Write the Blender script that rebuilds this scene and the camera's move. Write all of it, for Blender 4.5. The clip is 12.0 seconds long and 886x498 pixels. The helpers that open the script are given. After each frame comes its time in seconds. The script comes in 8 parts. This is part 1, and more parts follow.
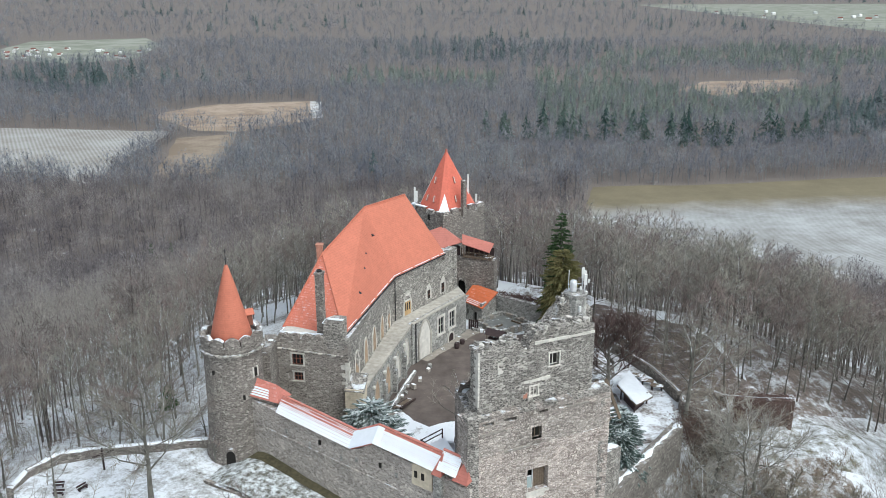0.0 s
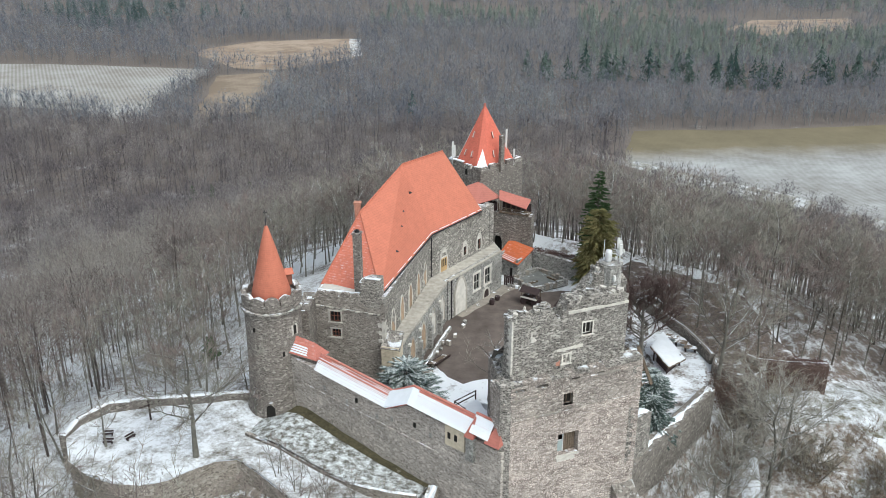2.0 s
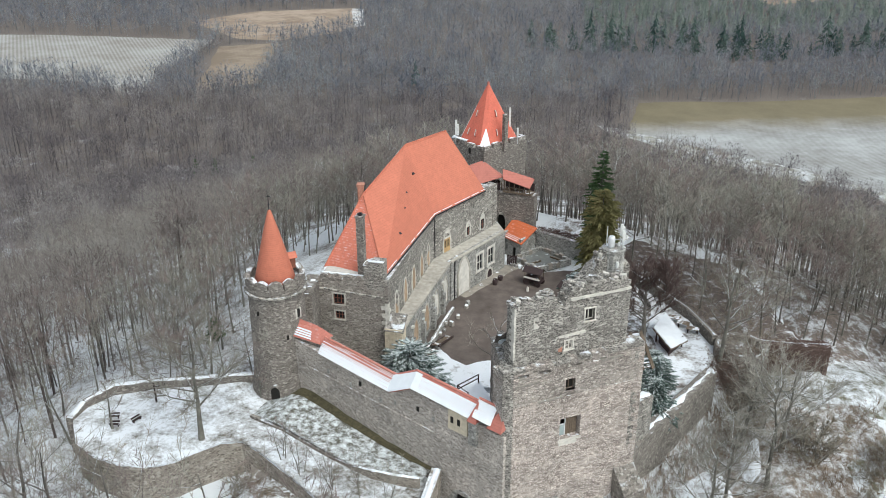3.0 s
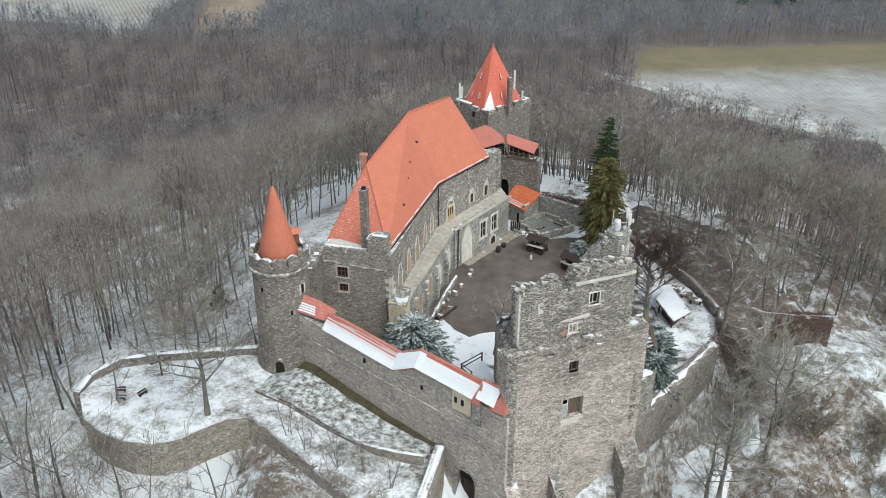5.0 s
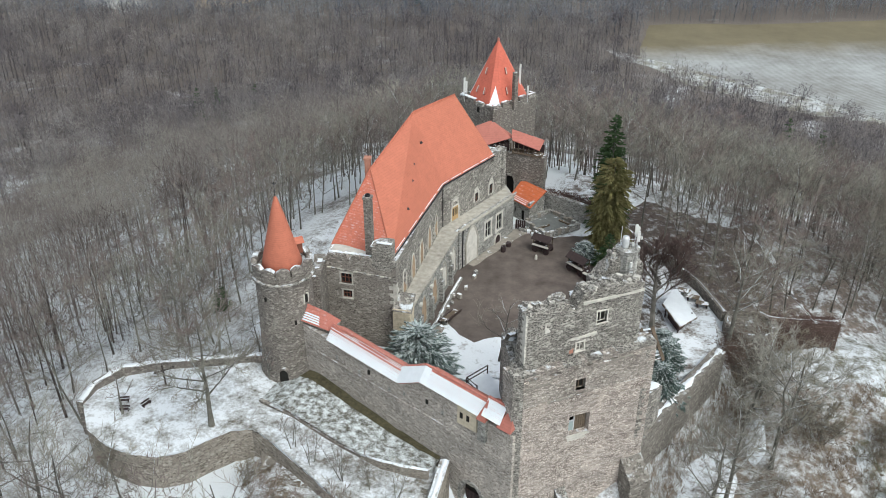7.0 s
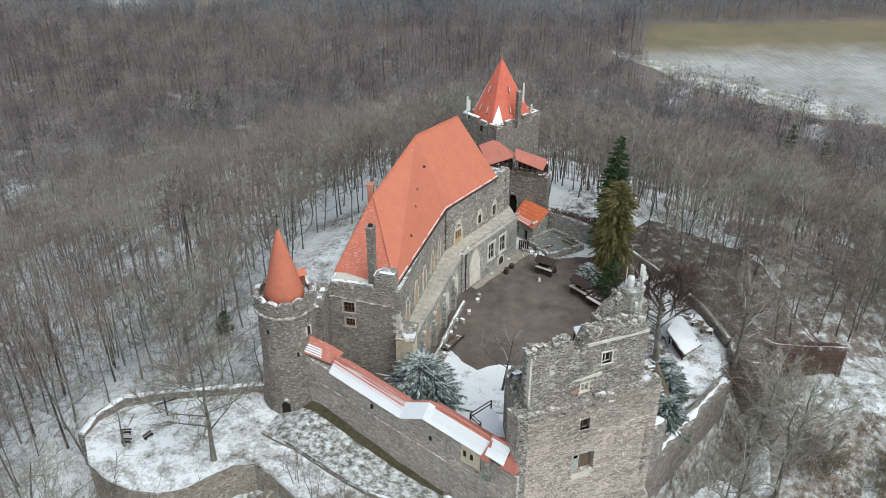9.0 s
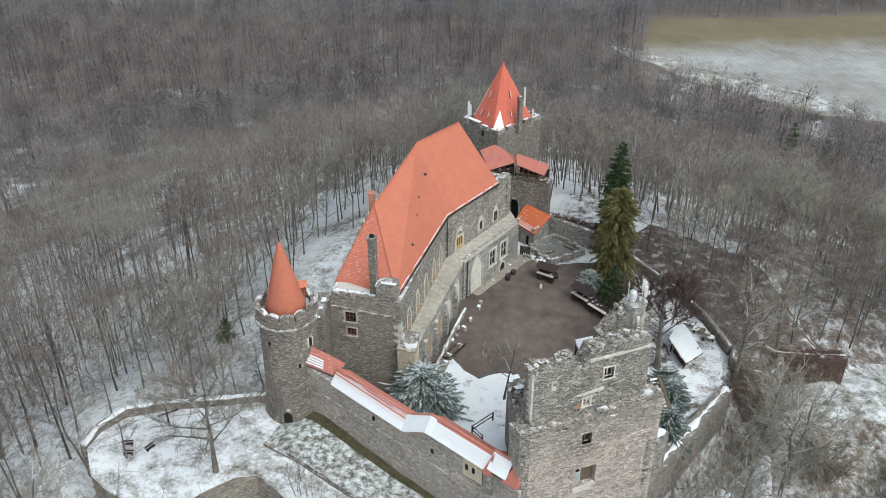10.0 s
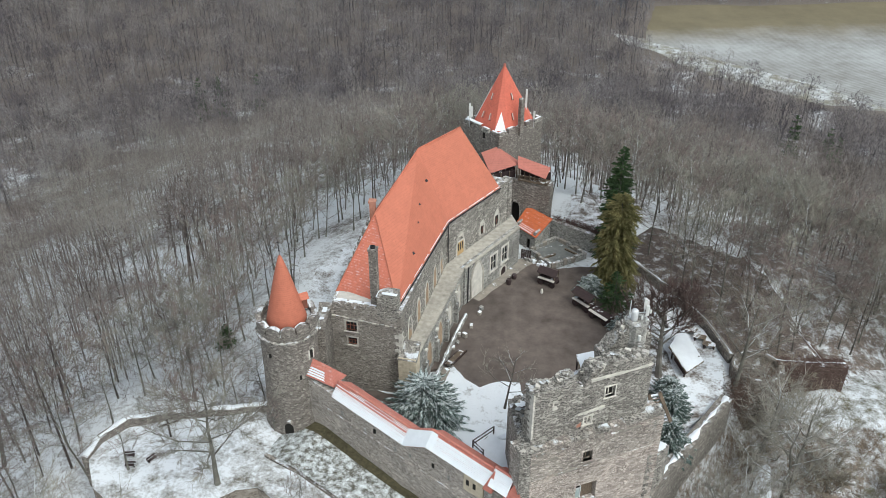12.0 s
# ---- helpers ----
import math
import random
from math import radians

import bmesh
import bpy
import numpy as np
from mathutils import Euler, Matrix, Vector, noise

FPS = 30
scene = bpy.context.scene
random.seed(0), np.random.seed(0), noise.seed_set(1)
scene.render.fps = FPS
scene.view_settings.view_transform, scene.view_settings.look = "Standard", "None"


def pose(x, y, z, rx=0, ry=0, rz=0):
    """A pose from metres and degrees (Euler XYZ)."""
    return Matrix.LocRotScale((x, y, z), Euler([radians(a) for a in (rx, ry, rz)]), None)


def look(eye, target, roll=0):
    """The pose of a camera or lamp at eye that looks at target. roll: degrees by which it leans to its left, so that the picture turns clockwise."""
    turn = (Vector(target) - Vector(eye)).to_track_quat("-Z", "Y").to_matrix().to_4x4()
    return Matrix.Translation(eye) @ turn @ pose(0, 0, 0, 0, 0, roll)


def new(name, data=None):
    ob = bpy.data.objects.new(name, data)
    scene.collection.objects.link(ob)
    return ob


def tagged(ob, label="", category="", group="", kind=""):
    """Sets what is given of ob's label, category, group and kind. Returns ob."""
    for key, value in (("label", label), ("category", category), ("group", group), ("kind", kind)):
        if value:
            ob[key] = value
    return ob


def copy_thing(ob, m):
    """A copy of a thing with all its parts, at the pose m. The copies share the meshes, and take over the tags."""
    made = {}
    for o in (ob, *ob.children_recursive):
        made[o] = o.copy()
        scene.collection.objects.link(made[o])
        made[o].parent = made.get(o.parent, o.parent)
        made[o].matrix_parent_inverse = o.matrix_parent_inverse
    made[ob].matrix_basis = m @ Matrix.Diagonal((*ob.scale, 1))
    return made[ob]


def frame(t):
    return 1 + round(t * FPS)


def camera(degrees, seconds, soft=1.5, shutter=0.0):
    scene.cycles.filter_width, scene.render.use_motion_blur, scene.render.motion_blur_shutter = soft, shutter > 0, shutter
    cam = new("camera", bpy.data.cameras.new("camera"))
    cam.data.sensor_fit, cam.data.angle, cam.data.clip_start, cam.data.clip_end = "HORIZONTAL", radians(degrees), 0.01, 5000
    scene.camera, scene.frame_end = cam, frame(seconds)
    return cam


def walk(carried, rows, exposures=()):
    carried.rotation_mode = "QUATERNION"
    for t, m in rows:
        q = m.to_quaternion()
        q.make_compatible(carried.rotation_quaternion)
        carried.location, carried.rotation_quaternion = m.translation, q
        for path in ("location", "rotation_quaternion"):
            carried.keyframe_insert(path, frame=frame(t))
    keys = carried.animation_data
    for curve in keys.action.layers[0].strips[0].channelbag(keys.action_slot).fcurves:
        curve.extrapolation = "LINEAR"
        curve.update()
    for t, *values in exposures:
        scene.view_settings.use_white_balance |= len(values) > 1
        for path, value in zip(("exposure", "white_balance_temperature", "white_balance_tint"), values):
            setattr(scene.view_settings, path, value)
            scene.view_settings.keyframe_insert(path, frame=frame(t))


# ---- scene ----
cam = camera(55.2, 12.0, soft=0.5)
PATH = [
    (0, (0.122, -0.468, 51.568), (0.118, 1.437, 50.96), -0.0),
    (0.5, (0.185, -0.528, 52.25), (0.153, 1.366, 51.608), -0.0),
    (1, (0.213, -0.501, 52.973), (0.149, 1.38, 52.296), 0.0),
    (1.5, (0.211, -0.431, 53.723), (0.125, 1.436, 53.01), 0.0),
    (2, (0.238, -0.305, 54.368), (0.147, 1.548, 53.623), -0.0),
    (2.5, (0.289, -0.122, 55.044), (0.197, 1.718, 54.266), -0.1),
    (3, (0.26, 0.206, 55.747), (0.162, 2.032, 54.937), -0.1),
    (5, (-0.184, 2.181, 59.04), (-0.281, 3.946, 58.105), 0.1),
    (5.5, (-0.319, 2.886, 59.799), (-0.415, 4.636, 58.835), 0.1),
    (6, (-0.404, 3.582, 60.566), (-0.501, 5.317, 59.576), 0.1),
    (6.5, (-0.566, 4.323, 61.342), (-0.665, 6.056, 60.349), 0.1),
    (7, (-0.686, 5.079, 62.131), (-0.786, 6.811, 61.137), 0.1),
    (9, (-1.05, 7.673, 65.427), (-1.153, 9.397, 64.419), 0.1),
    (9.5, (-1.176, 8.243, 66.254), (-1.279, 9.965, 65.241), 0.1),
    (10, (-1.212, 8.798, 67.115), (-1.316, 10.513, 66.091), 0.0),
    (10.5, (-1.272, 9.31, 67.961), (-1.375, 11.005, 66.905), 0.1),
    (11, (-1.378, 9.808, 68.754), (-1.48, 11.494, 67.685), 0.1),
    (11.5, (-1.435, 10.274, 69.363), (-1.538, 11.964, 68.299), 0.1),
    (12, (-1.438, 10.691, 69.732), (-1.541, 12.384, 68.672), 0.1),
]
walk(cam, [(t, look(eye, target, roll)) for t, eye, target, roll in PATH], [(0, 0.62, 6100, 3.5), (2, 0.60, 6280, 3.5), (5, 0.52, 6330, 2.5), (12, 0.46, 6330, 2.5)])

# ---- world, sun and exposure ----
SUN_AZ, SUN_EL = radians(140), radians(52)
world = bpy.data.worlds.new("sky")
scene.world = world
world.use_nodes = True
wn = world.node_tree
sky = wn.nodes.new("ShaderNodeTexSky")
sky.sky_type = "NISHITA"
sky.sun_disc = False
sky.sun_elevation, sky.sun_rotation = SUN_EL, SUN_AZ
sky.air_density, sky.dust_density, sky.ozone_density = 1.0, 2.0, 1.0
cloud = wn.nodes.new("ShaderNodeHueSaturation")
cloud.inputs["Saturation"].default_value = 0.35
wn.links.new(sky.outputs[0], cloud.inputs["Color"])
wn.links.new(cloud.outputs[0], wn.nodes["Background"].inputs[0])
wn.nodes["Background"].inputs[1].default_value = 0.15
sun = new("sun", bpy.data.lights.new("sun", "SUN"))
sun.data.energy, sun.data.angle, sun.data.color = 1.25, radians(42), (1.0, 0.97, 0.93)
sun_dir = Vector((math.sin(SUN_AZ) * math.cos(SUN_EL), math.cos(SUN_AZ) * math.cos(SUN_EL), math.sin(SUN_EL)))
sun.matrix_world = look(sun_dir * 200, (0, 0, 0))

# ---- mesh helpers ----
BASE = {}


class Shape:
    """Collects vertices and faces in world metres."""

    def __init__(self):
        self.v, self.f = [], []

    def poly(self, pts):
        n = len(self.v)
        self.v += [tuple(p) for p in pts]
        self.f.append(tuple(range(n, n + len(pts))))

    def box(self, c, u, v, w):
        """A block centred at c with half vectors u, v, w."""
        c, u, v, w = (Vector(a) for a in (c, u, v, w))
        n = len(self.v)
        for a in (-1, 1):
            for b in (-1, 1):
                for d in (-1, 1):
                    self.v.append(tuple(c + a * u + b * v + d * w))
        for q in ((0, 1, 3, 2), (4, 6, 7, 5), (0, 4, 5, 1), (2, 3, 7, 6), (0, 2, 6, 4), (1, 5, 7, 3)):
            self.f.append(tuple(n + i for i in q))

    def beam(self, p, q, w, h, up=(0, 0, 1)):
        p, q = Vector(p), Vector(q)
        d = q - p
        s = d.cross(Vector(up))
        s = s.normalized() if s.length > 1e-6 else Vector((1, 0, 0))
        t = s.cross(d).normalized()
        self.box((p + q) / 2, d / 2, s * w / 2, t * h / 2)

    def prism(self, pts, z0, z1, top=None):
        """Plan polygon (counter-clockwise) between two heights; top gives heights per corner."""
        n, k = len(self.v), len(pts)
        self.v += [(x, y, z0) for x, y in pts]
        self.v += [(x, y, top[i] if top else z1) for i, (x, y) in enumerate(pts)]
        self.f.append(tuple(n + i for i in reversed(range(k))))
        self.f.append(tuple(n + k + i for i in range(k)))
        for i in range(k):
            j = (i + 1) % k
            self.f.append((n + i, n + j, n + k + j, n + k + i))

    def tube(self, pts, radii, sides=5, cap=True):
        n = len(self.v)
        pts = [Vector(p) for p in pts]
        for i, p in enumerate(pts):
            d = (pts[min(i + 1, len(pts) - 1)] - pts[max(i - 1, 0)]).normalized()
            a = d.orthogonal().normalized() if abs(d.z) < 0.9 else Vector((1, 0, 0)).cross(d).normalized()
            b = d.cross(a)
            for k in range(sides):
                t = 2 * math.pi * k / sides
                self.v.append(tuple(p + (a * math.cos(t) + b * math.sin(t)) * radii[i]))
        for i in range(len(pts) - 1):
            for k in range(sides):
                k2 = (k + 1) % sides
                self.f.append((n + i * sides + k, n + i * sides + k2, n + (i + 1) * sides + k2, n + (i + 1) * sides + k))
        if cap:
            self.f.append(tuple(n + k for k in reversed(range(sides))))
            e = n + (len(pts) - 1) * sides
            self.f.append(tuple(e + k for k in range(sides)))

    def ring(self, cx, cy, prof, sides=40, wob=0.0, seed=0):
        """A lathe: prof is a list of (radius, z)."""
        n = len(self.v)
        for i, (r, z) in enumerate(prof):
            for k in range(sides):
                t = 2 * math.pi * k / sides
                rr = r + (wob * noise.noise((math.cos(t) * 4, math.sin(t) * 4, z * 1.3 + seed)) if wob else 0)
                self.v.append((cx + rr * math.cos(t), cy + rr * math.sin(t), z))
        for i in range(len(prof) - 1):
            for k in range(sides):
                k2 = (k + 1) % sides
                self.f.append((n + i * sides + k, n + i * sides + k2, n + (i + 1) * sides + k2, n + (i + 1) * sides + k))


def part(name, sh, material, parent=None, label="", smooth=False):
    """One mesh object from a Shape, under a thing or a part."""
    bx, by, bz = BASE.get(parent.name, (0, 0, 0)) if parent else (0, 0, 0)
    me = bpy.data.meshes.new(name)
    me.from_pydata([(x - bx, y - by, z - bz) for x, y, z in sh.v], [], sh.f)
    me.materials.append(material)
    if smooth:
        me.polygons.foreach_set("use_smooth", [True] * len(me.polygons))
    me.update()
    ob = new(name, me)
    if parent:
        ob.parent = parent
        BASE[ob.name] = (bx, by, bz)
    if label:
        tagged(ob, label)
    return ob


def thing(name, at, label, category, group="", kind=""):
    ob = new(name)
    ob.location = at
    BASE[ob.name] = tuple(at)
    return tagged(ob, label, category, group, kind)


def fast_mesh(name, verts, tris, material):
    """A large triangle mesh from arrays."""
    me = bpy.data.meshes.new(name)
    me.vertices.add(len(verts))
    me.vertices.foreach_set("co", np.asarray(verts, np.float32).ravel())
    me.loops.add(len(tris) * 3)
    me.loops.foreach_set("vertex_index", np.asarray(tris, np.int32).ravel())
    me.polygons.add(len(tris))
    me.polygons.foreach_set("loop_start", np.arange(0, len(tris) * 3, 3, dtype=np.int32))
    me.materials.append(material)
    me.update(calc_edges=True)
    return me


# ---- materials ----
def base_mat(name, rough=0.9):
    m = bpy.data.materials.new(name)
    m.use_nodes = True
    nt = m.node_tree
    b = nt.nodes["Principled BSDF"]
    b.inputs["Roughness"].default_value = rough
    b.inputs["Specular IOR Level"].default_value = 0.25
    return m, nt, b


def ramp(nt, src, stops):
    r = nt.nodes.new("ShaderNodeValToRGB")
    while len(r.color_ramp.elements) < len(stops):
        r.color_ramp.elements.new(0.5)
    for e, (p, c) in zip(r.color_ramp.elements, stops):
        e.position = p
        e.color = (c[0], c[1], c[2], 1) if not isinstance(c, (int, float)) else (c, c, c, 1)
    nt.links.new(src, r.inputs[0])
    return r.outputs[0]


def coords(nt, scale=(1, 1, 1)):
    g = nt.nodes.new("ShaderNodeNewGeometry")
    mp = nt.nodes.new("ShaderNodeMapping")
    mp.inputs["Scale"].default_value = scale
    nt.links.new(g.outputs["Position"], mp.inputs[0])
    return mp.outputs[0], g


def noisy(nt, vec, scale, detail=4, rough=0.6):
    n = nt.nodes.new("ShaderNodeTexNoise")
    n.inputs["Scale"].default_value, n.inputs["Detail"].default_value, n.inputs["Roughness"].default_value = scale, detail, rough
    nt.links.new(vec, n.inputs["Vector"])
    return n.outputs["Fac"]


def mix(nt, fac, a, b, mode="MIX"):
    x = nt.nodes.new("ShaderNodeMix")
    x.data_type, x.blend_type = "RGBA", mode
    for sock, val in ((x.inputs[0], fac), (x.inputs[6], a), (x.inputs[7], b)):
        if isinstance(val, (int, float)):
            sock.default_value = val
        elif isinstance(val, tuple):
            sock.default_value = (*val, 1)
        else:
            nt.links.new(val, sock)
    return x.outputs[2]


def calc(nt, op, a, b=0.0):
    x = nt.nodes.new("ShaderNodeMath")
    x.operation = op
    x.use_clamp = op in ("ADD", "MULTIPLY") and False
    for sock, val in ((x.inputs[0], a), (x.inputs[1], b)):
        if isinstance(val, (int, float)):
            sock.default_value = val
        else:
            nt.links.new(val, sock)
    return x.outputs[0]


def bump(nt, b, height, dist, strength=1.0):
    n = nt.nodes.new("ShaderNodeBump")
    n.inputs["Distance"].default_value, n.inputs["Strength"].default_value = dist, strength
    nt.links.new(height, n.inputs["Height"])
    nt.links.new(n.outputs[0], b.inputs["Normal"])


SNOW = (0.80, 0.83, 0.87)


def up_mask(nt, g, lo=0.55, hi=0.8):
    s = nt.nodes.new("ShaderNodeSeparateXYZ")
    nt.links.new(g.outputs["Normal"], s.inputs[0])
    return ramp(nt, s.outputs[2], [(lo, 0.0), (hi, 1.0)])


def stone(name, dark, mid, pale, mortar, size=0.34, snow=0.5, stain=0.5, joint=0.06, flat=1.7):
    m, nt, b = base_mat(name, 0.92)
    vec, g = coords(nt, (1, 1, flat))
    wob = nt.nodes.new("ShaderNodeVectorMath")
    wob.operation = "MULTIPLY_ADD"
    nz = nt.nodes.new("ShaderNodeTexNoise")
    nz.inputs["Scale"].default_value = 1.6
    nt.links.new(vec, nz.inputs["Vector"])
    nt.links.new(nz.outputs["Color"], wob.inputs[0])
    wob.inputs[1].default_value = (0.35, 0.35, 0.35)
    nt.links.new(vec, wob.inputs[2])
    cell, edge = nt.nodes.new("ShaderNodeTexVoronoi"), nt.nodes.new("ShaderNodeTexVoronoi")
    edge.feature = "DISTANCE_TO_EDGE"
    for v in (cell, edge):
        v.inputs["Scale"].default_value = 1 / size
        nt.links.new(wob.outputs[0], v.inputs["Vector"])
    sep = nt.nodes.new("ShaderNodeSeparateColor")
    nt.links.new(cell.outputs["Color"], sep.inputs[0])
    col = ramp(nt, sep.outputs[0], [(0.0, dark), (0.4, mid), (0.72, mid), (0.95, pale)])
    fine = noisy(nt, vec, 9, 4)
    col = mix(nt, 0.5, col, ramp(nt, fine, [(0.3, 0.55), (0.7, 1.35)]), "MULTIPLY")
    jm = ramp(nt, edge.outputs["Distance"], [(joint * 0.4, 1.0), (joint * 1.6, 0.0)])
    patch = ramp(nt, noisy(nt, vec, 0.35, 5, 0.65), [(0.36, 0.35), (0.6, 1.0)])
    col = mix(nt, calc(nt, "MULTIPLY", jm, patch), col, mortar)
    big = noisy(nt, vec, 0.16, 6, 0.7)
    col = mix(nt, stain, col, ramp(nt, big, [(0.3, 0.55), (0.5, 1.0), (0.72, 1.35)]), "MULTIPLY")
    if snow:
        um = calc(nt, "MULTIPLY", up_mask(nt, g), ramp(nt, noisy(nt, vec, 0.9, 4), [(0.62 - 0.3 * snow, 0.0), (0.75 - 0.3 * snow, 1.0)]))
        col = mix(nt, um, col, SNOW)
    nt.links.new(col, b.inputs["Base Color"])
    h = calc(nt, "ADD", ramp(nt, edge.outputs["Distance"], [(0.0, 0.0), (joint * 2.2, 1.0)]), calc(nt, "MULTIPLY", fine, 0.6))
    bump(nt, b, h, 0.06, 0.9)
    return m


def plain(name, c, var=0.25, scale=3.0, rough=0.85, metal=0.0, relief=0.01, snow=0.0):
    m, nt, b = base_mat(name, rough)
    vec, g = coords(nt)
    n1, n2 = noisy(nt, vec, scale, 5), noisy(nt, vec, scale * 0.13, 4)
    col = mix(nt, 1.0, c, ramp(nt, n1, [(0.25, 1 - var), (0.75, 1 + var)]), "MULTIPLY")
    col = mix(nt, 1.0, col, ramp(nt, n2, [(0.25, 1 - var * 0.8), (0.75, 1 + var * 0.8)]), "MULTIPLY")
    if snow:
        um = calc(nt, "MULTIPLY", up_mask(nt, g), ramp(nt, noisy(nt, vec, 1.3, 4), [(0.62 - 0.3 * snow, 0.0), (0.7 - 0.3 * snow, 1.0)]))
        col = mix(nt, um, col, SNOW)
    nt.links.new(col, b.inputs["Base Color"])
    b.inputs["Metallic"].default_value = metal
    bump(nt, b, n1, relief)
    return m


def tiles(name, c, row=0.22, snow=0.0, frost=(0.4, 0.6)):
    """Clay roof: courses stepping down the slope, speckled, with a dusting of snow."""
    m, nt, b = base_mat(name, 0.7)
    vec, g = coords(nt)
    s = nt.nodes.new("ShaderNodeSeparateXYZ")
    nt.links.new(vec, s.inputs[0])
    course = calc(nt, "FRACT", calc(nt, "MULTIPLY", s.outputs[2], 1 / row))
    side = calc(nt, "FRACT", calc(nt, "MULTIPLY", calc(nt, "ADD", s.outputs[0], calc(nt, "MULTIPLY", s.outputs[1], 0.37)), 4.2))
    cells = nt.nodes.new("ShaderNodeTexVoronoi")
    cells.inputs["Scale"].default_value = 3.5
    nt.links.new(vec, cells.inputs["Vector"])
    sp = nt.nodes.new("ShaderNodeSeparateColor")
    nt.links.new(cells.outputs["Color"], sp.inputs[0])
    col = mix(nt, 1.0, c, ramp(nt, sp.outputs[1], [(0.0, 0.94), (1.0, 1.06)]), "MULTIPLY")
    col = mix(nt, 1.0, col, ramp(nt, noisy(nt, vec, 0.5, 5), [(0.3, 0.93), (0.7, 1.06)]), "MULTIPLY")
    lines = ramp(nt, course, [(0.0, 0.0), (0.14, 1.0)])
    col = mix(nt, 0.28, col, lines, "MULTIPLY")
    if snow:
        f = calc(nt, "MULTIPLY", ramp(nt, noisy(nt, vec, 2.2, 5, 0.7), [(frost[0], 0.0), (frost[1], 1.0)]), ramp(nt, course, [(0.2, 0.0), (0.5, 1.0), (0.9, 0.2)]))
        col = mix(nt, calc(nt, "MULTIPLY", f, snow), col, SNOW)
    nt.links.new(col, b.inputs["Base Color"])
    bump(nt, b, calc(nt, "ADD", course, calc(nt, "MULTIPLY", side, 0.4)), 0.03, 0.6)
    return m


def snow_ground(name, bare, lo, hi, scale=0.5, clean=SNOW, thaw=None):
    m, nt, b = base_mat(name, 0.85)
    vec, g = coords(nt)
    n = calc(nt, "ADD", calc(nt, "MULTIPLY", noisy(nt, vec, scale, 6, 0.7), 0.65), calc(nt, "MULTIPLY", noisy(nt, vec, scale * 7, 5, 0.75), 0.35))
    if thaw:
        s = nt.nodes.new("ShaderNodeSeparateXYZ")
        nt.links.new(vec, s.inputs[0])
        mr = nt.nodes.new("ShaderNodeMapRange")
        for sock, val in zip(mr.inputs[1:5], (thaw[0], thaw[1], 0.0, thaw[2])):
            sock.default_value = val
        nt.links.new(s.outputs[0], mr.inputs[0])
        n = calc(nt, "SUBTRACT", n, mr.outputs[0])
    soil = mix(nt, 1.0, bare, ramp(nt, noisy(nt, vec, 1.7, 5), [(0.25, 0.55), (0.75, 1.45)]), "MULTIPLY")
    soil = mix(nt, 1.0, soil, ramp(nt, noisy(nt, vec, 9, 5, 0.7), [(0.3, 0.55), (0.7, 1.45)]), "MULTIPLY")
    col = mix(nt, ramp(nt, n, [(lo, 0.0), (hi, 1.0)]), soil, clean)
    nt.links.new(col, b.inputs["Base Color"])
    bump(nt, b, noisy(nt, vec, 2.5, 6, 0.7), 0.12)
    return m


def wood_far(name, c1, c2, scale=0.05, *more, grain=0.3, tone=False):
    """Bark and twigs; the tone differs from tree to tree."""
    m, nt, b = base_mat(name, 0.95)
    vec, g = coords(nt)
    tones = (c1, c2) + more
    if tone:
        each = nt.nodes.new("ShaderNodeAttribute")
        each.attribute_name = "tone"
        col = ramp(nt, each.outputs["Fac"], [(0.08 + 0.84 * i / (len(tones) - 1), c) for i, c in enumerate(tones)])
    else:
        col = ramp(nt, noisy(nt, vec, scale, 3, 0.7), [(0.3 + 0.4 * i / (len(tones) - 1), c) for i, c in enumerate(tones)])
        each = nt.nodes.new("ShaderNodeObjectInfo")
        col = mix(nt, 1.0, col, ramp(nt, each.outputs["Random"], [(0.0, 0.82), (1.0, 1.18)]), "MULTIPLY")
    col = mix(nt, 1.0, col, ramp(nt, noisy(nt, vec, 0.9, 2), [(0.3, 1 - grain), (0.7, 1 + grain)]), "MULTIPLY")
    nt.links.new(col, b.inputs["Base Color"])
    thin = nt.nodes.new("ShaderNodeBsdfTranslucent")
    nt.links.new(col, thin.inputs["Color"])
    both = nt.nodes.new("ShaderNodeMixShader")
    both.inputs[0].default_value = 0.5
    nt.links.new(b.outputs[0], both.inputs[1])
    nt.links.new(thin.outputs[0], both.inputs[2])
    nt.links.new(both.outputs[0], nt.nodes["Material Output"].inputs["Surface"])
    return m


MAT_KEEP = stone("keep_rubble", (0.32, 0.27, 0.24), (0.585, 0.51, 0.46), (0.74, 0.67, 0.61), (0.16, 0.13, 0.113), 0.3, 0.3, 0.5, 0.085, 2.0)
MAT_KEEP_GREY = stone("keep_grey_rubble", (0.21, 0.185, 0.165), (0.44, 0.39, 0.35), (0.64, 0.585, 0.53), (0.18, 0.155, 0.137), 0.28, 0.25, 0.5, 0.08, 2.0)
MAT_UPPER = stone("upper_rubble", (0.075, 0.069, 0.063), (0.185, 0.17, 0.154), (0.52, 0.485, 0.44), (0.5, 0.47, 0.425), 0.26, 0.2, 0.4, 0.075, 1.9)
MAT_BASALT = stone("dark_rubble", (0.122, 0.107, 0.096), (0.2, 0.178, 0.16), (0.41, 0.375, 0.335), (0.32, 0.288, 0.255), 0.27, 0.4, 0.45, 0.07)
MAT_CURTAIN = stone("curtain_rubble", (0.225, 0.197, 0.176), (0.41, 0.365, 0.328), (0.66, 0.61, 0.555), (0.58, 0.53, 0.475), 0.27, 0.4, 0.5, 0.07)
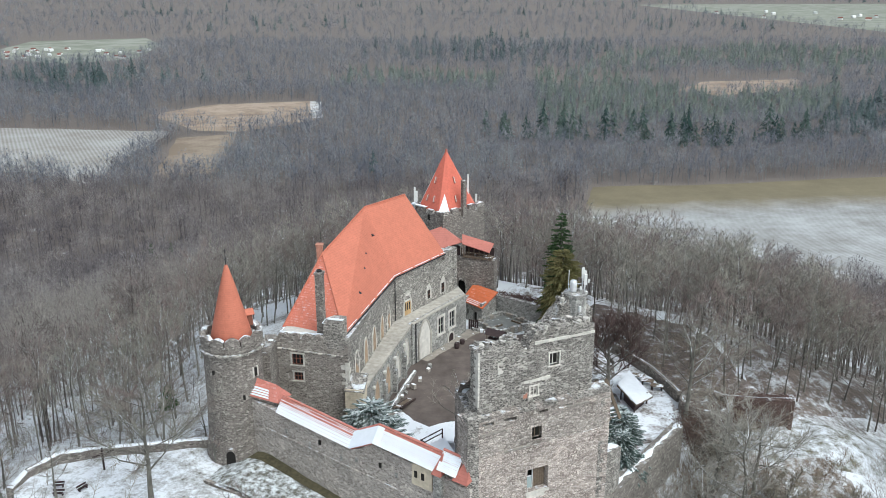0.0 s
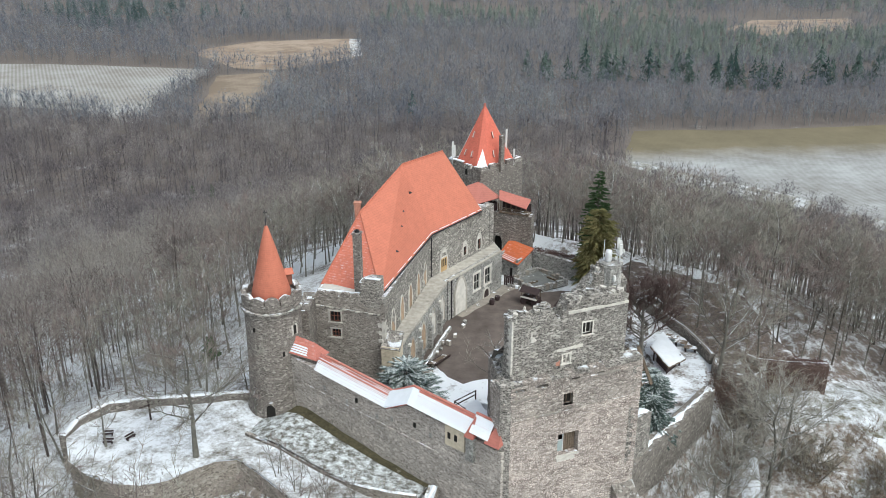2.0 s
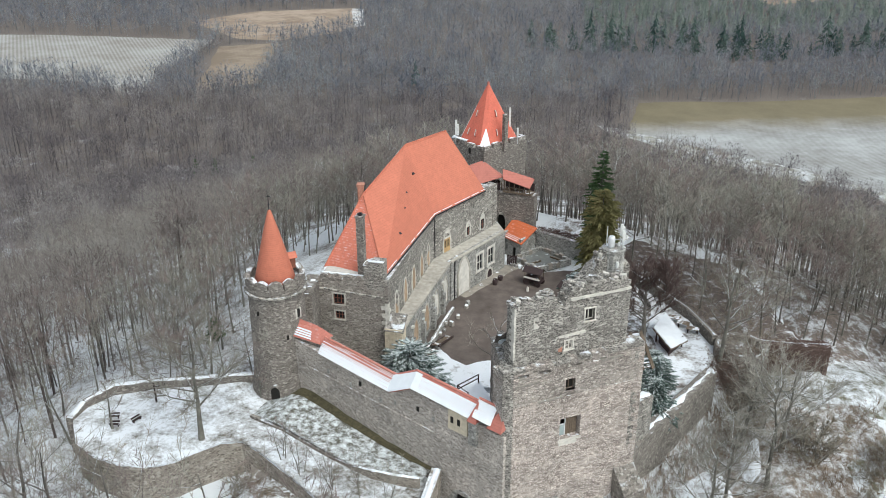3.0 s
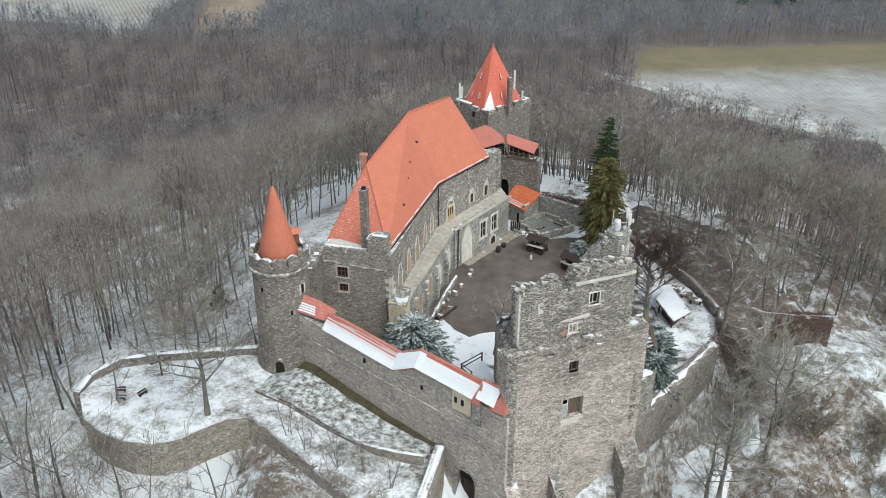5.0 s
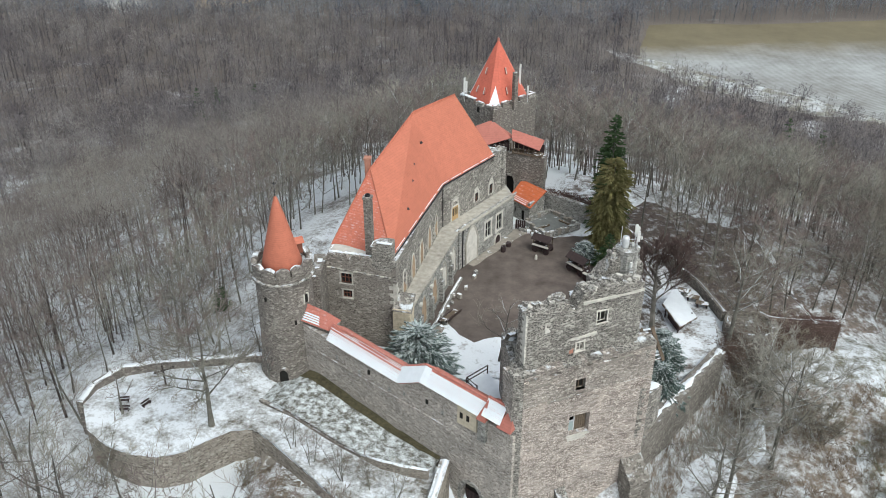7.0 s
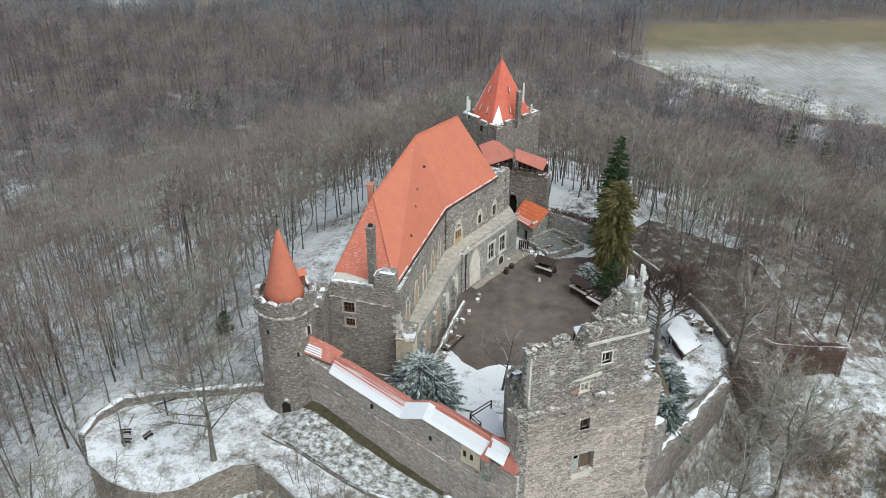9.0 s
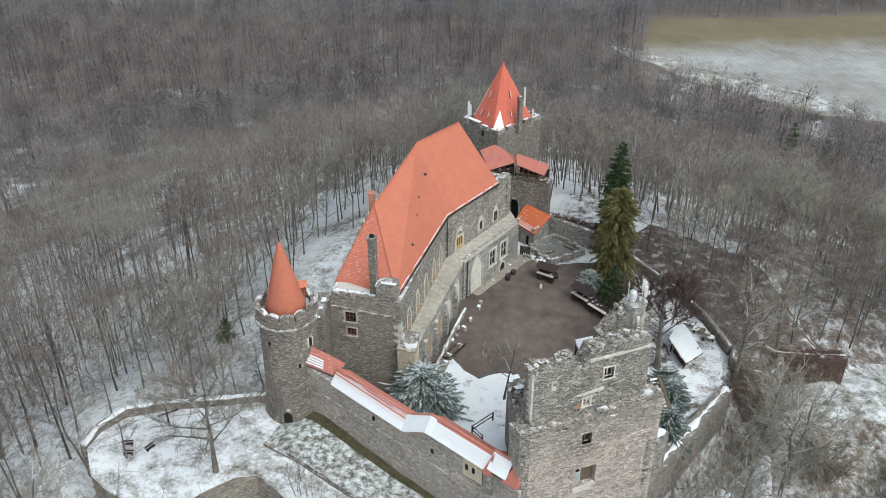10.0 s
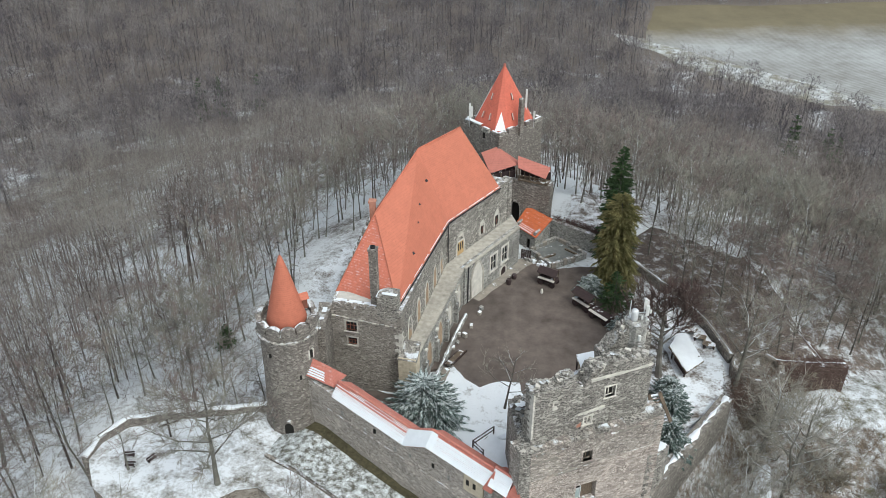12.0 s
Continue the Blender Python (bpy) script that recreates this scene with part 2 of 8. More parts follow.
MAT_PALACE = stone("palace_rubble", (0.1, 0.092, 0.085), (0.23, 0.212, 0.193), (0.55, 0.515, 0.465), (0.45, 0.42, 0.375), 0.28, 0.35, 0.55, 0.08)
MAT_END = stone("brown_rubble", (0.16, 0.142, 0.127), (0.285, 0.255, 0.228), (0.5, 0.46, 0.415), (0.42, 0.382, 0.34), 0.27, 0.4, 0.5, 0.07)
MAT_ARCADE = stone("arcade_rubble", (0.16, 0.155, 0.147), (0.30, 0.29, 0.27), (0.50, 0.485, 0.45), (0.48, 0.465, 0.435), 0.36, 0.3, 0.6)
MAT_BANK = stone("terrace_rubble", (0.15, 0.13, 0.11), (0.29, 0.255, 0.22), (0.46, 0.42, 0.37), (0.42, 0.375, 0.325), 0.34, 0.9, 0.5)
MAT_VINE = stone("vine_wall", (0.075, 0.05, 0.043), (0.13, 0.09, 0.077), (0.21, 0.16, 0.138), (0.13, 0.09, 0.075), 0.3, 0.2, 0.5)
MAT_QUOIN = plain("dressed_sandstone", (0.56, 0.53, 0.48), 0.25, 2.5, 0.9, relief=0.02)
MAT_CREAM = plain("cream_sandstone", (0.54, 0.47, 0.36), 0.22, 2.0, 0.9, relief=0.02)
MAT_SLAB = plain("walkway_stone", (0.42, 0.39, 0.34), 0.3, 1.4, 0.9, relief=0.03)
MAT_COPING = plain("weathered_coping", (0.29, 0.265, 0.235), 0.4, 2.2, 0.92, relief=0.04, snow=0.1)
MAT_STONE_SNOW = plain("snow_capped_stone", (0.34, 0.31, 0.275), 0.3, 1.6, 0.9, relief=0.03, snow=0.8)
MAT_HEAP = stone("snowy_heap", (0.1, 0.09, 0.08), (0.22, 0.2, 0.18), (0.42, 0.39, 0.35), (0.14, 0.125, 0.11), 0.42, 0.85, 0.4, 0.1, 1.0)
MAT_LIME = plain("lime_plaster", (0.60, 0.57, 0.52), 0.2, 1.2, 0.9)
MAT_OCHRE = plain("weathered_ochre_plaster", (0.40, 0.29, 0.20), 0.35, 1.5, 0.9)
MAT_ROOF = tiles("orange_clay_tiles", (0.50, 0.168, 0.108))
MAT_SPIRE = tiles("red_clay_tiles", (0.61, 0.16, 0.11))
MAT_ROOF_FROST = tiles("frosted_clay_tiles", (0.56, 0.18, 0.12), 0.22, 0.55, (0.52, 0.7))
MAT_ROOF_WALL = tiles("wall_walk_tiles", (0.54, 0.20, 0.155), 0.3, 0.35, (0.5, 0.7))
MAT_ROOF_OLD = tiles("faded_red_tiles", (0.45, 0.165, 0.13), 0.25)
MAT_ROOF_HUT = tiles("bright_orange_tiles", (0.56, 0.145, 0.06), 0.25, 0.4, (0.55, 0.7))
MAT_BRICK = plain("red_brick", (0.44, 0.21, 0.15), 0.25, 4.0, 0.85)
MAT_SNOW = plain("snow", SNOW, 0.05, 1.5, 0.7, relief=0.03)
MAT_GLASS, _nt, _b = base_mat("window_glass", 0.08)
_b.inputs["Base Color"].default_value = (0.02, 0.022, 0.025, 1)
_b.inputs["Specular IOR Level"].default_value = 0.5
# Near-black colour stands for the missing light inside openings, slots and doorways.
MAT_DARK = plain("painted_unlit_interior", (0.02, 0.018, 0.016), 0.2)
MAT_WOOD = plain("weathered_timber", (0.15, 0.115, 0.085), 0.35, 5.0, 0.9, relief=0.02, snow=0.3)
MAT_REDWOOD = plain("red_brown_window_wood", (0.19, 0.075, 0.05), 0.2, 5.0, 0.7)
MAT_GOLD = plain("honey_coloured_door_wood", (0.46, 0.31, 0.15), 0.2, 5.0, 0.6)
MAT_CART = plain("dark_painted_wood", (0.045, 0.03, 0.03), 0.35, 4.0, 0.8, snow=0.1)
MAT_IRON = plain("dark_iron", (0.05, 0.05, 0.055), 0.2, 4.0, 0.5, 0.7)
MAT_METAL = plain("galvanised_metal", (0.62, 0.63, 0.64), 0.1, 4.0, 0.45, 0.3)
MAT_WHITE = plain("white_plastic", (0.66, 0.66, 0.64), 0.06, 3.0, 0.5)
MAT_BARK = wood_far("grey_bark", (0.188, 0.179, 0.156), (0.325, 0.312, 0.275), 0.3)
MAT_BARK_DARK = wood_far("dark_bark", (0.125, 0.115, 0.104), (0.237, 0.222, 0.2), 0.3)
MAT_TWIG = wood_far("grey_brown_twigs", (0.218, 0.206, 0.183), (0.354, 0.339, 0.289), 0.09, (0.254, 0.198, 0.183), (0.325, 0.307, 0.277))
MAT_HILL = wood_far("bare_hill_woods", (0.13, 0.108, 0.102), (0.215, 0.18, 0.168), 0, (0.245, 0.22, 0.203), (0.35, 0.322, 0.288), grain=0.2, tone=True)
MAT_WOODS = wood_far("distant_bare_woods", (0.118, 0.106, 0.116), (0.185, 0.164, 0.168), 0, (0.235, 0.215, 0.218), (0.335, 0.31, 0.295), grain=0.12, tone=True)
# Bluish, paled tones: distance haze is painted into the colour of the plain's woods.
MAT_PLAIN_HAZED = wood_far("hazed_woods_of_the_plain", (0.173, 0.188, 0.222), (0.229, 0.235, 0.262), 0, (0.251, 0.247, 0.267), (0.301, 0.312, 0.323), grain=0.05, tone=True)
MAT_NEEDLE = wood_far("spruce_needles", (0.042, 0.08, 0.038), (0.10, 0.155, 0.07), 0.3)
MAT_NEEDLE_OLIVE = wood_far("olive_spruce_needles", (0.15, 0.145, 0.062), (0.30, 0.27, 0.13), 0.7)
# Far conifers: haze is put into the colour, bluish and close to the bare woods.
MAT_NEEDLE_FAR = wood_far("hazed_conifer_needles", (0.0978, 0.136, 0.136), (0.178, 0.218, 0.213), 0, grain=0.1, tone=True)
MAT_NEEDLE_ROW = wood_far("dark_conifer_needles", (0.05, 0.088, 0.078), (0.115, 0.155, 0.135), 0, grain=0.1, tone=True)
# Grey-green of the young stand, lightened to paint in distance haze.
MAT_NEEDLE_PALE = wood_far("hazed_young_conifer_needles", (0.18, 0.222, 0.198), (0.3, 0.33, 0.288), 0, grain=0.1, tone=True)
MAT_NEEDLE_FROST = wood_far("frosted_needles", (0.07, 0.115, 0.1), (0.17, 0.215, 0.195), 0.6)
MAT_THICKET = wood_far("brown_thicket_twigs", (0.20, 0.15, 0.115), (0.30, 0.265, 0.21), 0.2, (0.25, 0.185, 0.16))
MAT_OVERGROWN = stone("overgrown_rubble", (0.125, 0.112, 0.1), (0.215, 0.193, 0.17), (0.38, 0.35, 0.315), (0.27, 0.245, 0.215), 0.34, 0.15, 0.6)
MAT_NEEDLE_SNOW = plain("snowy_needles", (0.50, 0.55, 0.55), 0.35, 2.5, 0.9)
MAT_GRASS = plain("mossy_grass", (0.085, 0.075, 0.045), 0.45, 2.5, 0.95, relief=0.05)
MAT_DIRT = plain("damp_brown_dirt", (0.125, 0.102, 0.09), 0.34, 0.6, 0.9, relief=0.02)
MAT_PAVE = plain("worn_stone_paving", (0.28, 0.25, 0.215), 0.3, 1.2, 0.9, relief=0.03, snow=0.04)
MAT_POND = plain("grey_concrete_floor", (0.165, 0.17, 0.163), 0.25, 0.9, 0.8, snow=0.03)


# ---- wall builders ----
def rubble_wall(sh, p, q, z0, z1, thick, openings=(), top=None, step=0.7, rough=0.05, seed=0):
    """A wall whose outer face runs from p to q, seen from outside with p on the left. openings: (u0, u1, z0, z1). top(u): ragged crest."""
    p, q = Vector((p[0], p[1], 0)), Vector((q[0], q[1], 0))
    d = q - p
    length = d.length
    d.normalize()
    out = Vector((d.y, -d.x, 0))
    us, zs = {0.0, length}, {z0, z1}
    for a, b, c, e in openings:
        us |= {a, b}
        zs |= {c, e}

    def fill(s, lo, hi):
        s = sorted(s)
        r = [s[0]]
        for a, b in zip(s, s[1:]):
            k = max(1, round((b - a) / step))
            r += [a + (b - a) * i / k for i in range(1, k + 1)]
        return r

    us, zs = fill(us, 0, length), fill(zs, z0, z1)
    hi_open = max([o[3] for o in openings] + [z0 + 0.5 * (z1 - z0)])
    idx = {}

    def vert(i, j, layer):
        key = (i, j, layer)
        if key not in idx:
            u, z = us[i], zs[j]
            if top and z > hi_open:
                z = hi_open + (top(u) - hi_open) * (z - hi_open) / (z1 - hi_open)
            w = p + d * u
            n = noise.noise((w.x * 1.1 + seed, w.y * 1.1, z * 1.1)) * rough + noise.noise((w.x * 0.3, w.y * 0.3 + seed, z * 0.3)) * rough
            edge = i in (0, len(us) - 1) or j == 0
            w = w + out * (0 if edge else n) if layer == 0 else w - out * (thick + n)
            idx[key] = len(sh.v)
            sh.v.append((w.x, w.y, z))
        return idx[key]

    ni, nj = len(us) - 1, len(zs) - 1

    def solid(i, j):
        if not (0 <= i < ni and 0 <= j < nj):
            return False
        u, z = (us[i] + us[i + 1]) / 2, (zs[j] + zs[j + 1]) / 2
        return not any(a < u < b and c < z < e for a, b, c, e in openings)

    for i in range(ni):
        for j in range(nj):
            if not solid(i, j):
                continue
            a, b, c, e = (i, j), (i + 1, j), (i + 1, j + 1), (i, j + 1)
            sh.f.append(tuple(vert(*k, 0) for k in (a, b, c, e)))
            sh.f.append(tuple(vert(*k, 1) for k in (e, c, b, a)))
            for (k, l), nb in (((b, a), (i, j - 1)), ((c, b), (i + 1, j)), ((e, c), (i, j + 1)), ((a, e), (i - 1, j))):
                if not solid(*nb):
                    sh.f.append((vert(*k, 0), vert(*l, 0), vert(*l, 1), vert(*k, 1)))
    return sh


class Face:
    """A vertical face, to set things on by distance along it, height, and depth outwards."""

    def __init__(self, p, q):
        self.p = Vector((p[0], p[1], 0))
        self.d = (Vector((q[0], q[1], 0)) - self.p).normalized()
        self.out = Vector((self.d.y, -self.d.x, 0))

    def at(self, u, z, depth=0.0):
        w = self.p + self.d * u + self.out * depth
        return Vector((w.x, w.y, z))

    def block(self, sh, u0, u1, z0, z1, d0, d1):
        sh.box(self.at((u0 + u1) / 2, (z0 + z1) / 2, (d0 + d1) / 2), self.d * (u1 - u0) / 2, self.out * (d1 - d0) / 2, (0, 0, (z1 - z0) / 2))

    def arch(self, sh, u0, u1, z0, zs, zt, width, d0, d1, pointed=True, n=6):
        """A stone surround with jambs and a pointed or round head; zs: springing, zt: apex."""
        mid, half = (u0 + u1) / 2, (u1 - u0) / 2

        def curve(w):
            pts = [(mid - half - w, z0), (mid - half - w, zs)]
            for k in range(1, n):
                a = k / n
                if pointed:
                    pts.append((mid - (half + w) * (1 - a) ** 0.75 if a < 1 else mid, zs + (zt + w - zs) * math.sin(a * math.pi / 2)))
                else:
                    pts.append((mid - (half + w) * math.cos(a * math.pi / 2), zs + (zt + w - zs) * math.sin(a * math.pi / 2)))
            pts.append((mid, zt + w))
            return pts + [(2 * mid - u, z) for u, z in reversed(pts[:-1])]

        a, b = curve(0), curve(width)
        for k in range(len(a) - 1):
            o = len(sh.v)
            for (u, z) in (a[k], a[k + 1], b[k + 1], b[k]):
                sh.v.append(tuple(self.at(u, z, d0)))
                sh.v.append(tuple(self.at(u, z, d1)))
            for f in ((1, 3, 5, 7), (0, 6, 4, 2), (0, 2, 3, 1), (4, 6, 7, 5), (0, 1, 7, 6), (2, 4, 5, 3)):
                sh.f.append(tuple(o + i for i in f))
        return a

    def panel(self, sh, pts, depth):
        sh.poly([self.at(u, z, depth) for u, z in pts])


def window(parent, face, u0, u1, z0, z1, wood=None, bars=(1, 1), deep=0.3, trim=0.18, trim_mat=None, name="window", glass=None):
    """A rectangular window: stone surround, sill, wooden frame with bars, and glass."""
    trim_mat, wood, glass = trim_mat or MAT_QUOIN, wood or MAT_REDWOOD, glass or MAT_GLASS
    s = Shape()
    for a, b, c, d in ((u0 - trim, u0, z0, z1), (u1, u1 + trim, z0, z1), (u0 - trim - 0.05, u1 + trim + 0.05, z1, z1 + trim * 1.2)):
        face.block(s, a, b, c, d, -0.25, 0.06)
    w = part(name, s, trim_mat, parent)
    s = Shape()
    face.block(s, u0 - trim - 0.08, u1 + trim + 0.08, z0 - trim * 0.9, z0, -0.25, 0.12)
    part("window_sill", s, trim_mat, w)
    s = Shape()
    face.panel(s, [(u0, z0), (u1, z0), (u1, z1), (u0, z1)], -deep)
    part("pane", s, glass, w)
    s = Shape()
    t = 0.05
    for a, b, c, d in ((u0, u0 + t, z0, z1), (u1 - t, u1, z0, z1), (u0 + t, u1 - t, z0, z0 + t), (u0 + t, u1 - t, z1 - t, z1)):
        face.block(s, a, b, c, d, -deep + 0.004, -deep + 0.07)
    for k in range(bars[0]):
        u = u0 + (u1 - u0) * (k + 1) / (bars[0] + 1)
        face.block(s, u - 0.035, u + 0.035, z0 + t, z1 - t, -deep + 0.004, -deep + 0.08)
    for k in range(bars[1]):
        z = z0 + (z1 - z0) * (k + 1) / (bars[1] + 1)
        face.block(s, u0 + t, u1 - t, z - 0.03, z + 0.03, -deep + 0.006, -deep + 0.076)
    part("window_frame", s, wood, w)
    return w


def quoins(parent, corner, d1, d2, z0, z1, material, step=0.42, proud=0.05, seed=1):
    """Alternating dressed blocks up a corner; d1, d2 point along the two faces away from it."""
    r = random.Random(seed)
    d1, d2 = Vector((*d1, 0)).normalized(), Vector((*d2, 0)).normalized()
    z, k = z0, 0
    while z < z1 - 0.1:
        h = min(step * r.uniform(0.85, 1.15), z1 - z)
        a, b = (0.8, 0.45) if k % 2 else (0.45, 0.8)
        a, b = a * r.uniform(0.85, 1.15), b * r.uniform(0.85, 1.15)
        c = Vector((*corner, z + h / 2)) - d1 * proud - d2 * proud
        s = Shape()
        s.box(c + d1 * a / 2 + d2 * b / 2, d1 * a / 2, d2 * b / 2, (0, 0, h / 2 - 0.015))
        part("quoin_block", s, material, parent)
        z += h
        k += 1


def roof_slab(sh, pts, thick=0.18):
    """A tilted roof plane of some thickness from its corners, counter-clockwise from above."""
    pts = [Vector(p) for p in pts]
    n = (pts[1] - pts[0]).cross(pts[2] - pts[0]).normalized() * thick
    o, k = len(sh.v), len(pts)
    sh.v += [tuple(p) for p in pts] + [tuple(p - n) for p in pts]
    sh.f.append(tuple(o + i for i in range(k)))
    sh.f.append(tuple(o + k + i for i in reversed(range(k))))
    for i in range(k):
        j = (i + 1) % k
        sh.f.append((o + i, o + k + i, o + k + j, o + j))


def lerp(a, b, t):
    return Vector(a).lerp(Vector(b), t)


# ---- ground ----
CASTLE = [(-25, 84), (-20.5, 78.5), (-0.5, 64.8), (2, 63), (15.5, 69.5), (29, 88), (33, 95), (45, 97), (42, 108), (37, 120), (24, 127), (12, 134), (-6, 142), (-22, 112)]


# outline of the west terrace
SOUTH = [(-43.2, 73.2), (-41.3, 69.6), (-38.6, 67.5), (-35.6, 66.3), (-32.8, 66.0), (-30.2, 66.9), (-28.4, 68.6), (-26.4, 70.2), (-24.3, 70.7), (-21.8, 69.0), (-17.6, 65.4), (-13.6, 61.8), (-10.6, 59.6)]
NORTH = [(-25.4, 82.0), (-32.1, 80.6), (-37.0, 79.6), (-40.8, 78.4), (-42.8, 75.8), (-43.2, 73.2)]
inner = [(-4.6, 61.9), (-4.8, 66.6), (-9, 68.2), (-15, 72.2), (-20.4, 77.2), (-25.4, 82.0)]
TERR = SOUTH + inner + NORTH[1:-1]


def poly_dist(x, y, poly):
    """Signed distance to a polygon, positive outside (arrays)."""
    x, y = np.asarray(x, float), np.asarray(y, float)
    best = np.full(x.shape, 1e9)
    inside = np.zeros(x.shape, bool)
    for (ax, ay), (bx, by) in zip(poly, poly[1:] + poly[:1]):
        ex, ey = bx - ax, by - ay
        t = np.clip(((x - ax) * ex + (y - ay) * ey) / (ex * ex + ey * ey), 0, 1)
        best = np.minimum(best, np.hypot(x - ax - t * ex, y - ay - t * ey))
        if ay != by:
            inside ^= ((ay > y) != (by > y)) & (x < (bx - ax) * (y - ay) / (by - ay) + ax)
    return np.where(inside, -best, best)


def smooth(t):
    t = np.clip(t, 0, 1)
    return t * t * (3 - 2 * t)


def height(x, y):
    """The castle hill over the plain."""
    x, y = np.asarray(x, float), np.asarray(y, float)
    ds = poly_dist(x, y, CASTLE)
    dt = poly_dist(x, y, TERR)
    d = np.maximum(np.minimum(ds, dt), 0)
    t = np.clip((d - 5) / 250, 0, 1)
    h = -70 * (1 - (1 - t) ** 1.7)
    right = smooth((x - 13) / 6) * smooth((118 - y) / 16)
    front = smooth((71 - y) / 6) * smooth((x + 6) / 4)
    h -= right * (9.5 - 4.5 * smooth((x - 28) / 8)) * smooth((ds + 3.2) / 4.6) * (1 - t)
    h -= (1 - right) * front * 8.5 * smooth((ds + 4) / 4.5) * (1 - t)
    west = smooth((-20 - x) / 6) * smooth((84 - y) / 6)
    h -= west * 1.9 * smooth((ds - 3) / 3) * (1 - t)
    bumps = 0.35 * np.sin(x * 0.21 + 1.3) * np.cos(y * 0.17) + 1.8 * np.sin(x * 0.012 + 2) * np.sin(y * 0.009)
    return h + bumps * smooth(d / 12) * (1 - smooth((d - 140) / 90))


def axis(lo, hi, step, far_lo, far_hi, grow=1.16):
    mid = list(np.arange(lo, hi + 0.01, step))
    a, s, up, dn = hi, step, [], []
    while a < far_hi:
        s *= grow
        a += s
        up.append(a)
    a, s = lo, step
    while a > far_lo:
        s *= grow
        a -= s
        dn.append(a)
    return np.array(dn[::-1] + mid + up)


CASTLE_WALLS = [(-25, 84), (-20.5, 78.5), (-0.5, 64.8), (2, 63), (15.5, 69.5), (29, 88), (30.5, 97), (26, 110), (19, 122), (12, 134), (-6, 142), (-22, 112)]
gx, gy = axis(-64, 72, 1.6, -6500, 6500), axis(52, 150, 1.6, -3500, 7500)
GX, GY = np.meshgrid(gx, gy, indexing="ij")
GZ = height(GX, GY)
nx, ny = GX.shape
gv = np.stack([GX.ravel(), GY.ravel(), GZ.ravel()], 1)
ii = (np.arange(nx - 1)[:, None] * ny + np.arange(ny - 1)[None, :]).ravel()
gt = np.concatenate([np.stack([ii, ii + ny, ii + ny + 1], 1), np.stack([ii, ii + ny + 1, ii + 1], 1)])
mat_ground, nt, b = base_mat("woodland_floor", 0.95)
vec, g = coords(nt)
n = calc(nt, "ADD", calc(nt, "MULTIPLY", noisy(nt, vec, 0.055, 5, 0.65), 0.55), calc(nt, "MULTIPLY", noisy(nt, vec, 1.4, 6, 0.85), 0.45))
away = nt.nodes.new("ShaderNodeVectorMath")
away.operation = "DISTANCE"
nt.links.new(vec, away.inputs[0])
away.inputs[1].default_value = (0, 95, 0)
n = calc(nt, "SUBTRACT", n, calc(nt, "MULTIPLY", ramp(nt, calc(nt, "MULTIPLY", away.outputs["Value"], 0.0015), [(0.1, 0.0), (0.28, 0.3), (0.5, 0.62), (1.0, 1.0)]), 0.27))
leaf = mix(nt, 1.0, (0.165, 0.14, 0.125), ramp(nt, noisy(nt, vec, 1.1, 6, 0.75), [(0.25, 0.5), (0.75, 1.4)]), "MULTIPLY")
nt.links.new(mix(nt, ramp(nt, n, [(0.385, 0.0), (0.505, 0.95)]), leaf, (0.76, 0.79, 0.82)), b.inputs["Base Color"])
bump(nt, b, noisy(nt, vec, 1.5, 6, 0.7), 0.2)
ground = new("ground", fast_mesh("ground", gv, gt, mat_ground))
ground.data.polygons.foreach_set("use_smooth", [True] * len(ground.data.polygons))
tagged(ground, "wooded hill and plain with patchy snow and leaf litter", "ground", kind="structure")


def ragged(pts, step=0.6, size=0.35):
    """A plan outline with an uneven edge."""
    res = []
    for (ax, ay), (bx, by) in zip(pts, pts[1:] + pts[:1]):
        n = max(1, int(math.hypot(bx - ax, by - ay) / step))
        for i in range(n):
            x, y = ax + (bx - ax) * i / n, ay + (by - ay) * i / n
            res.append((x + size * noise.noise((x * 0.45 / step, y * 0.45 / step, 1.5)), y + size * noise.noise((x * 0.45 / step, y * 0.45 / step, 7.5))))
    return res


def sheet(name, pts, z, material, label, category, thick=0.0, kind="structure"):
    """A flat area of ground from a plan outline."""
    s = Shape()
    if thick:
        pts = ragged(pts)
        s.prism(pts, z - thick, z)
    else:
        s.poly([(x, y, z) for x, y in ragged(pts, 9.0, 2.5)])
    return tagged(part(name, s, material), label, category, kind=kind)


# fields and clearings of the plain
def field_mat(name, c1, c2, angle, width, lo=0.42, hi=0.58, big=0.02, rows=0.04):
    m, nt, b = base_mat(name, 0.95)
    vec, g = coords(nt)
    mp = nt.nodes.new("ShaderNodeMapping")
    mp.inputs["Rotation"].default_value = (0, 0, radians(angle))
    nt.links.new(vec, mp.inputs[0])
    w = nt.nodes.new("ShaderNodeTexWave")
    w.inputs["Scale"].default_value, w.inputs["Distortion"].default_value = 0.31 / width * 2, 0.6
    w.inputs["Detail"].default_value = 3
    nt.links.new(mp.outputs[0], w.inputs["Vector"])
    f = calc(nt, "ADD", calc(nt, "MULTIPLY", noisy(nt, vec, big, 6, 0.7), 1 - rows), calc(nt, "MULTIPLY", w.outputs["Fac"], rows))
    nt.links.new(ramp(nt, f, [(lo, c1), (hi, c2)]), b.inputs["Base Color"])
    bump(nt, b, w.outputs["Fac"], 0.04)
    return m


